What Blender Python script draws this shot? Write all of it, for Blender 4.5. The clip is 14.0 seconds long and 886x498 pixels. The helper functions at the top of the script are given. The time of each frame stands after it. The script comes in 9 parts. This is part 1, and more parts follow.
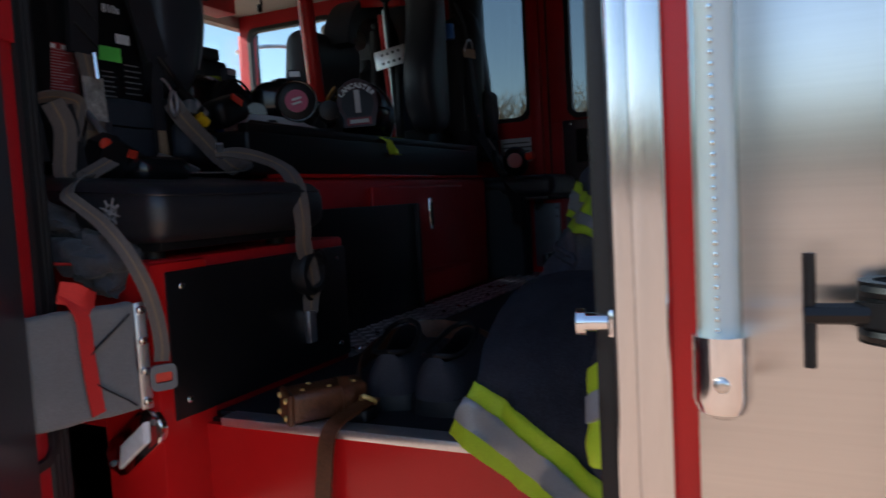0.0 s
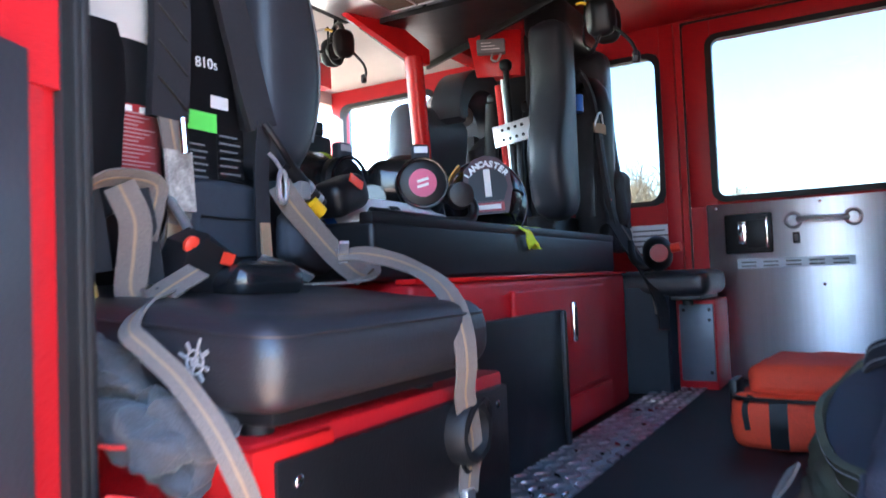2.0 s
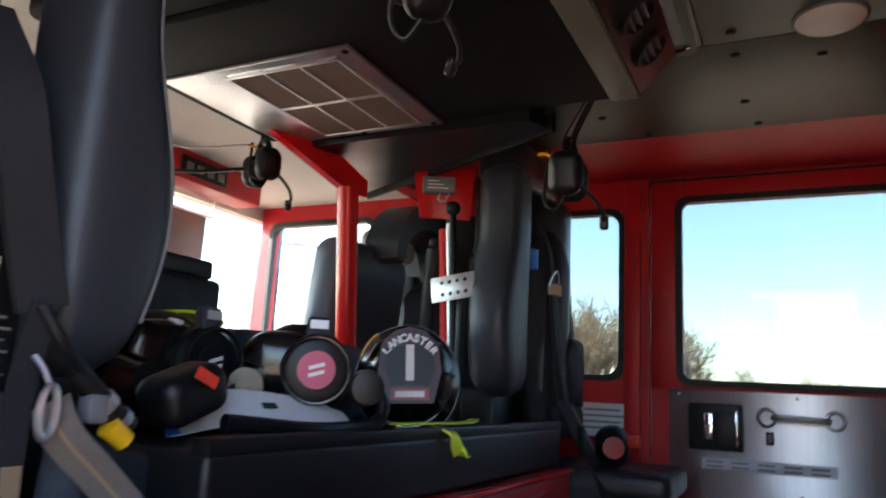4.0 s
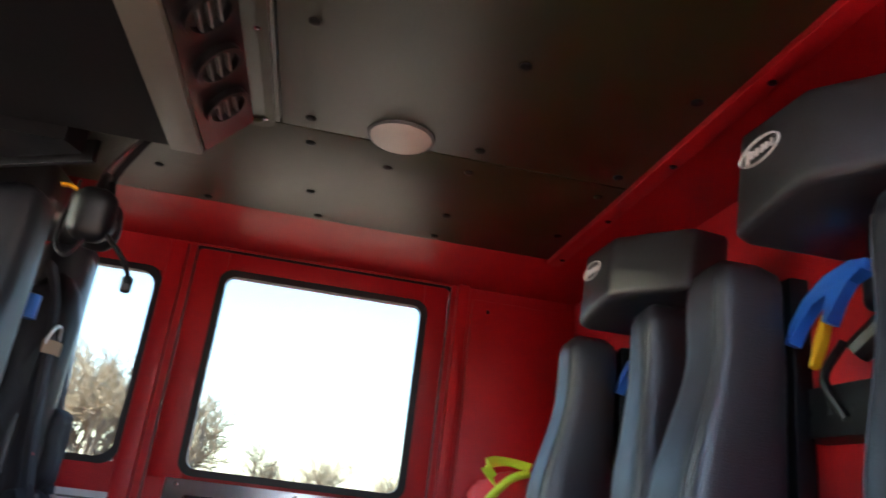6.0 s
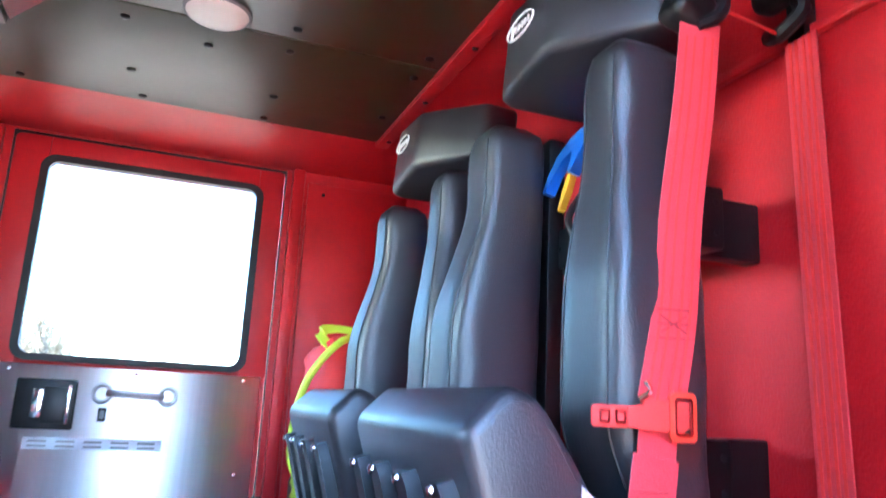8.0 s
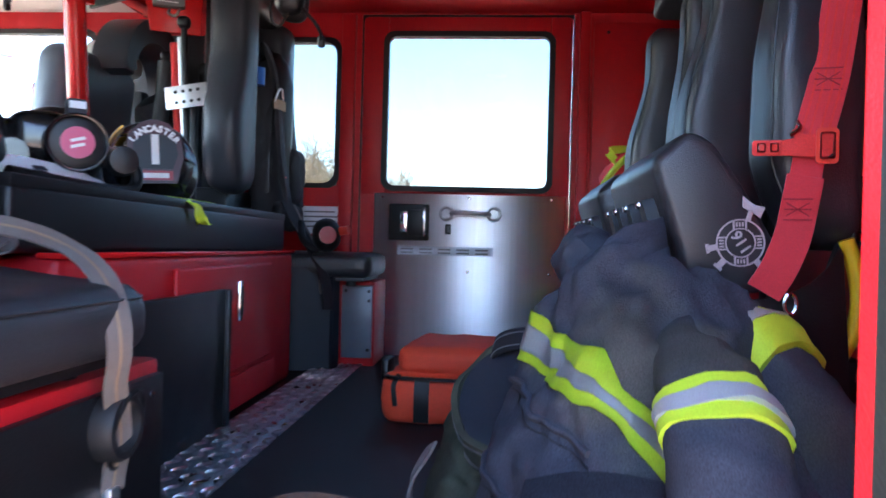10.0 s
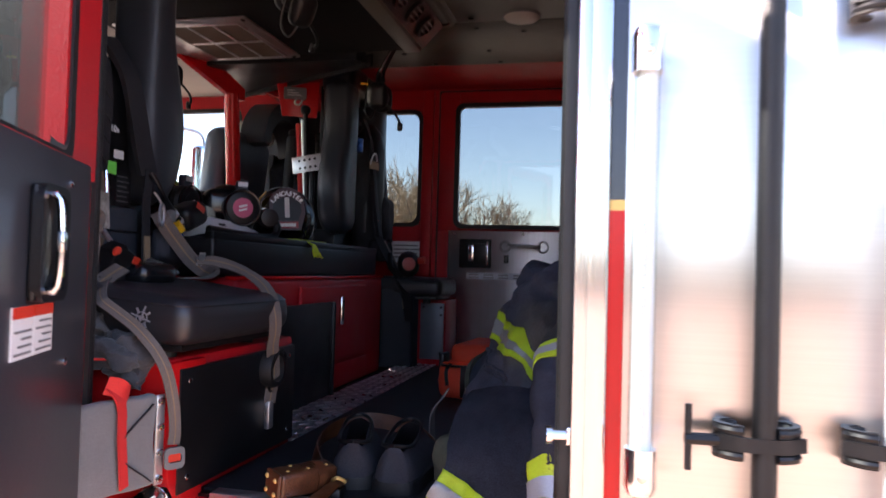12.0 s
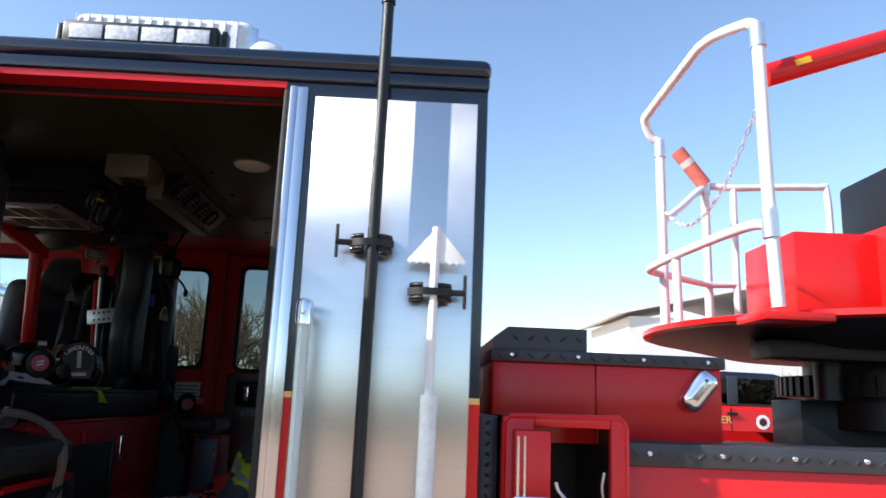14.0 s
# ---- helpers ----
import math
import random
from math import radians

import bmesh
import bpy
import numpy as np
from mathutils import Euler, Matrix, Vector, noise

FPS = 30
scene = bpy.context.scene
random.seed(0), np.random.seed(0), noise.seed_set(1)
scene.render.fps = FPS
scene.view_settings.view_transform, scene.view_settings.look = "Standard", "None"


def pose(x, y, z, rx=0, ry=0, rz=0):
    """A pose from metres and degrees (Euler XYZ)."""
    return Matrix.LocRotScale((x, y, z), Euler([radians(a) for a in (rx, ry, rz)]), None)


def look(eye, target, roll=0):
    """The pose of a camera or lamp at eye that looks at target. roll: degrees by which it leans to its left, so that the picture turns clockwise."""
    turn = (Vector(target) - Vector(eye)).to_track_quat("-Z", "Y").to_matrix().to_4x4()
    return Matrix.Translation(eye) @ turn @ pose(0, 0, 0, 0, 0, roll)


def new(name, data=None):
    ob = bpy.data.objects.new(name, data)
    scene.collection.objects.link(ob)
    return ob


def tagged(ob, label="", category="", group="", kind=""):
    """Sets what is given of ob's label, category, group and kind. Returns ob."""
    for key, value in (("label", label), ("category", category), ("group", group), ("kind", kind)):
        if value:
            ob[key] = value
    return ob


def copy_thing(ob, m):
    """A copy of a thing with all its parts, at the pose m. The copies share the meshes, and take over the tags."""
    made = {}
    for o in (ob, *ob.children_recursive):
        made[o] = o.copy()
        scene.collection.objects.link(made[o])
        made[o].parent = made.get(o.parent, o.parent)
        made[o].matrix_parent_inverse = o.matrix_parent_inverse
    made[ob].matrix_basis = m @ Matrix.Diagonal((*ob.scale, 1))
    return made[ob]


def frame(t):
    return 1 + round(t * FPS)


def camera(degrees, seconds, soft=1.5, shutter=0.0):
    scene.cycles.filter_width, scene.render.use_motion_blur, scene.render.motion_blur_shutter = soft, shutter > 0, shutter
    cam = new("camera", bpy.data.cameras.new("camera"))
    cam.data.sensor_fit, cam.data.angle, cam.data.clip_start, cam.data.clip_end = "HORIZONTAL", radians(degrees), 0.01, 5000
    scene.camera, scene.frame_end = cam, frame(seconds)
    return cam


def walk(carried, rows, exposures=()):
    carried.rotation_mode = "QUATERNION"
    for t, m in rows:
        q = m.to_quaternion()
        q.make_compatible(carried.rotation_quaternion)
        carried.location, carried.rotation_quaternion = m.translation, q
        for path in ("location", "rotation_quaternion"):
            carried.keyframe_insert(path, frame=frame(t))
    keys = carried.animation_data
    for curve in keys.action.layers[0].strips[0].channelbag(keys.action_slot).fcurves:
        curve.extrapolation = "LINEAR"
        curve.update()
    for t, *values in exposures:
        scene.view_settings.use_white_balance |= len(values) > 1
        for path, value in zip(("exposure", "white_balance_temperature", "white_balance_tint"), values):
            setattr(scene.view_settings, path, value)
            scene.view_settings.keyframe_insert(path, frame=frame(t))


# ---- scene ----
cam = camera(63.0, 14.0, shutter=0.5)
PATH = [
    (0, (0.58, -0.725, 1.404), (-0.277, 1.077, 1.261), -3.1),
    (0.5, (0.519, -0.703, 1.414), (-0.465, 1.034, 1.287), -2.7),
    (1, (0.389, -0.607, 1.426), (-0.633, 1.111, 1.354), -2.2),
    (1.5, (0.256, -0.522, 1.455), (-0.758, 1.202, 1.468), -1.9),
    (2, (0.196, -0.411, 1.478), (-0.809, 1.316, 1.56), -2.3),
    (2.2, (0.172, -0.34, 1.494), (-0.87, 1.363, 1.612), -1.9),
    (4.3, (0.058, -0.010, 1.674), (-0.714, 1.778, 2.127), 5.1),
    (4.5, (0.044, 0.023, 1.673), (-0.595, 1.847, 2.188), 5.9),
    (5, (0.033, 0.082, 1.687), (-0.305, 1.953, 2.306), 7.2),
    (5.5, (0.053, 0.130, 1.760), (0.050, 2.024, 2.405), 6.9),
    (6, (0.077, 0.127, 1.749), (0.353, 1.999, 2.399), 7.1),
    (6.5, (0.088, 0.104, 1.742), (0.541, 1.948, 2.37), 6.0),
    (7, (0.104, 0.084, 1.726), (0.707, 1.891, 2.335), 5.2),
    (7.5, (0.112, 0.059, 1.695), (0.82, 1.849, 2.238), 4.4),
    (8, (0.142, -0.009, 1.654), (0.826, 1.822, 2.078), 3.0),
    (8.5, (0.163, -0.072, 1.611), (0.666, 1.845, 1.884), 2.1),
    (9, (0.192, -0.154, 1.573), (0.417, 1.828, 1.719), 1.9),
    (9.2, (0.183, -0.205, 1.557), (0.305, 1.789, 1.658), 2.0),
    (11.3, (0.328, -0.855, 1.475), (-0.082, 1.102, 1.420), 1.7),
    (11.5, (0.387, -0.940, 1.487), (-0.061, 1.009, 1.460), 2.0),
    (12, (0.490, -1.130, 1.514), (0.042, 0.819, 1.571), 1.6),
    (12.5, (0.540, -1.388, 1.529), (0.318, 0.595, 1.672), 2.0),
    (13, (0.610, -1.602, 1.573), (0.605, 0.382, 1.826), 1.9),
    (13.5, (0.716, -1.778, 1.606), (0.765, 0.184, 1.991), 2.4),
    (14, (0.819, -1.925, 1.614), (0.872, 0.033, 2.021), 2.3),
]
EXPOSURES = [(0.0, 0.95, 6300, 12.0), (0.5, 2.05, 6200, 12.0), (1.0, 3.48, 5800, 21.0), (1.5, 4.18, 5800, 15.0), (2.2, 4.45, 5800, 12.0), (4.3, 3.4, 6550, 11.0), (5.0, 3.35, 6550, 11.0), (5.5, 3.6, 6650, 14.0), (6.0, 4.3, 6400, 14.0), (6.5, 5.15, 5850, 13.5), (7.5, 6.12, 5200, 9.0), (8.5, 5.68, 5150, 9.0), (9.0, 5.03, 5300, 9.0), (9.2, 4.83, 5350, 9.0), (11.3, 3.27, 6850, 31.0), (12.0, 2.54, 6900, 28.0), (12.5, 2.0, 7050, 24.0), (13.0, 1.46, 6850, 17.5), (13.5, 1.27, 6850, 15.0), (14.0, 1.05, 6250, 10.0)]
walk(cam, [(t, look(eye, target, roll)) for t, eye, target, roll in PATH], EXPOSURES)

# ---- daylight: clear sky, sun ahead of the truck and a little to the near side ----
SUN_TO = Vector((-0.90, -0.30, 0.60)).normalized()
world = bpy.data.worlds.new("sky")
scene.world = world
world.use_nodes = True
wn = world.node_tree
sky = wn.nodes.new("ShaderNodeTexSky")
sky.sky_type, sky.sun_disc = "NISHITA", False
sky.sun_elevation = math.asin(SUN_TO.z)
sky.sun_rotation = math.atan2(SUN_TO.x, SUN_TO.y)
sky.air_density, sky.dust_density, sky.ozone_density = 1.0, 0.6, 1.5
bg = wn.nodes["Background"]
bg.inputs["Strength"].default_value = 0.13
wn.links.new(sky.outputs["Color"], bg.inputs["Color"])
sun_data = bpy.data.lights.new("sun", "SUN")
sun_data.energy, sun_data.angle, sun_data.color = 4.0, radians(0.55), (1.0, 0.95, 0.87)
sun = new("sun", sun_data)
sun.rotation_mode = "QUATERNION"
sun.rotation_quaternion = SUN_TO.to_track_quat("Z", "Y")
sun.location = SUN_TO * 30
# ---- materials ----
def material(name, color, rough=0.5, metal=0.0, grain=0.0, scale=80.0, bump=0.0, bump_scale=None, stain=0.0, stain_scale=4.0,
             coat=0.0, spec=0.5, sheen=0.0, stretch=None, rough_var=0.0, emit=0.0, aniso=0.0, brush="Z", second=None):
    m = bpy.data.materials.new(name)
    m.use_nodes = True
    nt = m.node_tree
    p = nt.nodes["Principled BSDF"]
    p.inputs["Roughness"].default_value = rough
    p.inputs["Metallic"].default_value = metal
    p.inputs["Coat Weight"].default_value = coat
    p.inputs["Coat Roughness"].default_value = 0.06
    p.inputs["Specular IOR Level"].default_value = spec
    p.inputs["Sheen Weight"].default_value = sheen
    tc = nt.nodes.new("ShaderNodeTexCoord")
    mp = nt.nodes.new("ShaderNodeMapping")
    if stretch:
        mp.inputs["Scale"].default_value = stretch
    nt.links.new(tc.outputs["Object"], mp.inputs["Vector"])
    fine = nt.nodes.new("ShaderNodeTexNoise")
    fine.inputs["Scale"].default_value, fine.inputs["Detail"].default_value = scale, 5.0
    nt.links.new(mp.outputs["Vector"], fine.inputs["Vector"])
    big = nt.nodes.new("ShaderNodeTexNoise")
    big.inputs["Scale"].default_value, big.inputs["Detail"].default_value = stain_scale, 6.0
    big.inputs["Roughness"].default_value = 0.62
    nt.links.new(tc.outputs["Object"], big.inputs["Vector"])
    c = (*color, 1.0)
    last = None
    if aniso:
        # brushed metal: reflections spread along one axis
        along = nt.nodes.new("ShaderNodeCombineXYZ")
        along.inputs[brush].default_value = 1.0
        p.inputs["Anisotropic"].default_value = aniso
        nt.links.new(along.outputs["Vector"], p.inputs["Tangent"])
    if second:
        # a second faded colour in patches
        patch = nt.nodes.new("ShaderNodeTexNoise")
        patch.inputs["Scale"].default_value, patch.inputs["Detail"].default_value = second[1], 4.0
        nt.links.new(tc.outputs["Object"], patch.inputs["Vector"])
        cr = nt.nodes.new("ShaderNodeValToRGB")
        cr.color_ramp.elements[0].position, cr.color_ramp.elements[1].position = second[2], second[3]
        cr.color_ramp.elements[0].color, cr.color_ramp.elements[1].color = c, (*second[0], 1.0)
        nt.links.new(patch.outputs["Fac"], cr.inputs["Fac"])
        last = cr.outputs["Color"]
    for tex, amount in ((fine, grain), (big, stain)):
        if amount <= 0:
            continue
        ramp = nt.nodes.new("ShaderNodeMapRange")
        ramp.inputs["From Min"].default_value, ramp.inputs["From Max"].default_value = 0.3, 0.7
        ramp.inputs["To Min"].default_value, ramp.inputs["To Max"].default_value = 1 - amount, 1 + amount * 0.7
        nt.links.new(tex.outputs["Fac"], ramp.inputs["Value"])
        mul = nt.nodes.new("ShaderNodeVectorMath")
        mul.operation = "SCALE"
        if last is None:
            mul.inputs[0].default_value = color
        else:
            nt.links.new(last, mul.inputs[0])
        nt.links.new(ramp.outputs["Result"], mul.inputs["Scale"])
        last = mul.outputs["Vector"]
    if last is None:
        p.inputs["Base Color"].default_value = c
    else:
        nt.links.new(last, p.inputs["Base Color"])
    if rough_var:
        rr = nt.nodes.new("ShaderNodeMapRange")
        rr.inputs["From Min"].default_value, rr.inputs["From Max"].default_value = 0.3, 0.7
        rr.inputs["To Min"].default_value, rr.inputs["To Max"].default_value = max(0.02, rough - rough_var), min(1.0, rough + rough_var)
        nt.links.new(big.outputs["Fac"], rr.inputs["Value"])
        nt.links.new(rr.outputs["Result"], p.inputs["Roughness"])
    if bump:
        bt = fine
        if bump_scale:
            bt = nt.nodes.new("ShaderNodeTexNoise")
            bt.inputs["Scale"].default_value, bt.inputs["Detail"].default_value = bump_scale, 3.0
            nt.links.new(mp.outputs["Vector"], bt.inputs["Vector"])
        b = nt.nodes.new("ShaderNodeBump")
        b.inputs["Strength"].default_value, b.inputs["Distance"].default_value = min(1.0, bump), 0.002
        nt.links.new(bt.outputs["Fac"], b.inputs["Height"])
        nt.links.new(b.outputs["Normal"], p.inputs["Normal"])
    if emit:
        p.inputs["Emission Color"].default_value, p.inputs["Emission Strength"].default_value = c, emit
    return m


M = {
    "red_in": material("red_textured_paint", (0.48, 0.009, 0.014), 0.42, spec=0.36, bump=0.55, bump_scale=230, stain=0.12, rough_var=0.08),
    "red_out": material("red_gloss_paint", (0.6, 0.012, 0.012), 0.22, spec=0.4, stain=0.05, rough_var=0.04),
    "navy": material("navy_gloss_paint", (0.006, 0.010, 0.024), 0.18, coat=0.35, stain=0.1),
    "gold": material("gold_leaf_stripe", (0.75, 0.5, 0.16), 0.4, metal=0.3),
    "steel": material("polished_steel", (0.70, 0.69, 0.68), 0.3, metal=1.0, grain=0.03, scale=20, stretch=(0.3, 0.3, 14), stain=0.03, rough_var=0.03, aniso=0.94, brush="X"),
    "steel_h": material("brushed_steel_sheet", (0.92, 0.92, 0.94), 0.44, metal=1.0, grain=0.04, scale=30, bump=0.10, bump_scale=5, stretch=(3, 3, 0.06), stain=0.05, rough_var=0.04, aniso=0.93),
    "polish": material("polished_aluminium", (0.72, 0.72, 0.73), 0.14, metal=1.0, grain=0.05, scale=40, stretch=(30, 30, 0.6), stain=0.05),
    "chrome": material("chrome", (0.86, 0.86, 0.88), 0.12, metal=1.0),
    "alu": material("satin_aluminium", (0.74, 0.74, 0.75), 0.34, metal=0.9, grain=0.08, scale=120, stain=0.1),
    "white_tube": material("white_powder_coated_tube", (0.72, 0.72, 0.72), 0.35, stain=0.06),
    "vinyl": material("black_vinyl", (0.022, 0.022, 0.026), 0.37, bump=0.3, bump_scale=420, stain=0.15, rough_var=0.08, spec=0.64),
    "black": material("black_plastic", (0.006, 0.006, 0.007), 0.42, bump=0.2, bump_scale=300, stain=0.2, spec=0.4),
    "black_matte": material("black_matte_housing", (0.006, 0.006, 0.007), 0.75, bump=0.3, bump_scale=240, stain=0.2, spec=0.2),
    "black_panel": material("black_textured_panel", (0.007, 0.007, 0.008), 0.4, bump=0.35, bump_scale=340, stain=0.25, rough_var=0.1, spec=0.4),
    "rubber": material("black_rubber", (0.012, 0.012, 0.013), 0.55, bump=0.3, bump_scale=200, stain=0.25, spec=0.4),
    "mat": material("black_rubber_floor", (0.013, 0.014, 0.017), 0.55, bump=0.5, bump_scale=500, stain=0.35, stain_scale=6, spec=0.35),
    "ceil": material("dark_olive_vinyl", (0.025, 0.0255, 0.010), 0.36, bump=0.3, bump_scale=600, stain=0.12, rough_var=0.04),
    "grey_panel": material("dark_grey_blue_plastic", (0.03, 0.036, 0.046), 0.4, bump=0.3, bump_scale=300, stain=0.15),
    "diamond": material("diamond_plate_aluminium", (0.82, 0.85, 0.90), 0.33, metal=1.0, stain=0.2, stain_scale=12, rough_var=0.1),
    "diamond_black": material("black_diamond_plate", (0.035, 0.037, 0.042), 0.35, stain=0.25, bump=0.2),
    "webbing_pale": material("pale_grey_thread", (0.26, 0.26, 0.27), 0.8, grain=0.4, scale=900),
    "label_print": material("faded_label_print", (0.5, 0.3, 0.3), 0.6),
    "sleeve_mottle": material("mottled_pale_sleeve", (0.42, 0.39, 0.35), 0.6, grain=0.25, scale=300, stain=0.6, stain_scale=38),
    "webbing": material("grey_webbing", (0.165, 0.134, 0.116), 0.8, grain=0.35, scale=900, bump=0.5, bump_scale=900, stain=0.25, sheen=0.1),
    "web_dark": material("dark_padded_nylon", (0.022, 0.022, 0.026), 0.75, grain=0.3, scale=700, bump=0.5, bump_scale=700, stain=0.2, spec=0.3),
    "web_tan": material("tan_webbing_stripe", (0.30, 0.20, 0.12), 0.85, grain=0.2, scale=600),
    "door_panel": material("glossy_black_door_panel", (0.040, 0.040, 0.046), 0.3, bump=0.15, bump_scale=200, stain=0.25, spec=0.5),
    "faded_red": material("faded_red_vinyl", (0.6, 0.14, 0.10), 0.6, stain=0.25, stain_scale=14, grain=0.15),
    "hood_grey": material("slate_grey_fleece", (0.062, 0.065, 0.075), 0.9, grain=0.3, scale=500, bump=0.6, bump_scale=300, stain=0.25, stain_scale=14, sheen=0.2),
    "slate_metal": material("slate_painted_metal", (0.13, 0.145, 0.17), 0.4, metal=0.3, stain=0.15, stain_scale=8, rough_var=0.06),
    "screen_dark": material("dark_grey_plastic", (0.014, 0.018, 0.026), 0.5, spec=0.2, bump=0.15, bump_scale=300, stain=0.2),
    "nylon": material("slate_nylon", (0.035, 0.042, 0.055), 0.7, grain=0.3, scale=600, bump=0.5, bump_scale=500, stain=0.2, spec=0.3),
    "grey_cloth": material("grey_canvas", (0.19, 0.19, 0.19), 0.85, grain=0.25, scale=700, bump=0.5, bump_scale=600, stain=0.2, sheen=0.2),
    "red_web": material("red_webbing", (0.66, 0.022, 0.036), 0.62, grain=0.15, scale=700, bump=0.4, bump_scale=800, sheen=0.3),
    "red_strap": material("bright_red_nylon", (0.72, 0.035, 0.03), 0.7, grain=0.15, scale=500, bump=0.3),
    "turnout": material("dark_navy_turnout_cloth", (0.054, 0.058, 0.077), 0.85, grain=0.35, scale=500, bump=0.7, bump_scale=380, stain=0.35, stain_scale=9, spec=0.25, second=((0.062, 0.059, 0.052), 4.5, 0.54, 0.66)),
    "turnout_olive": material("faded_olive_cloth", (0.095, 0.10, 0.068), 0.85, grain=0.3, scale=500, bump=0.8, bump_scale=300, stain=0.3, stain_scale=9, spec=0.25),
    "lime": material("fluorescent_lime_tape", (0.66, 0.86, 0.04), 0.5, grain=0.12, scale=600, stain=0.1, bump=0.3),
    "reflect": material("silver_reflective_tape", (0.5, 0.52, 0.54), 0.35, metal=0.35, grain=0.12, scale=600, stain=0.1),
    "orange": material("orange_nylon_bag", (0.85, 0.075, 0.025), 0.7, grain=0.2, scale=500, bump=0.6, bump_scale=400, stain=0.15),
    "leather": material("brown_leather", (0.105, 0.034, 0.013), 0.36, grain=0.2, scale=200, bump=0.5, bump_scale=250, stain=0.4, stain_scale=25, rough_var=0.1),
    "shoe": material("charcoal_knit", (0.075, 0.077, 0.095), 0.75, grain=0.4, scale=500, bump=0.6, bump_scale=400, stain=0.2),
    "helmet": material("black_gloss_shell", (0.010, 0.010, 0.011), 0.22, coat=0.2, bump=0.12, bump_scale=200, stain=0.2),
    "shield_maroon": material("dark_maroon_leather", (0.05, 0.008, 0.012), 0.4, bump=0.3, bump_scale=300, stain=0.2),
    "pink": material("pink_sticker", (0.62, 0.1, 0.2), 0.45),
    "white": material("white_print", (0.78, 0.78, 0.77), 0.5, stain=0.05),
    "paper": material("white_paper", (0.75, 0.77, 0.8), 0.7, stain=0.06),
    "blue_plastic": material("blue_plastic", (0.03, 0.16, 0.62), 0.35, stain=0.08),
    "yellow_plastic": material("yellow_plastic", (0.8, 0.45, 0.01), 0.4, stain=0.08),
    "yellow_hose": material("yellow_hose", (0.78, 0.5, 0.01), 0.4, stain=0.1),
    "orange_red": material("signal_red_plastic", (0.7, 0.045, 0.02), 0.4),
    "green_label": material("green_label", (0.16, 0.8, 0.12), 0.5),
    "lens_white": material("frosted_lens", (0.62, 0.59, 0.53), 0.3, stain=0.08),
    "clear_lens": material("ribbed_clear_plastic", (0.72, 0.74, 0.76), 0.2, stain=0.1, stain_scale=14, grain=0.1, scale=60, coat=0.4),
    "led": material("led_face", (0.6, 0.62, 0.66), 0.12, coat=0.6, grain=0.3, scale=90),
    "filter": material("brown_filter_mesh", (0.17, 0.11, 0.075), 0.8, grain=0.3, scale=300, bump=0.5, bump_scale=400),
    "grey_plastic": material("mid_grey_plastic", (0.16, 0.165, 0.17), 0.45, bump=0.2, bump_scale=300, stain=0.1),
    "olive_metal": material("olive_grey_bezel", (0.13, 0.125, 0.1), 0.4, stain=0.1),
    "seat_fabric": material("grey_vinyl", (0.03, 0.034, 0.042), 0.38, bump=0.3, bump_scale=420, stain=0.12, spec=0.4),
    "cream": material("cream_headliner", (0.55, 0.52, 0.47), 0.7, stain=0.08),
    "ground": material("tan_concrete_ground", (0.40, 0.27, 0.185), 0.9, grain=0.15, scale=6, stain=0.25, stain_scale=0.15),
    "asphalt": material("asphalt", (0.06, 0.06, 0.06), 0.9, grain=0.2, scale=40, stain=0.2, stain_scale=0.4),
    "bark": material("grey_bark", (0.14, 0.11, 0.085), 0.9, grain=0.3, scale=8),
    "twig": material("tan_twigs", (0.3, 0.23, 0.15), 0.9, grain=0.2, scale=3),
    "brush": material("dry_hedge", (0.2, 0.16, 0.09), 0.9, grain=0.4, scale=4),
    "roof_white": material("pale_metal_roof", (0.7, 0.69, 0.67), 0.5, stain=0.05),
    "visor_brown": material("brown_visor_vinyl", (0.2, 0.12, 0.09), 0.6, stain=0.1),
    "red_label": material("red_printed_label", (0.34, 0.02, 0.025), 0.4, stain=0.1),
    "diamond_base": material("scuffed_plate_ground", (0.42, 0.46, 0.52), 0.45, metal=0.9, grain=0.2, scale=90, stain=0.3, stain_scale=10),
    "yellow_web": material("faded_yellow_webbing", (0.42, 0.3, 0.08), 0.8, grain=0.2, scale=600),
    "tyre": material("tyre_rubber", (0.02, 0.02, 0.02), 0.8, bump=0.3),
}


def glass_material(name, tint=(0.9, 0.95, 0.97)):
    m = bpy.data.materials.new(name)
    m.use_nodes = True
    nt = m.node_tree
    nt.nodes.clear()
    out = nt.nodes.new("ShaderNodeOutputMaterial")
    mix = nt.nodes.new("ShaderNodeMixShader")
    tr = nt.nodes.new("ShaderNodeBsdfTransparent")
    gl = nt.nodes.new("ShaderNodeBsdfGlossy")
    lw = nt.nodes.new("ShaderNodeLayerWeight")
    lw.inputs["Blend"].default_value = 0.5
    pw = nt.nodes.new("ShaderNodeMath")
    pw.operation, pw.inputs[1].default_value = "POWER", 5.0
    fr = nt.nodes.new("ShaderNodeMath")
    fr.operation, fr.inputs[1].default_value, fr.inputs[2].default_value = "MULTIPLY_ADD", 0.96, 0.035
    nt.links.new(lw.outputs["Facing"], pw.inputs[0])
    nt.links.new(pw.outputs["Value"], fr.inputs[0])
    tr.inputs["Color"].default_value = (*tint, 1)
    gl.inputs["Roughness"].default_value = 0.02
    nt.links.new(fr.outputs["Value"], mix.inputs["Fac"])
    nt.links.new(tr.outputs["BSDF"], mix.inputs[1])
    nt.links.new(gl.outputs["BSDF"], mix.inputs[2])
    nt.links.new(mix.outputs["Shader"], out.inputs["Surface"])
    return m


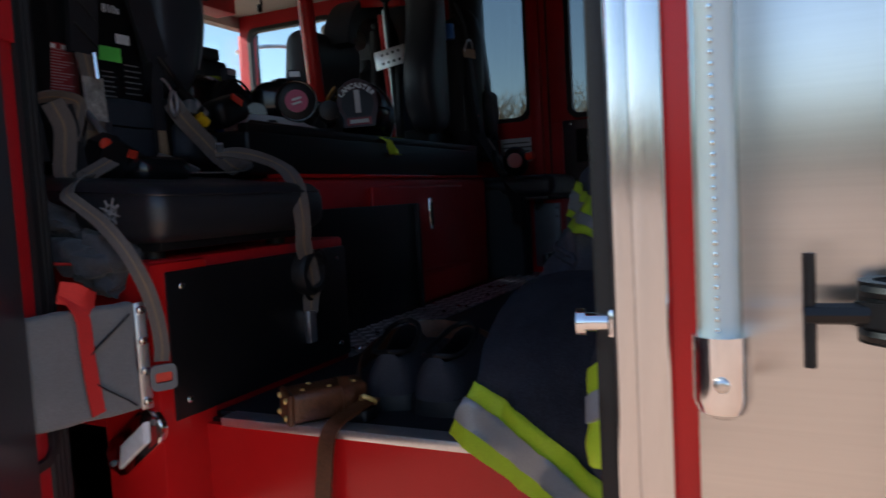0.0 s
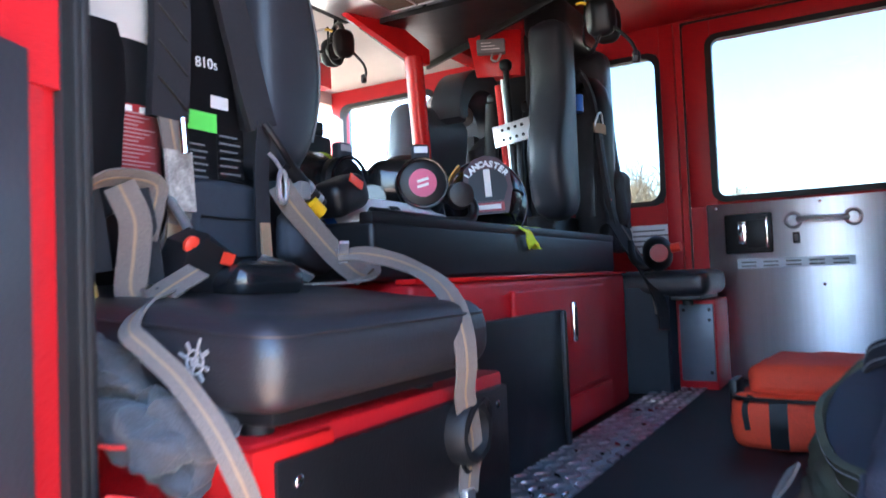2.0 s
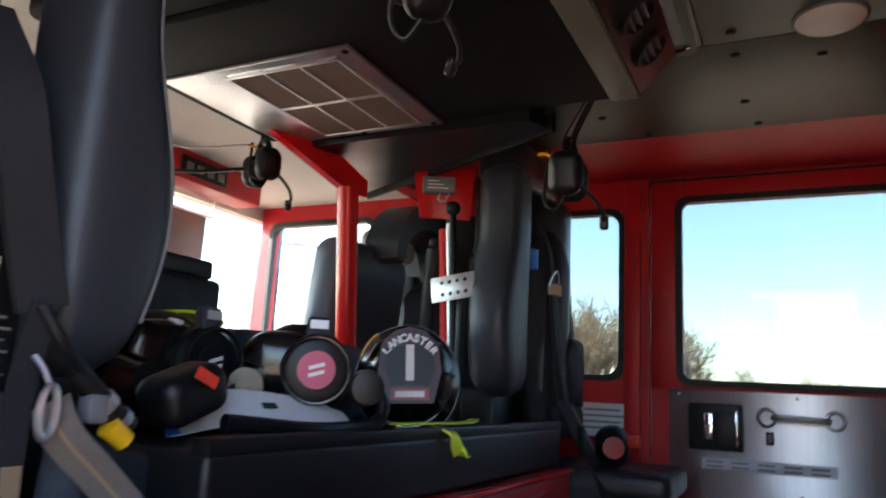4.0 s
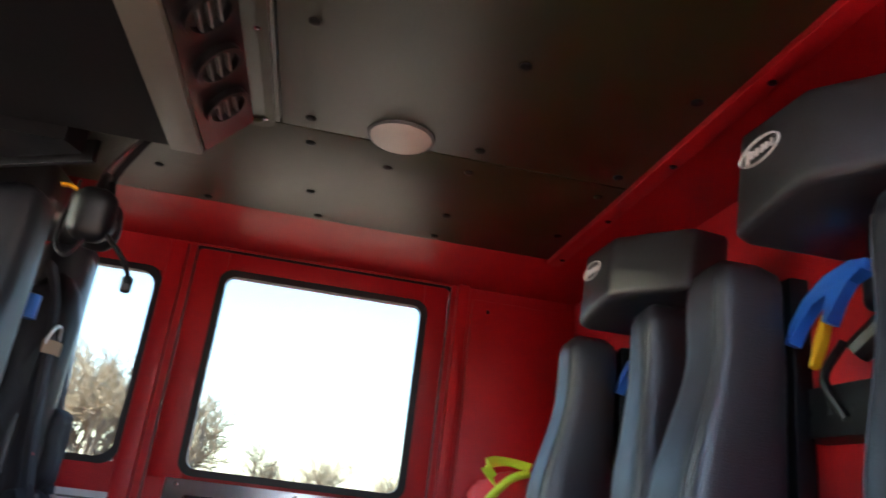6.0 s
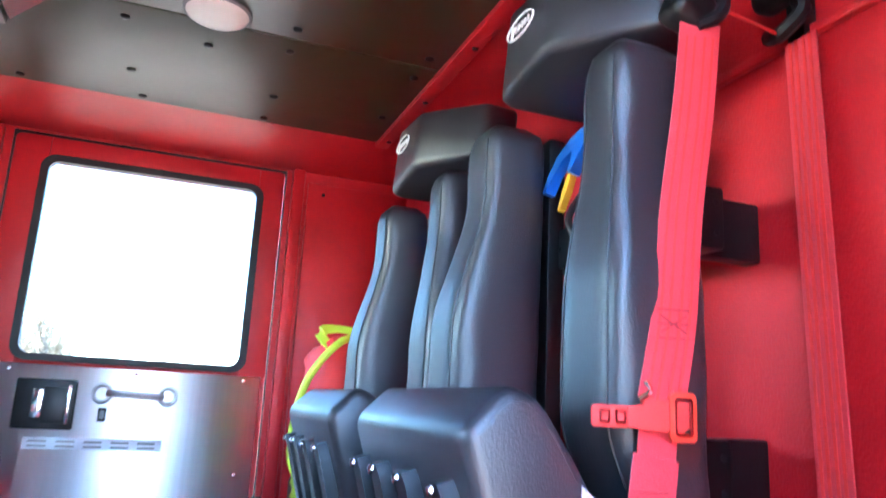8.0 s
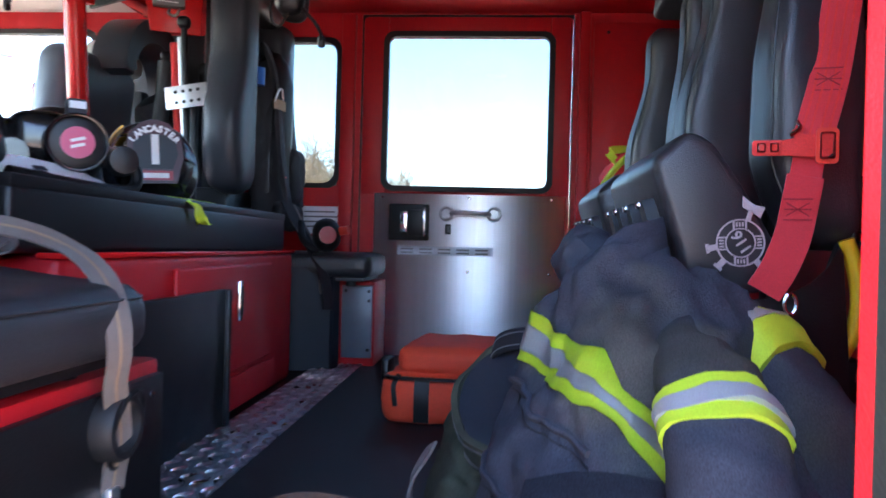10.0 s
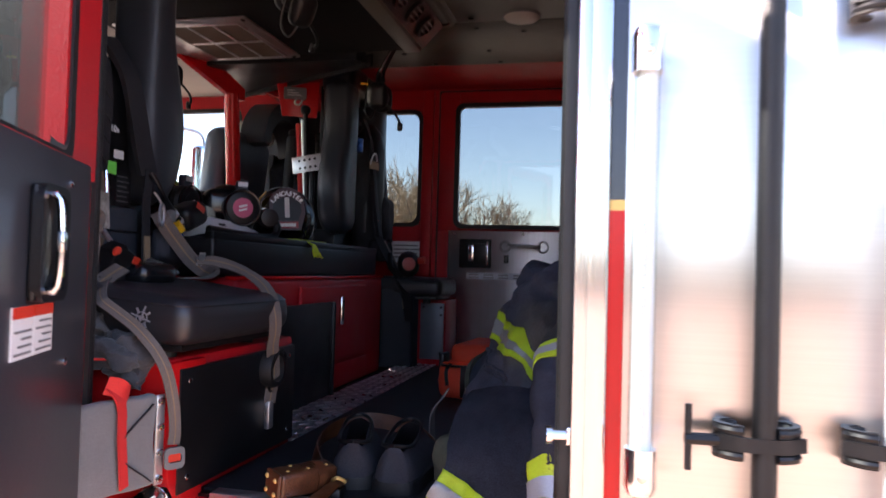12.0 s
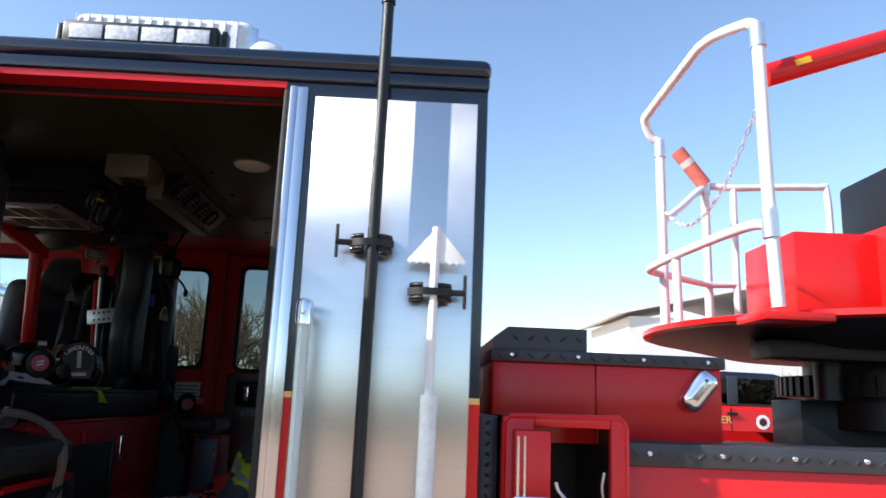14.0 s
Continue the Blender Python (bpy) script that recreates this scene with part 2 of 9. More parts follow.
M["glass"] = glass_material("window_glass", (0.44, 0.48, 0.48))
M["glass_dark"] = glass_material("tinted_glass", (0.07, 0.09, 0.10))
M["glass_clear"] = glass_material("clear_windshield_glass", (0.86, 0.92, 0.92))
# ---- mesh tools ----
def finish(name, bm, mat, parent=None, label="", smooth=True, angle=35):
    bmesh.ops.recalc_face_normals(bm, faces=bm.faces)
    me = bpy.data.meshes.new(name)
    bm.to_mesh(me)
    bm.free()
    me.materials.append(M[mat] if isinstance(mat, str) else mat)
    if smooth:
        me.shade_smooth()
        me.set_sharp_from_angle(angle=radians(angle))
    ob = new(name, me)
    if parent is not None:
        ob.parent = parent
    if label:
        ob["label"] = label
    return ob


def part(name, bm, mat, parent, label="", angle=35):
    """A bmesh, in world coordinates relative to the thing's base, as ONE mesh under a thing or a part."""
    ob = finish(name, bm, mat, None, label, angle=angle)
    ob.parent = parent
    ob.matrix_parent_inverse = world_of(parent).inverted()
    return ob


def world_of(ob):
    m = ob.matrix_basis.copy()
    if ob.parent is not None:
        m = world_of(ob.parent) @ ob.matrix_parent_inverse @ m
    return m


def thing(name, at, label, category, group="", kind=""):
    ob = new(name)
    ob.location = at
    ob.empty_display_size = 0.05
    return tagged(ob, label, category, group, kind)


def solid(name, bm, mat, label, category, group="", kind="", angle=35):
    return tagged(finish(name, bm, mat, angle=angle), label, category, group, kind)


def add_box(bm, x0, x1, y0, y1, z0, z1, bevel=0.0, seg=2, m=None):
    vs = [bm.verts.new((x, y, z)) for x in (x0, x1) for y in (y0, y1) for z in (z0, z1)]
    fs = [bm.faces.new([vs[i] for i in f]) for f in ((0, 1, 3, 2), (4, 6, 7, 5), (0, 4, 5, 1), (2, 3, 7, 6), (0, 2, 6, 4), (1, 5, 7, 3))]
    es = list({e for f in fs for e in f.edges})
    if bevel > 0:
        got = bmesh.ops.bevel(bm, geom=es, offset=bevel, offset_type="OFFSET", segments=seg, profile=0.5, affect="EDGES", clamp_overlap=True)
        vs = list({v for f in got["faces"] for v in f.verts} | {v for v in vs if v.is_valid})
    if m is not None:
        bmesh.ops.transform(bm, matrix=m, verts=[v for v in vs if v.is_valid])
    return bm


def box(x0, x1, y0, y1, z0, z1, bevel=0.0, seg=2, m=None):
    return add_box(bmesh.new(), x0, x1, y0, y1, z0, z1, bevel, seg, m)


def frame_of(d, up=Vector((0, 0, 1))):
    d = d.normalized()
    if abs(d.dot(up)) > 0.98:
        up = Vector((1, 0, 0))
    s = d.cross(up).normalized()
    return s, s.cross(d).normalized()


def smooth_path(pts, n=8):
    pts = [Vector(p) for p in pts]
    if len(pts) < 3:
        return pts
    out = []
    for i in range(len(pts) - 1):
        a, b = pts[i], pts[i + 1]
        p0 = pts[i - 1] if i else a * 2 - b
        p3 = pts[i + 2] if i + 2 < len(pts) else b * 2 - a
        for k in range(n):
            t = k / n
            out.append(0.5 * (2 * a + (b - p0) * t + (2 * p0 - 5 * a + 4 * b - p3) * t * t + (3 * a - p0 - 3 * b + p3) * t ** 3))
    out.append(pts[-1])
    return out


def sweep(bm, pts, section, closed=True, cap=True, up=Vector((0, 0, 1)), side=None):
    """A closed section (list of 2D points) along a path; side: fixed sideways direction."""
    rings = []
    ps = None
    for i, p in enumerate(pts):
        d = pts[min(i + 1, len(pts) - 1)] - pts[max(i - 1, 0)]
        if side is not None:
            s = Vector(side)
            s = (s - d.normalized() * s.dot(d.normalized())).normalized()
            u = s.cross(d.normalized()).normalized()
        elif ps is None:
            s, u = frame_of(d, up)
        else:
            dn = d.normalized()
            s = (ps - dn * ps.dot(dn)).normalized()
            u = s.cross(dn).normalized()
        ps = s
        rings.append([bm.verts.new(p + s * a + u * b) for a, b in section])
    n = len(section)
    for a, b in zip(rings, rings[1:]):
        for k in range(n):
            bm.faces.new((a[k], a[(k + 1) % n], b[(k + 1) % n], b[k]))
    if cap:
        bm.faces.new(rings[0])
        bm.faces.new(rings[-1][::-1])
    return bm


def circle(r, n=12, ry=None):
    return [(r * math.cos(2 * math.pi * k / n), (ry or r) * math.sin(2 * math.pi * k / n)) for k in range(n)]


def tube(pts, r, n=12, smooth=0, bm=None):
    pts = smooth_path(pts, smooth) if smooth else [Vector(p) for p in pts]
    return sweep(bm or bmesh.new(), pts, circle(r, n))


def ribbon(pts, width, thick=0.003, side=None, smooth=8, bm=None):
    w, h = width / 2, thick / 2
    sec = [(-w, -h), (-w * 0.5, -h), (w * 0.5, -h), (w, -h), (w, h), (w * 0.5, h), (-w * 0.5, h), (-w, h)]
    return sweep(bm or bmesh.new(), smooth_path(pts, smooth) if smooth else [Vector(p) for p in pts], sec, side=side)


def lathe(profile, n=24, m=None, bm=None):
    """profile: (radius, height) from bottom to top, about z."""
    bm = bm or bmesh.new()
    rings = []
    for r, z in profile:
        if r < 1e-5:
            rings.append([bm.verts.new((0, 0, z))])
        else:
            rings.append([bm.verts.new((r * math.cos(2 * math.pi * k / n), r * math.sin(2 * math.pi * k / n), z)) for k in range(n)])
    for a, b in zip(rings, rings[1:]):
        for k in range(n):
            q = [a[k % len(a)], a[(k + 1) % len(a)], b[(k + 1) % len(b)], b[k % len(b)]]
            q = list(dict.fromkeys(q))
            if len(q) > 2:
                bm.faces.new(q)
    for ring, rev in ((rings[0], True), (rings[-1], False)):
        if len(ring) > 2:
            bm.faces.new(ring[::-1] if rev else ring)
    if m is not None:
        bmesh.ops.transform(bm, matrix=m, verts=[v for r in rings for v in r])
    return bm


def rounded(w, h, r, n=6):
    """Rounded rectangle round the origin, counter-clockwise."""
    out = []
    for cx, cy, a0 in ((w / 2 - r, h / 2 - r, 0), (-w / 2 + r, h / 2 - r, 90), (-w / 2 + r, -h / 2 + r, 180), (w / 2 - r, -h / 2 + r, 270)):
        for k in range(n + 1):
            a = radians(a0 + 90 * k / n)
            out.append((cx + r * math.cos(a), cy + r * math.sin(a)))
    return out


def prism(outline, depth, m, bm=None, bevel=0.0):
    """An outline in the local xy plane, pushed along local z by depth and set by the pose m."""
    bm = bm or bmesh.new()
    a = [bm.verts.new((x, y, 0)) for x, y in outline]
    b = [bm.verts.new((x, y, depth)) for x, y in outline]
    n = len(a)
    top, bot = bm.faces.new(b), bm.faces.new(a[::-1])
    for k in range(n):
        bm.faces.new((a[k], a[(k + 1) % n], b[(k + 1) % n], b[k]))
    vs = a + b
    if bevel:
        got = bmesh.ops.bevel(bm, geom=list(top.edges), offset=bevel, segments=2, profile=0.5, affect="EDGES", clamp_overlap=True)
        vs = [v for v in {*vs, *(v for f in got["faces"] for v in f.verts)} if v.is_valid]
    bmesh.ops.transform(bm, matrix=m, verts=vs)
    return bm


def ring(outer, inner, depth, m, bm=None):
    """A frame between two outlines of equal length."""
    bm = bm or bmesh.new()
    n = len(outer)
    lay = [[bm.verts.new((x, y, z)) for x, y in o] for o, z in ((outer, 0), (outer, depth), (inner, depth), (inner, 0))]
    for i in range(4):
        a, b = lay[i], lay[(i + 1) % 4]
        for k in range(n):
            bm.faces.new((a[k], a[(k + 1) % n], b[(k + 1) % n], b[k]))
    bmesh.ops.transform(bm, matrix=m, verts=[v for l in lay for v in l])
    return bm


def pillow(w, d, h, r, m, cuts=7, puff=0.0, bm=None):
    """A stuffed box of size w, d, h with edge radius r and a slight crown, centred."""
    bm = bm or bmesh.new()
    grid = {}

    def vert(p):
        key = tuple(round(c, 5) for c in p)
        if key not in grid:
            q = Vector(p)
            core = Vector((max(-w / 2 + r, min(w / 2 - r, q.x)), max(-d / 2 + r, min(d / 2 - r, q.y)), max(-h / 2 + r, min(h / 2 - r, q.z))))
            v = q - core
            if v.length > 1e-9:
                q = core + v.normalized() * r
            if puff:
                fx, fy, fz = (1 - (2 * q.x / w) ** 2), (1 - (2 * q.y / d) ** 2), (1 - (2 * q.z / h) ** 2)
                q = Vector((q.x * (1 + puff * fy * fz), q.y * (1 + puff * fx * fz), q.z * (1 + puff * fx * fy)))
            grid[key] = bm.verts.new(q)
        return grid[key]

    def ticks(s):
        k = [-s / 2 + r * i / 3 for i in range(4)]
        mid = [-s / 2 + r + (s - 2 * r) * i / cuts for i in range(1, cuts)]
        return k + mid + [-t for t in k[::-1]]

    tx, ty, tz = ticks(w), ticks(d), ticks(h)
    for (ta, tb, f) in ((tx, ty, lambda a, b, s: (a, b, s * h / 2)), (ty, tz, lambda a, b, s: (s * w / 2, a, b)), (tx, tz, lambda a, b, s: (a, s * d / 2, b))):
        for s in (-1, 1):
            for i in range(len(ta) - 1):
                for j in range(len(tb) - 1):
                    q = [vert(f(ta[i], tb[j], s)), vert(f(ta[i + 1], tb[j], s)), vert(f(ta[i + 1], tb[j + 1], s)), vert(f(ta[i], tb[j + 1], s))]
                    if len(set(q)) == 4:
                        try:
                            bm.faces.new(q)
                        except ValueError:
                            pass
    bmesh.ops.transform(bm, matrix=m, verts=list(grid.values()))
    return bm


def rumple(bm, amount, scale, seed=0.0):
    for v in bm.verts:
        p = v.co * scale + Vector((seed, seed * 1.7, -seed))
        v.co += noise.noise_vector(p) * amount + noise.noise_vector(p * 2.7) * amount * 0.4
    return bm


def stud(bm, at, normal, r=0.006, h=0.004, n=10):
    q = Vector(normal).to_track_quat("Z", "Y").to_matrix().to_4x4()
    return lathe([(r, 0), (r, h * 0.4), (r * 0.75, h * 0.85), (r * 0.3, h), (0.0, h)], n, Matrix.Translation(at) @ q, bm)


def lettering(text, size, m, mat, parent, name="lettering", depth=0.0006, align="CENTER", bold=0.0):
    cu = bpy.data.curves.new(name, "FONT")
    cu.body, cu.size, cu.extrude, cu.align_x, cu.align_y = text, size, depth, align, "CENTER"
    cu.resolution_u = 3
    cu.offset = bold
    tmp = bpy.data.objects.new("tmp", cu)
    scene.collection.objects.link(tmp)
    bpy.context.view_layer.update()
    me = bpy.data.meshes.new_from_object(tmp.evaluated_get(bpy.context.evaluated_depsgraph_get()))
    bpy.data.objects.remove(tmp)
    me.transform(m)
    me.materials.clear()
    me.materials.append(M[mat])
    ob = new(name, me)
    ob.parent = parent
    ob.matrix_parent_inverse = world_of(parent).inverted()
    return ob


def basis(at, xdir, ydir):
    """A pose with local x and y along the two directions."""
    x = Vector(xdir).normalized()
    y = Vector(ydir)
    y = (y - x * y.dot(x)).normalized()
    z = x.cross(y)
    return Matrix(((x.x, y.x, z.x, at[0]), (x.y, y.y, z.y, at[1]), (x.z, y.z, z.z, at[2]), (0, 0, 0, 1)))
# ---- the setting: ground, cab shell ----
M["label_silver"] = material("pale_silver_label", (0.62, 0.66, 0.72), 0.45, stain=0.06)
FLOOR, CEIL = 1.06, 2.45
FLANK = -0.085  # outer skin behind the doorway, flush with the shut door
NEAR_IN, FAR_IN, REAR_IN, FRONT_IN = 0.08, 2.47, 0.91, -2.10

solid("ground", box(-1500, 1500, -1500, 1500, -0.5, 0.0), "ground", "dry tan concrete and gravel ground reaching the horizon", "ground", kind="structure")


def side_wall(name, y_in, y_out, door0, door1, label):
    wall = thing(name, (-0.6, y_in, 1.0), label, "wall", kind="structure")
    lo, hi = sorted((y_in, y_out))
    rects = [(-2.10, -2.04, 0.55, 2.46), (-2.04, -1.5, 0.55, 1.75), (-2.04, -1.5, 2.36, 2.46), (-1.5, -0.80, 0.55, 2.46),
             (-0.80, -0.47, 0.55, 1.74), (-0.80, -0.47, 2.33, 2.46), (-0.47, door0, 0.55, 2.46), (door0, door1, 2.435, 2.46), (door1, 0.975, 0.55, 2.46)]
    skin = 0.02 if y_out > y_in else -0.02
    proud = ((door1, 0.975), (door0, door1)) if y_out < y_in else ()
    inner = bmesh.new()
    for x0, x1, z0, z1 in rects:
        if y_out < y_in and (x0, x1) == (-0.47, door0):
            continue
        if y_out < y_in and x1 == -0.47:
            x1 = -0.56
        y1_ = FLANK - skin if (x0, x1) in proud else y_out - skin
        add_box(inner, x0, x1, min(y_in, y1_), max(y_in, y1_), z0, z1)
    part("inner_panel", inner, "red_in", wall)
    for nm, mat, za, zb in (("lower_skin", "red_out", 0.55, 1.604), ("upper_skin", "navy", 1.619, 2.46), ("pinstripe", "gold", 1.604, 1.619)):
        bm = bmesh.new()
        for x0, x1, z0, z1 in rects:
            a, b = max(z0, za), min(z1, zb)
            if b > a:
                yo = FLANK if (x0, x1) in proud else y_out
                add_box(bm, x0, x1, min(yo - skin, yo), max(yo - skin, yo), a, b)
        part(nm, bm, mat, wall)
    return wall


side_wall("wall_near", NEAR_IN, 0.0, -0.475, 0.43, "red cab side wall, navy above a gold line")
side_wall("wall_far", FAR_IN, 2.55, -0.378, 0.470, "red textured inner side wall of the cab")


def window(name, x0, x1, z0, z1, y_in, inward, label, r=0.05, lip=0.010, mat="glass", shade=False):
    """A fixed pane with a black rubber gasket, in a wall that runs along x."""
    w = thing(name, ((x0 + x1) / 2, y_in, z0), label, "window", kind="structure")
    cx, cz = (x0 + x1) / 2, (z0 + z1) / 2
    m = basis((cx, y_in + inward * 0.004, cz), (1, 0, 0), (0, 0, 1))
    W, H = x1 - x0, z1 - z0
    out = rounded(W + 0.02, H + 0.02, 0.05)
    part("gasket", ring(out, rounded(W - 2 * lip, H - 2 * lip, r), 0.03 * (1 if inward < 0 else -1) * -1, m), "rubber", w, "black rubber gasket")
    pane = part("pane", box(x0, x1, y_in - inward * 0.03, y_in - inward * 0.036, z0, z1), mat, w)
    pane.visible_shadow = shade
    return w


window("window_1", -0.80, -0.47, 1.74, 2.33, FAR_IN, -1, "side window with rounded corners beside the seat")
window("window_2", -2.04, -1.50, 1.75, 2.36, FAR_IN, -1, "front door window with rounded corners", mat="glass_clear")
# Dark tint and pane shadow keep sun off the coat, as the packs would.
window("window_3", -0.80, -0.55, 1.74, 2.33, NEAR_IN, 1, "side window behind the air packs, darkened to hold back sun", mat="glass_dark", shade=True)
window("window_4", -2.04, -1.50, 1.75, 2.36, NEAR_IN, 1, "front door window on the open side", mat="glass_clear")

# rear wall, front wall with windshield
rw = thing("wall_rear", (0.94, 1.23, 1.0), "red textured rear wall behind the seats", "wall", kind="structure")
part("panel", box(REAR_IN, 0.975, NEAR_IN, FAR_IN, 0.55, 2.46), "red_in", rw)
fw = thing("wall_front", (-2.3, 1.23, 1.0), "red windshield frame and dashboard wall", "wall", kind="structure")
part("dash_wall", box(-2.16, FRONT_IN, 0.0, 2.55, 0.55, 1.78), "black", fw)
part("header", box(-2.16, FRONT_IN, 0.0, 2.55, 2.38, 2.46), "cream", fw, "pale padded header")
for y in (0.015, 2.535):
    part("pillar", box(-2.16, FRONT_IN, y - 0.015, y + 0.015, 1.78, 2.36, 0.004), "red_in", fw)
pane = part("windshield", box(-2.14, -2.134, 0.0, 2.55, 1.78, 2.38), "glass_clear", fw)
pane.visible_shadow = False

# floor and step
fl = thing("floor", (0.2, 1.2, FLOOR), "black rubber mat floor inside the cab", "floor", kind="structure")
part("deck", box(-2.10, REAR_IN, 0.185, FAR_IN, FLOOR - 0.06, FLOOR - 0.006), "black", fl)
part("rubber_mat", box(-0.30, REAR_IN, 0.205, FAR_IN, FLOOR - 0.006, FLOOR), "mat", fl)
part("sill_trim", box(-0.265, 0.43, 0.165, 0.205, FLOOR - 0.012, FLOOR + 0.004, 0.003), "alu", fl, "worn aluminium sill edge")
part("riser", box(-0.43, 0.43, 0.172, 0.19, 0.62, FLOOR - 0.012), "red_out", fl, "red painted step riser")
part("step", box(-0.43, 0.43, -0.02, 0.19, 0.58, 0.62), "diamond", fl, "bright tread plate step")
part("underbody", box(-2.1, 0.95, 0.05, 2.5, 0.5, 0.58), "black", fl)

# roof and headliner
rf = thing("roof", (-0.6, 1.25, 2.5), "glossy dark navy cab roof with rounded edge", "roof", kind="structure")
part("roof_skin", box(-2.20, 0.985, -0.095, 2.57, 2.475, 2.535, 0.026, 4), "navy", rf)
part("roof_core", box(-2.16, 0.975, FLANK, 2.55, 2.461, 2.475), "navy", rf)
part("drip_rail", box(-2.16, 0.978, FLANK - 0.012, FLANK, 2.44, 2.475, 0.004), "navy", rf, "dark rain rail over the door")
part("door_head_strip", box(-0.43, 0.43, FLANK - 0.005, FLANK, 2.420, 2.438), "red_out", rf, "red strip over the doorway")

hl = thing("ceiling", (0.0, 1.23, CEIL), "dark olive vinyl headliner panels with black screws", "ceiling", kind="structure")
bm = bmesh.new()
for x0, x1, y0, y1 in ((-0.088, 0.69, 0.10, 1.528), (-1.2, -0.092, 0.10, 1.528), (-1.2, 0.69, 1.534, 2.08)):
    add_box(bm, x0, x1, y0, y1, CEIL, 2.47, 0.002)
part("panels", bm, "ceil", hl)
bm = bmesh.new()
for p in ((-0.028, 1.48), (-0.027, 1.595), (-0.213, 1.595), (0.329, 1.148), (0.33, 1.481), (0.331, 1.595), (0.334, 1.878), (-0.024, 1.878), (-0.026, 1.148), (-0.026, 0.82), (0.33, 0.82),
          (-0.40, 1.595), (-0.40, 1.878), (0.64, 1.148), (0.64, 1.48), (0.64, 1.595), (0.64, 1.878), (-0.3, 2.045), (0.0, 2.045), (0.33, 2.045), (0.15, 1.65)):
    stud(bm, (p[0], p[1], CEIL), (0, 0, -1), 0.011, 0.006, 12)
part("screws", bm, "black", hl)
# red cove round the headliner
bm = bmesh.new()
inn = [(-1.2, 0.10), (0.69, 0.10), (0.69, 2.08), (-1.2, 2.08)]
out = [(-1.2, NEAR_IN), (REAR_IN, NEAR_IN), (REAR_IN, FAR_IN), (-1.2, FAR_IN)]
a = [bm.verts.new((x, y, 2.456)) for x, y in inn]
b = [bm.verts.new((x, y, 2.44)) for x, y in out]
a2 = [bm.verts.new((x, y, 2.468)) for x, y in inn]
b2 = [bm.verts.new((x, y, 2.468)) for x, y in out]
for k in range(3):
    bm.faces.new((a[k], a[k + 1], b[k + 1], b[k]))
    bm.faces.new((a2[k], a2[k + 1], b2[k + 1], b2[k]))
    bm.faces.new((a[k], a[k + 1], a2[k + 1], a2[k]))
    bm.faces.new((b[k], b[k + 1], b2[k + 1], b2[k]))
solid("ceiling_trim", bm, "red_in", "red coved trim round the headliner", "trim", kind="structure")
solid("ceiling_front", box(-2.10, -1.2, NEAR_IN, FAR_IN, 2.44, 2.47), "cream", "pale front headliner over the driver seats", "ceiling", kind="structure")
for y in (0.70, 1.487):
    dl = thing("dome_light", (0.16, y, CEIL), "round frosted dome light flush in the dark headliner", "ceiling light", "dome lights")
    part("lens", lathe([(0.066, 0), (0.066, -0.004), (0.060, -0.011), (0.045, -0.017), (0.02, -0.021), (0, -0.022)], 32, Matrix.Translation((0.16, y, CEIL))), "lens_white", dl)
    part("rim", lathe([(0.072, 0), (0.072, -0.003), (0.066, -0.005), (0.064, 0)], 32, Matrix.Translation((0.16, y, CEIL))), "grey_plastic", dl)


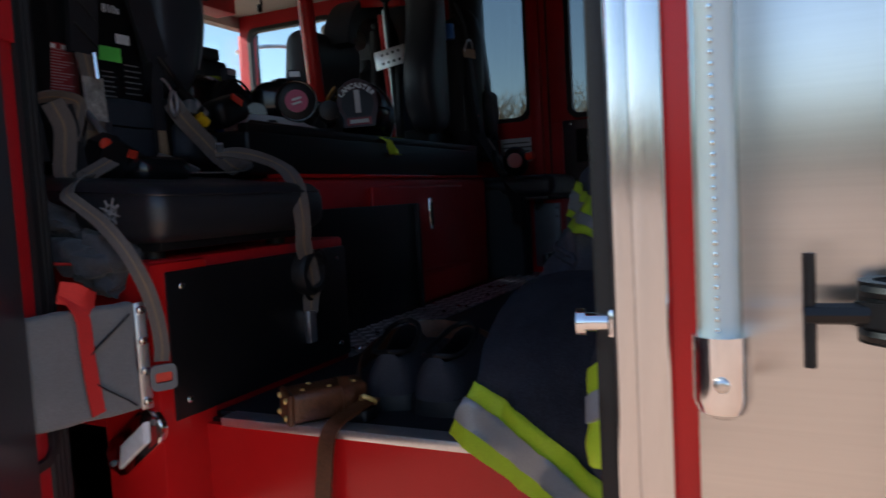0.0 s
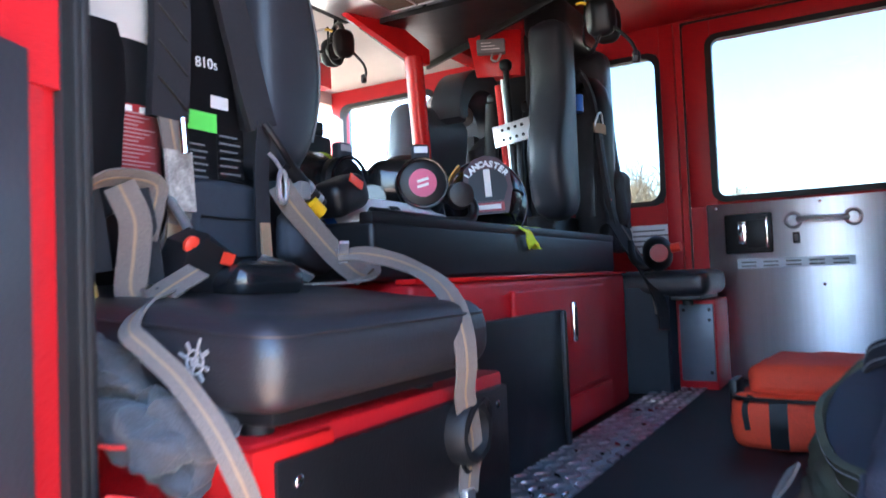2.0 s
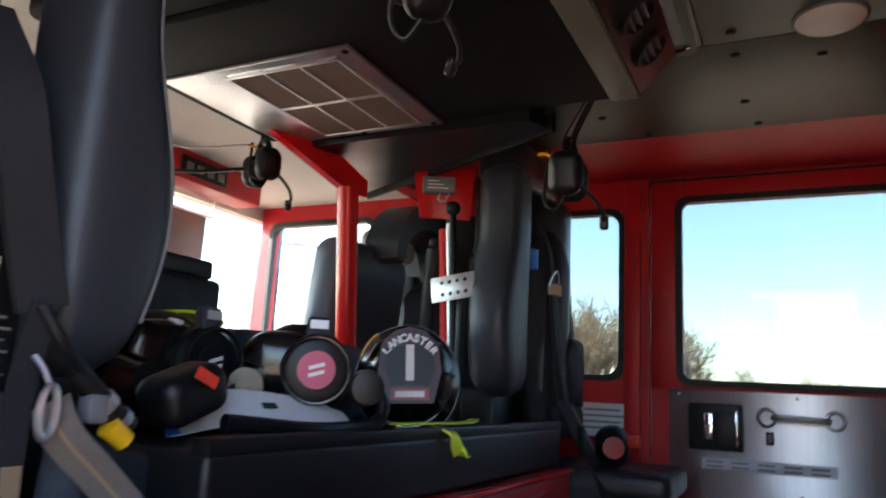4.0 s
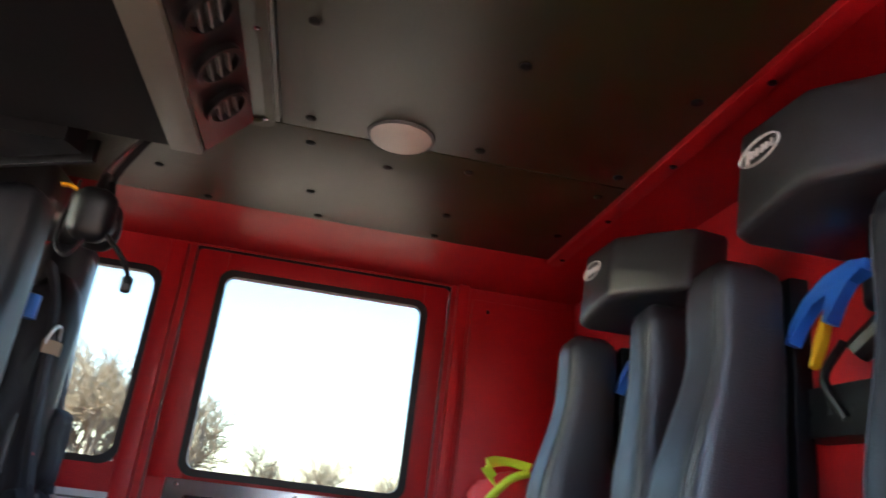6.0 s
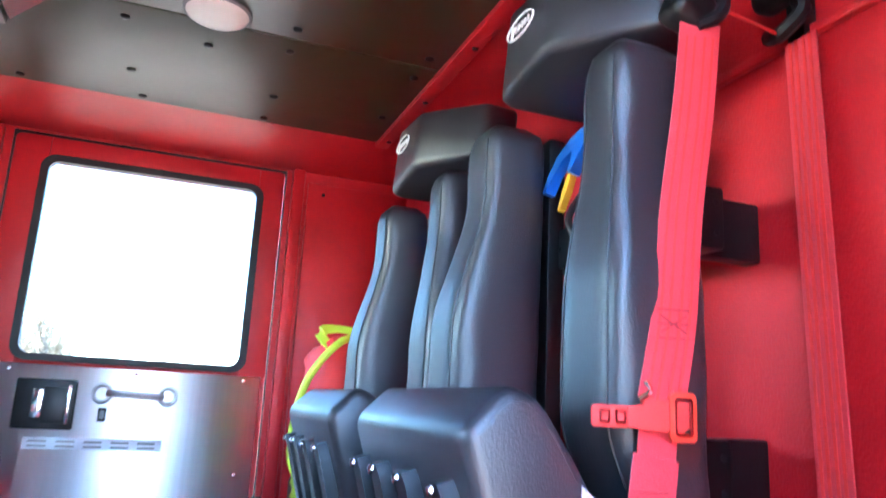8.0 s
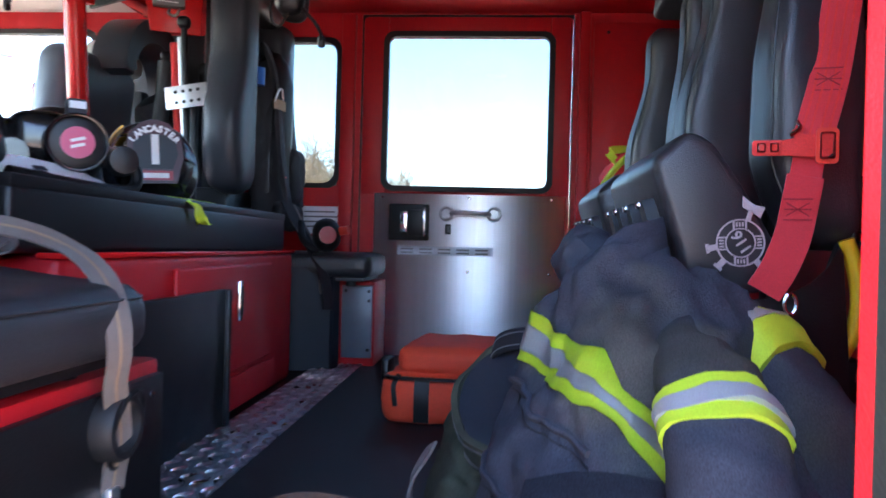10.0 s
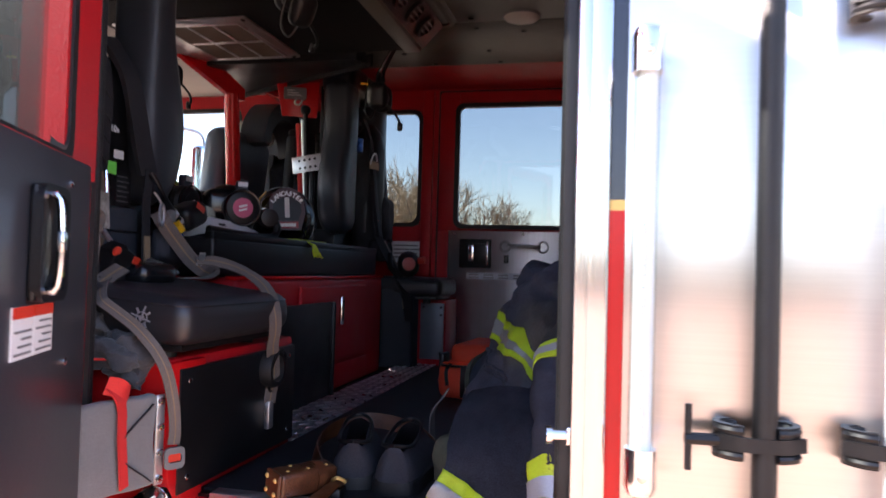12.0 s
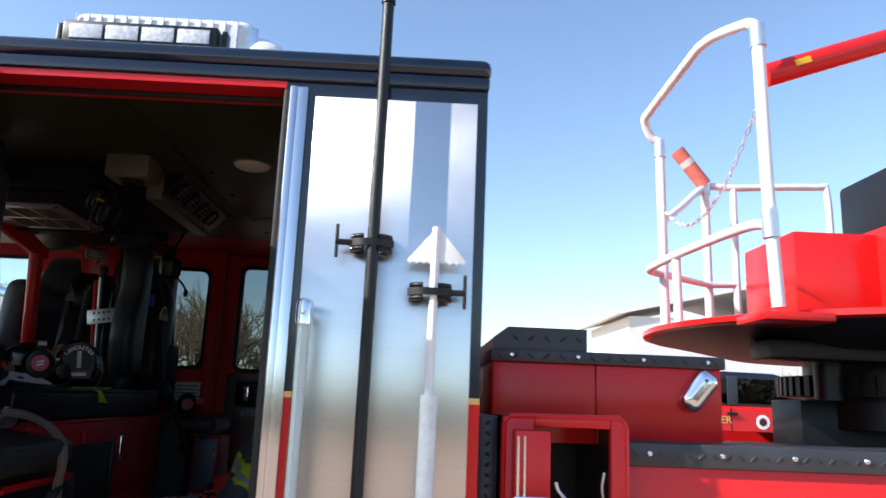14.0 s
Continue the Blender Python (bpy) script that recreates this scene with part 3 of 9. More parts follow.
def door(name, hinge, u, n, panel_mat, label, panel_top, bars):
    """A crew door built from its hinge line: u runs to the free edge, n points into the cab."""
    u, n = Vector(u).normalized(), Vector(n).normalized()
    m = Matrix(((u.x, n.x, 0, hinge[0]), (u.y, n.y, 0, hinge[1]), (0, 0, 1, 0), (0, 0, 0, 1)))
    d = thing(name, (hinge[0], hinge[1], 1.0), label, "door", kind="structure")
    W, z0, z1, wx0, wx1, wz0, wz1 = 0.862, 1.062, 2.43, 0.113, 0.765, 1.742, 2.35
    e0, back, deep = (0.055, -0.064, -0.026) if bars else (0.012, -0.05, 0.0)
    if bars:
        wx0, wz0 = 0.158, 1.678

    def b(x0, x1, y0, y1, za, zb, bev=0.0):
        return box(x0, x1, y0, y1, za, zb, bev, 2, m)
    part("slab", b(e0, W - 0.012, -0.05, -0.012, z0 - 0.25, wz0 - 0.03), "red_in", d)
    if bars:
        # Filler added to stop sun leaking past the door hinge.
        part("hinge_gap_filler", b(-0.014, e0, -0.06, -0.03, z0 - 0.25, z1), "rubber", d, "black filler strip keeping sun out of the hinge gap")
    for x0, x1, za, zb in ((e0, wx0, wz0 - 0.03, z1), (wx1, W - 0.012, wz0 - 0.03, z1), (wx0, wx1, wz1, z1)):
        if bars and x0 == e0:
            # the hinge stile is folded: a sloping face, then a return down to the glass
            part("stile", prism([(e0, -0.006), (0.172, -0.022), (wx0, back), (e0, back)], zb - za, m @ Matrix.Translation((0, 0, za))), "red_in", d)
            continue
        part("stile", b(x0, x1, back, -0.008, za, zb, 0.003), "red_in", d)
    part("sill", b(wx0 + 0.001, wx1 - 0.001, -0.048, -0.014, wz0 - 0.03, wz0 - 0.002), "red_in", d)
    cx, cz = (wx0 + wx1) / 2, (wz0 + wz1) / 2
    mm = m @ basis((cx, -0.012 + deep, cz), (1, 0, 0), (0, 0, 1))
    part("gasket", ring(rounded(wx1 - wx0 + 0.034, wz1 - wz0 + 0.034, 0.045), rounded(wx1 - wx0 - 0.012, wz1 - wz0 - 0.008, 0.032), -0.028, mm @ pose(0, 0, 0.006)), "rubber", d, "black rubber gasket")
    pane = part("pane", b(wx0, wx1, -0.036 + deep, -0.03 + deep, wz0, wz1), "glass", d)
    pane.visible_shadow = bars
    ms = m @ basis(((W + e0 - 0.012) / 2, -0.004, (z0 + z1) / 2), (1, 0, 0), (0, 0, 1))
    part("seal", ring(rounded(W + 0.016 - e0, z1 - z0 + 0.02, 0.03), rounded(W - 0.010 - e0, z1 - z0 - 0.006, 0.02), 0.012, ms), "rubber", d, "grey rubber door seal")
    pl = part("inner_panel", b(0.100 if bars else 0.072, W - 0.028, -0.008, 0.0, z0 - (0.25 if bars else 0), panel_top, 0.002), panel_mat, d)
    for x in ((0.200, 0.50, 0.78) if bars else (0.105, 0.455, 0.78)):
        for z in (panel_top - (0.040 if bars else 0.015), panel_top - 0.31, z0 + 0.03):
            bm = bmesh.new()
            stud(bm, m @ Vector((x, 0, z)), n, 0.006, 0.003)
            part("screw", bm, "chrome", pl)
    if bars:
        lx, lz = 0.318, 1.535
        la = part("latch", b(lx - 0.055, lx + 0.055, 0, 0.012, lz - 0.078, lz + 0.078, 0.012), "black", pl, "black latch recess with a chrome pull")
        pts = [(lx + 0.03, 0.014, lz - 0.064), (lx + 0.03, 0.03, lz - 0.058), (lx + 0.03, 0.034, lz), (lx + 0.03, 0.03, lz + 0.058), (lx + 0.03, 0.014, lz + 0.064)]
        part("lever", tube([m @ Vector(q) for q in pts], 0.006, 8, 3), "chrome", la)
        pts = [(lx + 0.03, 0.028, lz - 0.062), (lx + 0.0, 0.020, lz - 0.062), (lx - 0.016, 0.020, lz - 0.05), (lx - 0.018, 0.020, lz + 0.02), (lx - 0.014, 0.020, lz + 0.05), (lx + 0.004, 0.020, lz + 0.062), (lx + 0.03, 0.028, lz + 0.062)]
        part("lever_bow", tube([m @ Vector(q) for q in pts], 0.0045, 8, 4), "chrome", la)
        part("recess_rim", ring(rounded(0.112, 0.158, 0.022), rounded(0.086, 0.132, 0.014), 0.014, m @ basis((lx, 0.004, lz), (1, 0, 0), (0, 0, 1)) @ Matrix.Diagonal((1, 1, -1, 1))), "black", la, "raised black rim")
        part("lock_tab", b(lx + 0.015, lx + 0.04, 0.03, 0.04, lz - 0.012, lz + 0.016, 0.003), "chrome", la)
        return d, pl, m, b
    # paddle latch in a black recess
    lx, lz = 0.215, panel_top - 0.115
    la = part("latch", b(lx - 0.082, lx + 0.082, 0, 0.012, lz - 0.073, lz + 0.073, 0.012), "black", pl, "black recessed paddle latch with chrome lever")
    part("lever", b(lx - 0.005, lx + 0.06, 0.012, 0.02, lz - 0.055, lz + 0.05, 0.004), "black_panel", la)
    part("lever_edge", b(lx + 0.058, lx + 0.07, 0.012, 0.026, lz - 0.058, lz + 0.06, 0.004), "chrome", la)
    part("lever_tab", b(lx - 0.035, lx - 0.005, 0.012, 0.018, lz - 0.04, lz + 0.045, 0.004), "chrome", la)
    return d, pl, m, b


far, far_panel, fm, fb = door("door_1", (-0.385, 2.474, 0), (1, 0, 0), (0, -1, 0), "steel_h", "closed red crew door with brushed steel lower panel", 1.715, False)
hd = part("grab_handle", tube([fm @ Vector(p) for p in ((0.385, 0.012, 1.64), (0.40, 0.035, 1.64), (0.43, 0.04, 1.64), (0.49, 0.04, 1.638), (0.525, 0.035, 1.637), (0.537, 0.012, 1.637))], 0.010, 10, 5), "alu", far_panel, "chrome grab handle with oval loops")
for x in (0.366, 0.556):
    mo = fm @ basis((x, 0.006, 1.638), (1, 0, 0), (0, 0, 1))
    part("loop", tube([mo @ Vector((0.024 * math.cos(a), 0.026 * math.sin(a), 0)) for a in [2 * math.pi * k / 20 for k in range(21)]], 0.006, 8), "alu", hd)
sw = part("lock_switch", fb(0.362, 0.385, 0, 0.008, 1.555, 1.595, 0.002), "black", far_panel)
part("rocker", fb(0.367, 0.38, 0.008, 0.011, 1.562, 1.588, 0.001), "grey_plastic", sw)
lab = part("warning_label", fb(0.172, 0.555, 0.0, 0.0025, 1.47, 1.505), "label_silver", far_panel, "long silver grey warning label with tiny print")
for k in range(5):
    for j in range(2):
        part("print_bar", fb(0.185 + 0.075 * k, 0.235 + 0.075 * k, 0.0025, 0.003, 1.476 + 0.014 * j, 1.482 + 0.014 * j), "grey_plastic", lab)
ml = part("marker_light", fb(0.60, 0.745, 0, 0.014, 1.112, 1.142, 0.012), "black", far_panel, "small dark marker light")
part("lens", fb(0.615, 0.73, 0.014, 0.017, 1.119, 1.135, 0.004), "grey_plastic", ml)
for z in (1.25,):
    part("hinge", fb(0.84, 0.875, 0.0, 0.014, z, z + 0.09, 0.004), "black", far)

near, near_panel, nm, nb = door("door_2", (-0.394, 0.0, 0), (0.407, -0.914, 0), (0.914, 0.407, 0), "door_panel", "red crew door standing open with black inner panel", 1.669, True)
for u0, rows_ in ((0.270, 5), (0.345, 4)):
    lab = part("warning_label", nb(u0, u0 + 0.072, 0.0, 0.002, 1.385, 1.452), "white", near_panel, "white warning label with an orange head")
    part("label_head", nb(u0, u0 + 0.072, 0.002, 0.003, 1.437, 1.452), "orange_red", lab)
    for k in range(rows_):
        part("print_bar", nb(u0 + 0.006, u0 + 0.064 - 0.012 * (k % 3), 0.002, 0.0028, 1.390 + 0.0095 * k, 1.393 + 0.0095 * k), "grey_plastic", lab)

# seals and bright trim of the open doorway
ds = thing("doorway_trim", (0.45, 0.0, 1.0), "bright metal doorway post trim with black rubber seals", "trim", kind="structure")
# Black sheet stands in for the dark front door window and blocks sun.
part("front_window_sheet", box(-0.76, -0.505, -0.004, 0.0, 0.6, 2.44), "black", ds, "black sheet in place of the dark front door window")
part("hinge_pillar", box(-0.505, -0.424, -0.004, 0.0, 0.6, 2.44), "red_in", ds, "red painted hinge pillar")
# Added tube, closes the slit where sun came in beside the pillar.
part("hinge_gap_tube", tube([(-0.446, -0.018, 0.6), (-0.446, -0.018, 2.44)], 0.012, 12), "red_in", ds, "red tube added to close the hinge gap")
part("bright_post", box(0.456, 0.491, FLANK - 0.010, FLANK + 0.03, 0.6, 2.425, 0.006), "polish", ds, "polished metal post cover")
part("bright_lip", box(0.441, 0.462, FLANK - 0.014, FLANK + 0.05, 0.6, 2.425, 0.005), "polish", ds)
part("jamb_cover", box(0.424, 0.4415, FLANK - 0.004, 0.05, 0.6, 2.42, 0.004), "rubber", ds, "black rubber jamb cover")
for k in range(3):
    part("rear_seal", tube([(0.426, -0.06 + 0.03 * k, 0.6), (0.426, -0.06 + 0.03 * k, 2.40)], 0.008, 10), "rubber", ds)
for u_ in (0.010, 0.022, 0.034, 0.046):
    q = nm @ Vector((u_, -0.014, 0))
    part("hinge_seal", tube([(q.x, q.y, 0.85), (q.x, q.y, 2.42)], 0.0068, 10), "rubber", near, "black ribbed bulb seal")
part("head_seal", tube([(-0.42, 0.025, 2.43), (0.42, 0.025, 2.43)], 0.010, 10), "rubber", ds)
pin = part("striker_pin", tube([(0.440, -0.085, 1.285), (0.410, -0.090, 1.285)], 0.0085, 12), "chrome", ds, "chrome striker pin")
part("pin_head", tube([(0.416, -0.089, 1.285), (0.408, -0.0905, 1.285)], 0.0125, 14), "chrome", pin)
part("pin_base", box(0.436, 0.444, -0.095, -0.06, 1.272, 1.298, 0.003), "chrome", pin)
# ---- rear facing seats: box, cushion; backs and packs follow ----
def seat_box(t, x0, x1, y0, y1, z1, mat):
    part("seat_box", box(x0, x1 - 0.01, y0, y1, FLOOR - 0.006, z1, 0.008), "red_in", t, "red painted seat box")
    pn = part("front_panel", box(x1 - 0.01, x1 + 0.004, y0 + 0.02, y1 - 0.015, FLOOR + 0.012, z1 - 0.02, 0.002), mat, t, "black panel fixed with screws")
    for y in (y0 + 0.05, y1 - 0.05):
        for z in (FLOOR + 0.04, z1 - 0.045):
            bm = bmesh.new()
            stud(bm, (x1 + 0.004, y, z), (1, 0, 0), 0.006, 0.003)
            part("screw", bm, "chrome", pn)


def cushion(t, x0, x1, y0, y1, z0, z1, r=0.035, rise=0.0):
    """A thick pad whose top climbs towards the seat back by rise for each metre."""
    bm = pillow(x1 - x0, y1 - y0, z1 - z0, r, Matrix.Translation(((x0 + x1) / 2, (y0 + y1) / 2, (z0 + z1) / 2)), cuts=12)
    for v in bm.verts:
        top = (v.co.z - z0) / (z1 - z0)
        v.co.z += top * (rise * (x1 - v.co.x) + 0.0025 * noise.noise(v.co * 9))
    pad = part("seat_cushion", bm, "vinyl", t, "thick black vinyl cushion")
    # stitched seam round the upper edge
    zz = z1 - r * 0.42
    xa, xb, ya, yb = x0 + r * 0.12, x1 - r * 0.12, y0 + r * 0.12, y1 - r * 0.12
    pts = [(xa + (xb - xa) / 2 + q[0], ya + (yb - ya) / 2 + q[1], zz) for q in rounded(xb - xa, yb - ya, r)]
    pts = [(x, y, z + rise * (x1 - x) * 0.8) for x, y, z in pts]
    part("seam", tube(pts + pts[:1], 0.0022, 6), "vinyl", pad)
    part("base_pan", box(x0 + 0.03, x1 - 0.03, y0 + 0.03, y1 - 0.03, z0 - 0.012, z0 + 0.004, 0.003), "black", t)
    for x in (x0 + 0.08, x1 - 0.08):
        for y in (y0 + 0.06, y1 - 0.08):
            part("foot", lathe([(0.018, z0 - 0.03), (0.018, z0 - 0.01)], 12, Matrix.Translation((x, y, 0))), "rubber", t)


near_seat = thing("rear_facing_seat", (-0.54, 0.36, FLOOR), "black vinyl seat on a red box holding an air pack", "seat", "rear facing seats")
seat_box(near_seat, -0.78, -0.30, 0.085, 0.63, 1.33, "black_panel")
part("hole_ring", lathe([(0.044, 0), (0.044, 0.022), (0.040, 0.028), (0.031, 0.028), (0.029, 0.012), (0.0, 0.010)], 28, basis((-0.296, 0.462, 1.268), (0, 1, 0), (0, 0, 1))), "rubber", near_seat)
part("side_post", box(-0.43, -0.30, 0.078, 0.2, 0.62, 1.325, 0.006), "red_out", near_seat, "red painted post beside the doorway")
cushion(near_seat, -0.72, -0.265, 0.07, 0.52, 1.355, 1.445, r=0.036, rise=0.10)
far_seat = thing("rear_facing_seat", (-0.52, 2.3, FLOOR), "black vinyl seat under the side window by the closed door", "seat", "rear facing seats")
part("seat_box", box(-0.80, -0.255, 2.205, 2.46, FLOOR - 0.006, 1.37, 0.008), "red_in", far_seat, "red painted seat box")
sp_ = part("side_panel", box(-0.375, -0.262, 2.193, 2.207, FLOOR + 0.03, 1.355, 0.003), "slate_metal", far_seat, "slate grey metal side panel")
for x, z in ((-0.36, 1.335), (-0.275, 1.335), (-0.275, 1.12), (-0.275, 1.30)):
    bm = bmesh.new()
    stud(bm, (x, 2.193, z), (0, -1, 0), 0.006, 0.003)
    part("screw", bm, "black", sp_)
cushion(far_seat, -0.66, -0.25, 2.07, 2.44, 1.385, 1.475)

# engine cover: red steel housing with black padded top
ec = thing("engine_cover", (-1.2, 1.25, FLOOR), "dark red engine housing with black padded top", "engine cover")
part("housing", box(-2.2, -0.49, 0.66, 1.95, FLOOR - 0.006, 1.475, 0.02, 3), "red_in", ec)
dr = part("access_door", box(-0.49, -0.475, 1.05, 1.69, 1.17, 1.445, 0.012, 3), "red_in", ec, "raised red access door")
ha = part("door_pull", box(-0.475, -0.462, 1.385, 1.41, 1.30, 1.405, 0.005), "chrome", dr, "slim chrome pull")
part("pull_slot", box(-0.463, -0.459, 1.392, 1.403, 1.315, 1.39, 0.001), "black", ha)
part("lower_panel", box(-0.49, -0.48, 1.30, 1.74, 1.07, 1.155, 0.004), "red_in", ec)
part("top_pad", box(-2.1, -0.53, 0.60, 1.98, 1.478, 1.585, 0.012, 3), "black", ec, "black padded cover")
part("tray_wall", box(-0.56, -0.53, 0.60, 1.98, 1.578, 1.60, 0.004), "black", ec)
part("edge_strip", box(-0.53, -0.485, 0.66, 1.95, 1.47, 1.48, 0.003), "red_out", ec)
kp = thing("kick_panel", (-0.455, 1.0, FLOOR), "tall black plastic kick panel beside the seat box", "kick panel")
part("sheet", box(-0.47, -0.452, 0.70, 1.27, FLOOR, 1.39, 0.004), "black_panel", kp)
part("edge_fold", box(-0.472, -0.44, 1.255, 1.275, FLOOR, 1.39, 0.006), "black_panel", kp)
gp = thing("plastic_screen", (-0.48, 2.13, FLOOR), "bent dark grey plastic screen standing beside the far seat", "screen")
part("panel", prism([(0, 0), (0.185, 0), (0.19, 0.36), (-0.02, 0.36)], -0.014, basis((-0.570, 2.035, FLOOR), (1, 0.3, 0), (0, 0.02, 1)), bevel=0.0), "screen_dark", gp)
part("flange", prism([(0, 0), (0.05, 0), (0.05, 0.36), (0, 0.36)], 0.012, basis((-0.393, 2.088, FLOOR), (0.25, 1, 0), (0, 0.02, 1))), "screen_dark", gp)
part("floor_tab", box(-0.53, -0.42, 2.08, 2.13, FLOOR - 0.002, FLOOR + 0.006, 0.002), "chrome", gp)

tp = thing("tread_plate", (-0.4, 1.4, FLOOR), "bright diamond tread plate strip along the engine housing", "tread plate", kind="structure")
part("plate", box(-0.46, -0.30, 0.64, 2.3, FLOOR - 0.006, FLOOR + 0.004, 0.001), "diamond_base", tp)
bm = bmesh.new()
for i in range(5):
    for j in range(48):
        t45 = 1 if (i + j) % 2 else -1
        mm = pose(-0.443 + i * 0.034, 0.66 + j * 0.034, FLOOR + 0.004, 0, 0, 45 * t45)
        vs = [bm.verts.new(mm @ Vector(p)) for p in ((-0.019, 0, 0), (0, -0.0062, 0), (0.019, 0, 0), (0, 0.0062, 0), (-0.011, 0, 0.0042), (0.011, 0, 0.0042))]
        for f in ((0, 1, 4), (1, 5, 4), (1, 2, 5), (2, 3, 5), (3, 4, 5), (3, 0, 4)):
            bm.faces.new([vs[q] for q in f])
tagged(part("diamonds", bm, "diamond", tp), kind="stuff")
# ---- forward facing seats on the rear wall ----
def ease(t):
    t = max(0.0, min(1.0, t))
    return t * t * (3 - 2 * t)


def bolster(parent, yi, yo, lean, z0, z1, xf, xb):
    """A tall stuffed back bolster, deep and narrow, wider below shoulder height; lean is the side it swells to."""
    bm = bmesh.new()
    rows, cols = 36, 32
    rings = []
    for i in range(rows + 1):
        t = i / rows
        z = z0 + (z1 - z0) * t
        low = ease((2.0 - z) / 0.24)
        foot = ease((1.66 - z) / 0.16)
        ya, yb = yi - (0.030 if lean < 0 else 0.0) * low, yo + (0.03 if lean > 0 else 0.012) * low
        xa, xe = xf + 0.02 - (0.024 if lean < 0 else 0.046) * low + 0.05 * foot, xb
        e = 1.0
        if t > 0.92:
            e = max(0.0, 1 - ((t - 0.92) / 0.08) ** 2) ** 0.5
        elif t < 0.10:
            e = max(0.0, 1 - ((0.10 - t) / 0.10) ** 2) ** 0.5
        hy, hx = (yb - ya) / 2 * (0.45 + 0.55 * e), (xe - xa) / 2 * (0.6 + 0.4 * e)
        cy, cx = (ya + yb) / 2, (xa + xe) / 2
        r = []
        for k in range(cols):
            a = 2 * math.pi * (k + 0.5) / cols
            ca, sa = math.cos(a), math.sin(a)
            crease = 0.0018 * noise.noise(Vector((ca * 3, sa * 3 + yi * 9, z * 14)))
            r.append(bm.verts.new((cx + (hx + crease) * math.copysign(abs(ca) ** 0.42, ca), cy + (hy + crease) * math.copysign(abs(sa) ** 0.5, sa), z)))
        rings.append(r)
    for a, b in zip(rings, rings[1:]):
        for k in range(cols):
            bm.faces.new((a[k], a[(k + 1) % cols], b[(k + 1) % cols], b[k]))
    bm.faces.new(rings[0][::-1])
    bm.faces.new(rings[-1])
    # the seams run where front and sides meet
    seams = [[rings[i][k].co.copy() + Vector((-0.0005, d, 0)) for i in range(2, rows, 2)] for k, d in ((int(cols * 0.40), 0.0005), (int(cols * 0.60) - 1, -0.0005))]
    b = part("bolster", bm, "vinyl", parent, angle=80)
    for pts in seams:
        part("piping", tube(pts, 0.0016, 6, 2), "seat_piping", b)
    return b


M["seat_piping"] = material("stitched_vinyl_seam", (0.016, 0.016, 0.019), 0.45, grain=0.4, scale=500)


def rear_seat(yc, label):
    t = thing("crew_seat", (0.75, yc, FLOOR), label, "seat", "crew seats on the rear wall")
    bolster(t, yc - 0.190, yc - 0.105, -1, 1.515, 2.105, 0.573, 0.700)
    bolster(t, yc + 0.15, yc + 0.255, 1, 1.525, 2.115, 0.566, 0.695)
    # headrest: a thick block, angled back on the near side, arched below
    y0, y1, z0, z1 = yc - 0.150, yc + 0.115, 2.112, 2.270
    bm = bmesh.new()
    out = [(0.685, y0), (0.765, y0 + 0.01), (0.78, y1), (0.60, y1), (0.575, y1 - 0.015), (0.580, y0 + 0.115)]
    lo = [bm.verts.new((x, y, z0 + (0.03 if y0 + 0.05 < y < y1 - 0.03 else 0.0) + (0.035 if y < y0 + 0.05 else 0))) for x, y in out]
    hi = [bm.verts.new((x + 0.012, y, z1)) for x, y in out]
    n = len(out)
    for k in range(n):
        bm.faces.new((lo[k], lo[(k + 1) % n], hi[(k + 1) % n], hi[k]))
    bm.faces.new(lo[::-1])
    bm.faces.new(hi)
    bmesh.ops.bevel(bm, geom=list(bm.edges), offset=0.016, segments=3, profile=0.5, affect="EDGES", clamp_overlap=True)
    h = part("headrest", bm, "vinyl", t, "black vinyl headrest with a stitched white oval", angle=50)
    mb = basis((0.582, yc + 0.045, 2.218), (0, -1, 0), (0.075, 0, 1))
    mb = mb @ Matrix.Translation((0, 0, -0.002 if mb.to_3x3().col[2].x > 0 else 0.0))
    sgn = -1 if mb.to_3x3().col[2].x > 0 else 1
    ov = [2 * math.pi * k / 28 for k in range(28)]
    part("oval_patch", ring([(0.043 * math.cos(a), 0.0185 * math.sin(a)) for a in ov], [(0.0405 * math.cos(a), 0.0165 * math.sin(a)) for a in ov], 0.003 * sgn, mb), "white", h)
    for dx, w, hh in ((-0.024, 0.006, 0.011), (-0.014, 0.004, 0.006), (-0.004, 0.005, 0.006), (0.007, 0.004, 0.006), (0.016, 0.006, 0.005), (0.027, 0.003, 0.006)):
        part("oval_mark", box(dx - w / 2, dx + w / 2, -hh, hh * 0.8, 0, 0.003 * sgn, 0.0, 2, mb), "white", h)
    # drilled wall brackets behind the bolsters
    for z in (1.545, 1.872):
        rb = part("back_bracket", box(0.69, 0.812, yc - 0.115, yc - 0.045, z, z + 0.086, 0.005), "black", t, "drilled black steel bracket")
        part("bracket_foot", box(0.80, REAR_IN, yc - 0.075, yc - 0.045, z, z + 0.086, 0.004), "black", rb)
        for i in range(4):
            for j in range(2):
                bm = bmesh.new()
                stud(bm, (0.708 + 0.03 * i, yc - 0.115, z + 0.022 + 0.042 * j), (0, -1, 0), 0.0052, 0.0015)
                part("bracket_hole", bm, "chrome" if i == 0 and z > 1.7 else "rubber", rb)
    part("back_rail", box(0.70, 0.73, yc + 0.16, yc + 0.20, 1.35, 2.10, 0.004), "black", t)
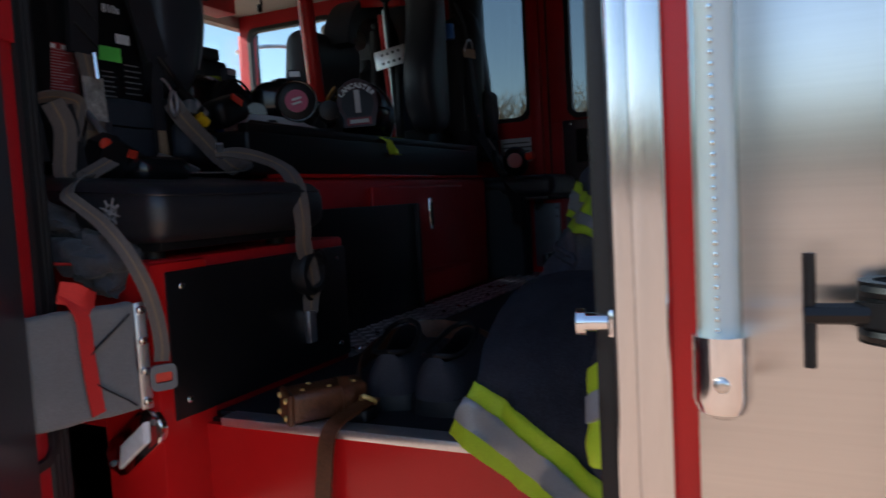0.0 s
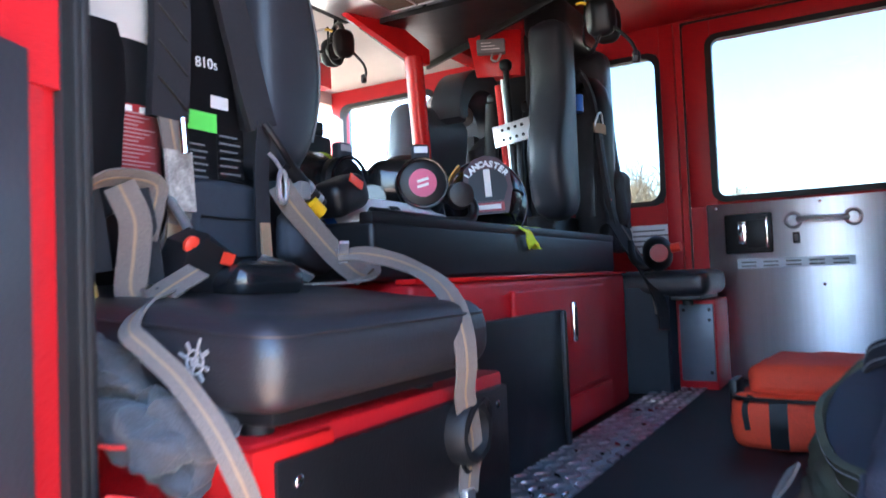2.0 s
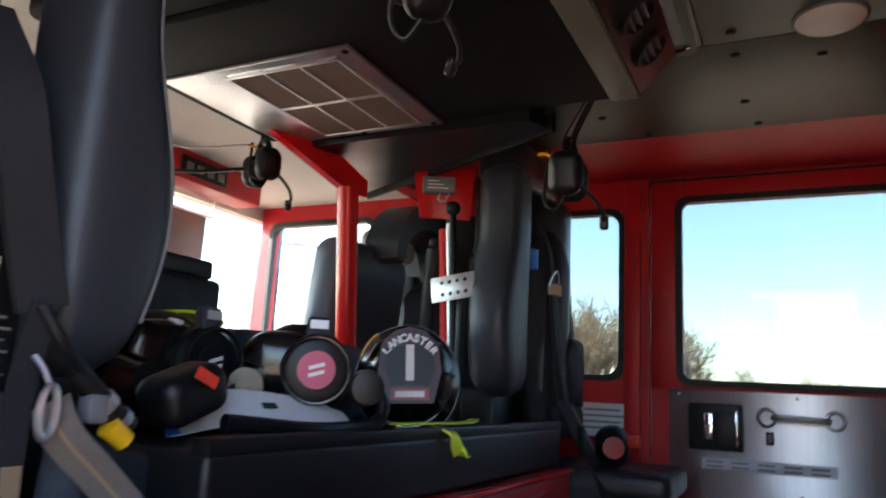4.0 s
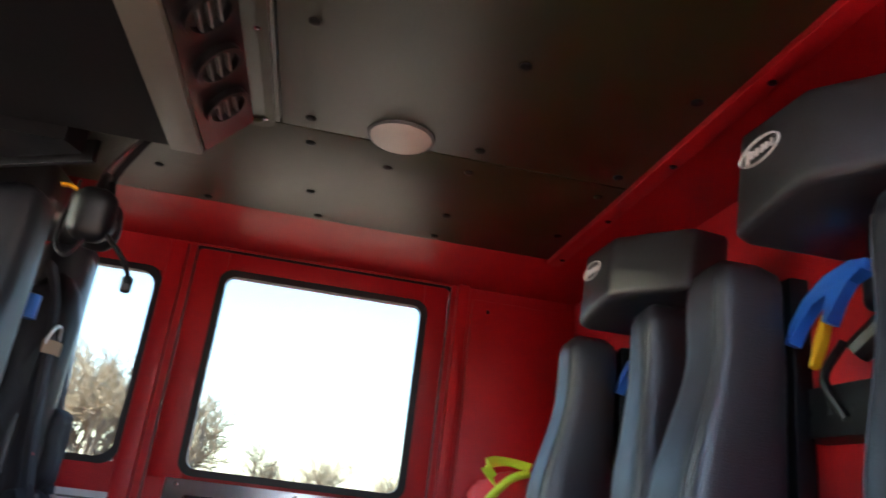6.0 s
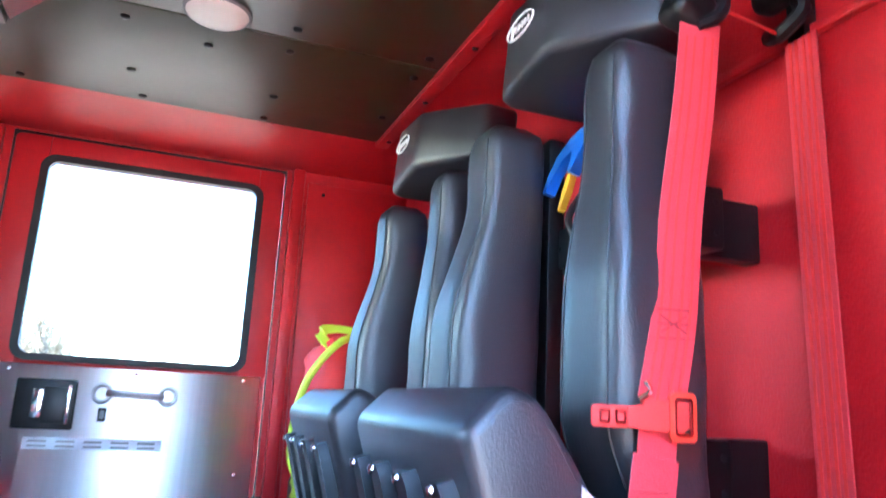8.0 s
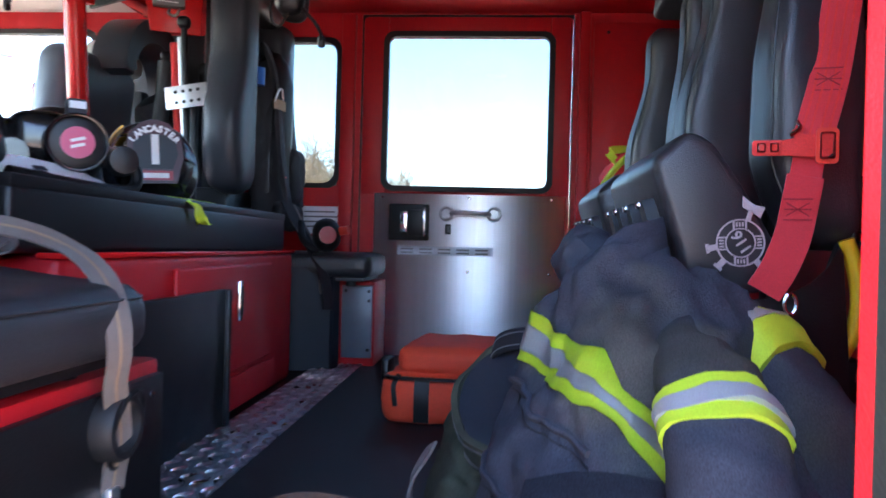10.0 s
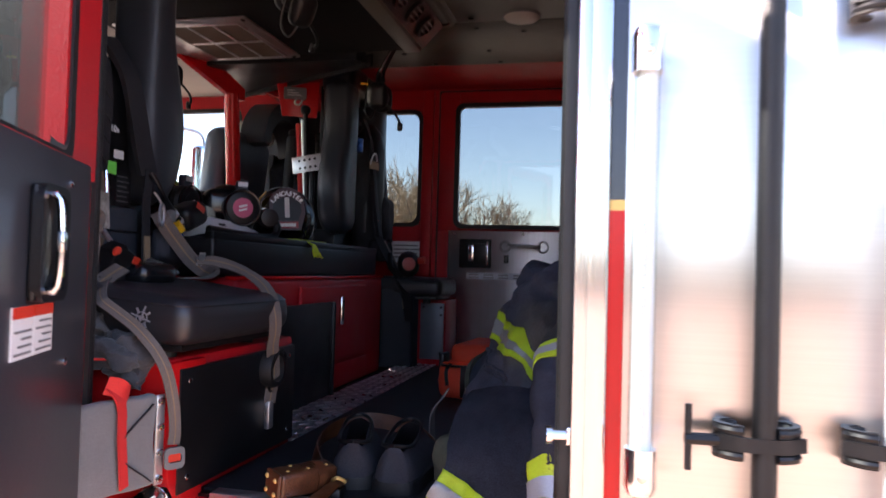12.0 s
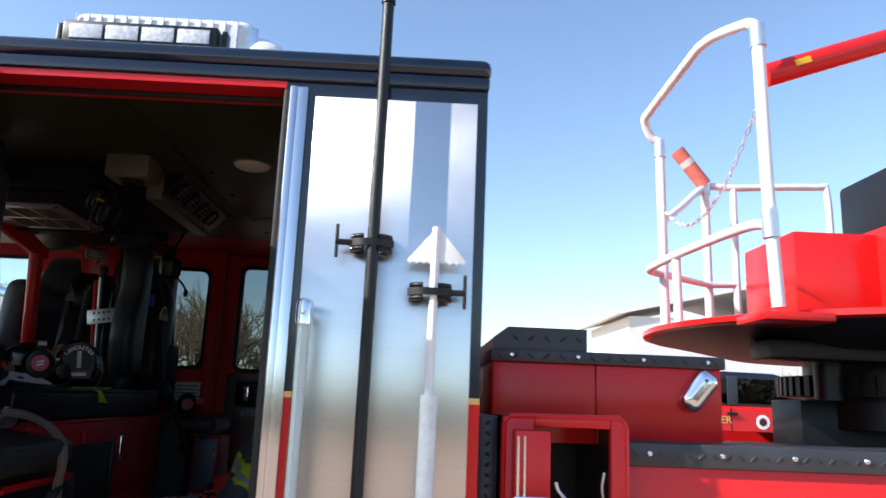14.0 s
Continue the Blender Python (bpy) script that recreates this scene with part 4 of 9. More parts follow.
    # pan and tipped up cushion
    part("side_plate", prism([(0, 0), (0.20, 0), (0.20, 0.30), (0.19, 0.45), (0.182, 0.465), (0.17, 0.428), (0.152, 0.41), (0.13, 0.397), (0.088, 0.386), (0.04, 0.38), (0.0, 0.34)], 0.012, basis((0.47, yc - 0.225, FLOOR), (1, 0, 0), (0, 0, 1)), bevel=0.003), "black_panel", t, "dark curved side plate")
    part("pedestal", box(0.56, 0.72, yc - 0.20, yc + 0.24, FLOOR, 1.36, 0.01), "black_panel", t)
    prof = [(0.46, 1.44), (0.40, 1.632), (0.45, 1.68), (0.485, 1.665), (0.53, 1.60), (0.582, 1.51), (0.57, 1.455)]
    bm = prism(prof, 0.40, basis((0, yc + 0.17, 0), (1, 0, 0), (0, 0, 1)))
    bmesh.ops.bevel(bm, geom=list(bm.edges), offset=0.017, segments=4, profile=0.5, affect="EDGES", clamp_overlap=True)
    cu = part("tip_up_cushion", bm, "vinyl", t, "black vinyl cushion tipped up", angle=40)
    part("piping", tube([(x, yc - 0.2275, z) for x, z in ((0.417, 1.63), (0.45, 1.662), (0.48, 1.65), (0.52, 1.592), (0.565, 1.512))], 0.0018, 6, 5), "seat_piping", cu)
    for y in (-0.17, -0.06, 0.04, 0.13):
        ar = part("seat_arm", prism([(-0.018, 0), (0.018, 0), (0.018, 0.145), (0.011, 0.16), (-0.011, 0.16), (-0.018, 0.145)], 0.026, basis((0.452, yc + y, 1.43), (0, -1, 0), (-0.28, 0, 1)) @ pose(0, 0, -0.014)), "black", cu)
        st = bmesh.new()
        stud(st, (0.397, yc + y, 1.575), (-1, 0, -0.28), 0.006, 0.006)
        part("arm_bolt", st, "chrome", ar)
    return t


rear_seat(0.84, "black vinyl crew seat with its cushion tipped up")
rear_seat(1.41, "black vinyl crew seat with its cushion tipped up")
# ---- outside: cab flank and what is clipped to it ----
cp = thing("cab_side_panel", (0.72, FLANK, 1.0), "tall brushed steel panel on the cab side", "steel panel", kind="structure")
part("sheet", box(0.511, 0.947, FLANK - 0.009, FLANK, 0.6, 2.398, 0.001), "steel", cp)


def pole_clamp(x, z, handle, label):
    """A black two-jaw tool clamp with a strap across it; handle -1 or 1 says where its T handle points."""
    t = thing("pole_clamp", (x, -0.079, z), label, "clamp", "tool clamps on the steel panel")
    part("back_plate", box(x - 0.06, x + 0.06, -0.0862, -0.079, z - 0.02, z + 0.02, 0.004), "black", t)
    for s in (-1, 1):
        pts = [(x + s * 0.022, -0.0862, z), (x + s * 0.044, -0.0988, z), (x + s * 0.048, -0.1208, z), (x + s * 0.034, -0.1379, z), (x + s * 0.020, -0.1434, z)]
        jaw = part("jaw", ribbon([Vector(p) for p in pts], 0.045, 0.010, side=(0, 0, 1)), "black", t)
        for dz in (-0.016, 0.016):
            part("jaw_rib", tube([Vector(p) + Vector((0, -0.004, dz)) for p in pts], 0.0055, 8, 4), "black", jaw)
    part("strap", ribbon([(x - 0.056, -0.129, z), (x - 0.024, -0.1489, z), (x, -0.1522, z), (x + 0.024, -0.1489, z), (x + 0.056, -0.129, z)], 0.018, 0.006, side=(0, 0, 1)), "black", t)
    h = part("handle", tube([(x + handle * 0.048, -0.1318, z), (x + handle * 0.09, -0.1356, z)], 0.008, 8), "black", t)
    part("t_bar", tube([(x + handle * 0.086, -0.1356, z - 0.04), (x + handle * 0.086, -0.1356, z + 0.045)], 0.0045, 8), "black", h)
    return t


pole_clamp(0.685, 1.993, -1, "black rubber pole clamp holding a dark pole")
pole_clamp(0.681, 1.304, -1, "black rubber pole clamp holding a dark pole")
pole_clamp(0.840, 1.875, 1, "black rubber pole clamp holding a pale pole")
pole_clamp(0.836, 1.306, 1, "black rubber pole clamp holding a pale pole")

pk = thing("forked_pole", (0.69, -0.12, 0.9), "long black steel pole with a forked hook end", "pole")
part("shaft", tube([(0.685, -0.139, 0.9), (0.694, -0.139, 2.665)], 0.0155, 14), "black_panel", pk)
fk = part("fork_head", tube([(0.694, -0.139, 2.655), (0.694, -0.139, 2.69)], 0.019, 14), "black", pk)
for s in (-1, 1):
    part("tine", tube([(0.694, -0.139, 2.68), (0.694 + s * 0.04, -0.139, 2.73), (0.694 + s * 0.085, -0.139, 2.775), (0.694 + s * 0.115, -0.139, 2.745), (0.694 + s * 0.108, -0.139, 2.695)], 0.0075, 8, 5), "black", fk)
hk = thing("drywall_hook", (0.85, -0.12, 0.9), "white pole hook with a toothed triangular head", "pole hook")
part("shaft", tube([(0.846, -0.139, 1.60), (0.850, -0.139, 2.04)], 0.011, 8), "white", hk)
part("sleeve", tube([(0.842, -0.139, 0.9), (0.848, -0.139, 1.622)], 0.0215, 16), "clear_lens", hk, "grey fibreglass handle sleeve")
teeth = [(-0.075, 0.0)]
for k in range(9):
    teeth += [(-0.075 + 0.15 * (k + 0.5) / 9, -0.009), (-0.075 + 0.15 * (k + 1) / 9, 0.0)]
part("toothed_head", prism([(0, 0.09)] + teeth, 0.004, basis((0.853, -0.1379, 1.953), (1, 0, 0), (0, 0, 1)), bevel=0.001), "white", hk)

gr = thing("grab_bar", (0.535, -0.1, 1.24), "translucent white grab bar with chrome end brackets", "grab bar")
tg_ = part("tube", tube([(0.534, -0.1511, 1.27), (0.535, -0.1511, 1.80)], 0.0165, 24), "glass_clear", gr, "translucent tube")
part("core", tube([(0.5345, -0.1489, 1.275), (0.5355, -0.1489, 1.795)], 0.0135, 16), "white", tg_, "pale core behind the tube")
for k in range(62):
    bm = bmesh.new()
    stud(bm, (0.5335, -0.1624, 1.295 + k * 0.0081), (-0.1, -1, 0), 0.0024, 0.002, 6)
    part("light_dot", bm, "chrome", tg_)
for z, d in ((1.26, -1), (1.81, 1)):
    en = part("end_bracket", lathe([(0.021, -0.03), (0.0215, 0.018), (0.018, 0.028), (0.008, 0.034), (0, 0.035)], 20, Matrix.Translation((0.535, -0.1511, z)) @ (Matrix() if d > 0 else pose(0, 0, 0, 180))), "chrome", gr, "chrome end cap")
    part("standoff", box(0.52, 0.552, -0.1511, -0.0851, z - 0.012, z + 0.02, 0.005), "chrome", en)
    part("base", box(0.515, 0.565, -0.0851, -0.079, z - 0.05, z + 0.03, 0.004), "chrome", en)
    bm = bmesh.new()
    stud(bm, (0.536, -0.1720, z - 0.004), (0, -1, 0), 0.006, 0.003)
    part("screw", bm, "steel", en)

# roof light bar and work light
lbz = 2.535
lt = thing("light_bar", (-0.1, 0.35, lbz), "ribbed clear plastic light bar on the roof", "light bar")
part("base", box(-0.40, 0.27, 0.33, 0.6, lbz, lbz + 0.09, 0.01), "black", lt)
lens = part("lens", pillow(0.62, 0.29, 0.225, 0.05, Matrix.Translation((-0.09, 0.465, lbz + 0.2)), puff=0.02), "clear_lens", lt, "clear ribbed lens")
part("end_lens", pillow(0.16, 0.28, 0.20, 0.07, Matrix.Translation((0.235, 0.465, lbz + 0.16)) @ pose(0, 0, 0, 0, 24, 0), puff=0.05), "clear_lens", lt)
for k in range(5):
    part("lens_block", box(-0.36 + k * 0.125, -0.27 + k * 0.125, 0.330, 0.345, lbz + 0.13, lbz + 0.28, 0.01), "chrome", lens)
for k in range(14):
    part("lens_rib", box(-0.372 + k * 0.041, -0.368 + k * 0.041, 0.314, 0.322, lbz + 0.12, lbz + 0.29), "led", lens)
wl = thing("work_light", (-0.05, 0.08, lbz), "slim black work light with four led panels", "work light")
part("housing", box(-0.28, 0.178, 0.075, 0.14, 2.60, 2.675, 0.008), "black", wl)
for k in range(4):
    part("led_panel", box(-0.255 + k * 0.105, -0.16 + k * 0.105, 0.070, 0.076, 2.615, 2.66, 0.002), "led", wl)
for x in (-0.295, 0.193):
    part("bracket", box(x - 0.008, x + 0.008, 0.09, 0.13, lbz, 2.67, 0.003), "black", wl)

# ---- truck body behind the cab ----
def tread_strip(bm, x0, x1, z0, z1, y, step=0.045):
    """Lozenges on a face looking to -y."""
    nx, nz = max(1, int((x1 - x0) / step)), max(1, int(round((z1 - z0) / step)))
    for i in range(nx):
        for j in range(nz):
            s = 1 if (i + j) % 2 else -1
            c = Vector((x0 + (i + 0.5) * (x1 - x0) / nx, y, z0 + (j + 0.5) * (z1 - z0) / nz))
            d = Vector((0.75, 0, 0.66 * s))
            w = Vector((-d.z, 0, d.x))
            a = step * 0.38
            vs = [bm.verts.new(c + q) for q in (d * -a, w * -0.006, d * a, w * 0.006, d * (-a * 0.5) + Vector((0, -0.0025, 0)), d * (a * 0.5) + Vector((0, -0.0025, 0)))]
            for f in ((0, 1, 4), (1, 5, 4), (1, 2, 5), (2, 3, 5), (3, 4, 5), (3, 0, 4)):
                bm.faces.new([vs[q] for q in f])
    return bm


bl = thing("body_locker", (1.2, 0.3, 0.9), "red body locker with its square door swung open", "locker")
for x0, x1, z0, z1 in ((1.05, 1.135, 0.7, 1.578), (1.34, 1.385, 0.7, 1.578), (1.135, 1.34, 1.552, 1.578), (1.135, 1.34, 0.7, 1.1)):
    part("face_frame", box(x0, x1, 0.045, 0.075, z0, z1, 0.006), "red_out", bl)
part("back", box(1.06, 1.38, 0.60, 0.62, 0.7, 1.57), "black_panel", bl)
part("side_wall", box(1.05, 1.07, 0.075, 0.6, 0.7, 1.57), "black_panel", bl)
part("side_wall", box(1.365, 1.385, 0.075, 0.6, 0.7, 1.57), "grey_panel", bl)
part("top", box(1.05, 1.385, 0.075, 0.6, 1.558, 1.578), "black_panel", bl)
part("bottom", box(1.05, 1.385, 0.075, 0.6, 0.7, 0.72), "black_panel", bl)
part("rounded_rim", tube([(1.055, 0.05, 0.72), (1.055, 0.05, 1.56), (1.07, 0.05, 1.578), (1.365, 0.05, 1.582), (1.382, 0.05, 1.56), (1.382, 0.05, 0.72)], 0.008, 8), "red_out", bl)
od = part("open_door", box(1.075, 1.168, -0.02, 0.045, 1.08, 1.545, 0.006), "red_out", bl, "red locker door leaf folded open")
part("hinge_rod", tube([(1.083, -0.024, 1.06), (1.083, -0.024, 1.53)], 0.004, 8), "chrome", od)
part("hinge_rod", tube([(1.10, -0.024, 1.06), (1.10, -0.024, 1.53)], 0.003, 8), "chrome", od)
la = part("latch", box(1.072, 1.16, -0.045, -0.02, 1.340, 1.385, 0.004), "chrome", od, "bright steel draw latch")
part("latch_lever", box(1.135, 1.155, -0.055, -0.02, 1.285, 1.35, 0.005), "chrome", la)
part("latch_hook", tube([(1.16, -0.03, 1.36), (1.19, -0.04, 1.357), (1.205, -0.035, 1.375), (1.185, -0.03, 1.40), (1.178, -0.03, 1.42)], 0.004, 8, 4), "alu", la)
part("door_prop", tube([(1.33, 0.08, 1.36), (1.318, 0.06, 1.40), (1.325, 0.06, 1.44)], 0.004, 8, 4), "alu", bl)
hr_ = part("hose_reel", tube([Vector((1.2 + 0.02 * math.cos(a), 0.35 + 0.13 * math.cos(a), 1.32 + 0.17 * math.sin(a))) for a in [2 * math.pi * k / 24 for k in range(25)]], 0.012, 8), "red_out", bl, "red reel rim inside the locker")
part("reel_spoke", tube([(1.2, 0.22, 1.3), (1.2, 0.48, 1.34)], 0.01, 8), "red_out", hr_)

bk = thing("body_gap", (1.0, 0.3, 0.7), "black tread plate behind the cab corner", "tread plate", kind="structure")
part("plate", box(0.99, 1.045, 0.12, 0.6, 0.6, 1.575, 0.002), "diamond_black", bk)
tagged(part("tread_relief", tread_strip(bmesh.new(), 0.99, 1.045, 0.62, 1.57, 0.1195, 0.028), "diamond_black", bk), kind="stuff")

ub = thing("upper_box", (1.4, 0.6, 1.5), "dark red upper locker box with black tread plate lid", "locker")
part("side", box(1.045, 1.357, 0.29, 1.3, 1.50, 1.735, 0.003), "red_out", ub)
part("side", box(1.361, 1.745, 0.29, 1.3, 1.50, 1.735, 0.003), "red_out", ub)
ld = part("lid", box(1.035, 1.755, 0.275, 1.31, 1.735, 1.772, 0.004), "diamond_black", ub, "black diamond plate lid edge")
tagged(part("lid_relief", tread_strip(bmesh.new(), 1.04, 1.75, 1.738, 1.77, 0.2745), "diamond_black", ld), kind="stuff")
tb = part("step_box", prism([(0, 0), (0.29, 0), (0.29, 0.07), (0.045, 0.07), (0, 0.035)], 0.6, basis((1.045, 0.9, 1.772), (1, 0, 0), (0, 0, 1)), bevel=0.0), "diamond_black", ub, "raised black tread plate box")
tagged(part("tread_relief", tread_strip(bmesh.new(), 1.09, 1.335, 1.778, 1.84, 0.2995), "diamond_black", tb), kind="stuff")
for x in (1.10, 1.302, 1.502, 1.70):
    bm = bmesh.new()
    stud(bm, (x, 0.2745, 1.755), (0, -1, 0), 0.007, 0.005)
    part("lid_screw", bm, "chrome", ld)
vl = part("perimeter_light", pillow(0.07, 0.05, 0.13, 0.024, Matrix.Translation((1.668, 0.275, 1.668)) @ pose(0, 0, 0, 0, 38, 0), puff=0.05), "chrome", ub, "oval chrome perimeter light")
bm = bmesh.new()
stud(bm, (1.685, 0.248, 1.70), (0, -1, 0), 0.006, 0.004)
part("screw", bm, "grey_plastic", vl)

bs = thing("truck_body", (2.4, 0.3, 0.0), "red truck body side with black tread plate top edge", "truck body")
part("side_sheet", box(1.392, 6.0, 0.10, 0.13, 0.45, 1.52, 0.003), "red_out", bs)
part("deck", box(1.392, 6.0, 0.13, 2.45, 1.30, 1.40), "diamond_black", bs)
te = part("tread_edge", box(1.388, 6.0, 0.085, 0.40, 1.458, 1.52, 0.004), "diamond_black", bs, "black tread plate edge")
tagged(part("tread_relief", tread_strip(bmesh.new(), 1.40, 3.2, 1.464, 1.515, 0.0845, 0.036), "diamond_black", te), kind="stuff")
for k in range(8):
    bm = bmesh.new()
    stud(bm, (1.455 + k * 0.2, 0.0845, 1.492), (0, -1, 0), 0.008, 0.006)
    part("edge_bolt", bm, "chrome", te)
part("lower_frame", box(1.0, 6.0, 0.3, 2.2, 0.35, 0.7), "black", bs)
part("far_side", box(1.0, 6.0, 2.42, 2.45, 0.45, 1.5), "red_out", bs)
for x in (-1.4, 3.4):
    for y in (0.28, 2.27):
        part("wheel", lathe([(0.2, -0.14), (0.48, -0.15), (0.52, -0.1), (0.52, 0.1), (0.48, 0.15), (0.2, 0.14)], 32, pose(x, y, 0.52, 90)), "tyre", bs)

# ---- aerial turntable ----
tc = (3.25, 1.75)
at = thing("turntable", (tc[0], tc[1], 1.4), "red aerial turntable deck over a black gear ring", "turntable")
part("deck", lathe([(1.08, 1.985), (1.20, 1.985), (1.235, 1.995), (1.235, 2.02), (1.21, 2.025), (0, 2.04)], 64, Matrix.Translation((tc[0], tc[1], 0))), "red_out", at)
part("under_frame", lathe([(0.8, 1.90), (1.05, 1.955), (1.20, 1.984), (0.2, 1.984)], 48, Matrix.Translation((tc[0], tc[1], 0))), "black", at)
part("cross_beam", box(2.35, 4.3, 1.2, 1.4, 1.85, 1.93, 0.006), "black", at)
part("deck_tab", box(2.14, 2.42, 0.80, 1.06, 1.965, 2.0, 0.006), "red_out", at)
gear = part("gear_ring", lathe([(0.62, 1.70), (0.64, 1.70), (0.64, 1.80), (0.62, 1.80)], 48, Matrix.Translation((tc[0] + 0.13, tc[1], 0))), "black", at, "black toothed gear ring")
for k in range(64):
    a = 2 * math.pi * k / 64
    if math.cos(a) < 0.3:
        part("tooth", box(0.63, 0.668, -0.017, 0.017, 1.70, 1.80, 0.0, 2, Matrix.Translation((tc[0] + 0.13, tc[1], 0)) @ Matrix.Rotation(a, 4, "Z")), "black", gear)
part("bearing", lathe([(0.42, 1.55), (0.42, 1.95)], 32, Matrix.Translation((tc[0], tc[1], 0))), "black", at)
part("pinion_motor", lathe([(0.06, 1.68), (0.06, 1.93)], 20, Matrix.Translation((2.72, 1.42, 0))), "black", at)
part("base_box", box(2.68, 4.4, 1.6, 1.9, 1.40, 1.68, 0.006), "black_panel", at, "black pedestal box")
part("console", box(2.64, 3.1, 1.5, 2.05, 2.04, 2.50, 0.012), "red_out", at, "red control cabinet on the deck")
part("console", box(3.06, 4.3, 1.35, 2.05, 2.04, 2.53, 0.012), "red_out", at)
part("ladder_end", box(3.3, 6.0, 1.6, 2.2, 2.55, 2.95, 0.03), "black", at, "black ladder end")

rl = thing("guard_rail", (2.2, 1.2, 2.04), "white tubular guard rail on the turntable", "railing")
TUBE = 0.026
def rail(pts, r=TUBE, smooth=4, name="rail"):
    return part(name, tube(pts, r, 14, smooth), "white_tube", rl)
def joint(p, q, r=0.033):
    return part("joint", tube([p, q], r, 14), "alu", rl, "grey clamp joint")
rail([(2.225, 0.86, 2.02), (2.205, 0.86, 2.55), (2.198, 0.86, 3.19)], name="post", smooth=0)
rail([(2.196, 0.86, 3.20), (2.194, 0.90, 3.26), (2.18, 1.0, 3.30), (2.16, 1.2, 3.36), (2.14, 1.32, 3.37), (2.125, 1.40, 3.355), (2.05, 1.80, 3.24), (2.035, 1.89, 3.205), (2.075, 1.93, 3.13), (2.13, 1.93, 3.09)], 0.024, 5)
joint((2.199, 0.86, 3.13), (2.197, 0.86, 3.235))
rail([(2.14, 1.93, 2.02), (2.13, 1.93, 3.08)], name="post", smooth=0)
joint((2.131, 1.93, 3.0), (2.13, 1.93, 3.10))
rail([(2.205, 0.86, 2.355), (2.17, 1.0, 2.375), (2.10, 1.45, 2.37), (2.04, 1.80, 2.35), (2.05, 1.89, 2.34), (2.135, 1.93, 2.33)], 0.022, 5)
joint((2.210, 0.86, 2.30), (2.205, 0.86, 2.42))
rail([(2.09, 1.59, 2.02), (2.085, 1.59, 2.36)], 0.022, name="post", smooth=0)
rail([(2.575, 2.4, 2.04), (2.57, 2.4, 2.98)], name="post", smooth=0)
rail([(2.75, 2.4, 2.04), (2.75, 2.4, 2.98)], 0.022, name="post", smooth=0)
rail([(2.13, 1.93, 2.62), (2.35, 2.2, 2.80), (2.57, 2.4, 2.985), (2.75, 2.4, 2.99), (3.28, 2.4, 3.02), (3.35, 2.4, 2.99), (3.36, 2.4, 2.6)], 0.022, 4)
rail([(2.14, 1.93, 2.33), (2.56, 2.38, 2.36), (2.75, 2.4, 2.37)], 0.02, smooth=0)
joint((2.57, 2.4, 2.94), (2.57, 2.4, 3.01))
part("grip_stub", tube([(2.40, 2.4, 3.22), (2.57, 2.4, 3.0)], 0.045, 16), "faded_red", rl, "faded red padded grip")
part("grip_band", tube([(2.45, 2.4, 3.155), (2.475, 2.4, 3.123)], 0.0465, 16), "cream", rl)
bo = thing("boom_tube", (2.3, 1.2, 3.1), "red boom tube with a yellow warning label", "boom")
part("tube", tube([(2.27, 0.98, 3.055), (4.2, 1.15, 3.80)], 0.052, 20), "red_out", bo)
part("label", box(-0.04, 0.04, -0.0536, -0.0515, -0.014, 0.014, 0.0, 2, Matrix.Translation((2.43, 0.99, 3.12)) @ pose(0, 0, 0, 0, -21, 4)), "yellow_plastic", bo)
# chain from the tall post to the low one
ch = thing("safety_chain", (2.05, 1.3, 2.6), "sagging steel chain across the rail gap", "chain")
A, B = Vector((2.185, 0.88, 2.86)), Vector((2.125, 1.91, 2.72))
N = 34
for k in range(N):
    t = (k + 0.5) / N
    p = A.lerp(B, t) + Vector((0, 0, -0.30 * 4 * t * (1 - t) * (0.75 + 0.25 * t)))
    t2 = min(1.0, t + 0.01)
    q = A.lerp(B, t2) + Vector((0, 0, -0.30 * 4 * t2 * (1 - t2) * (0.75 + 0.25 * t2)))
    s, u = frame_of(q - p)
    if k % 2:
        s, u = u, s
    d = (q - p).normalized()
    pts = [p + d * (0.019 * math.cos(a)) + s * (0.009 * math.sin(a)) for a in [2 * math.pi * j / 10 for j in range(11)]]
    part("link", tube(pts, 0.0035, 5), "alu", ch)

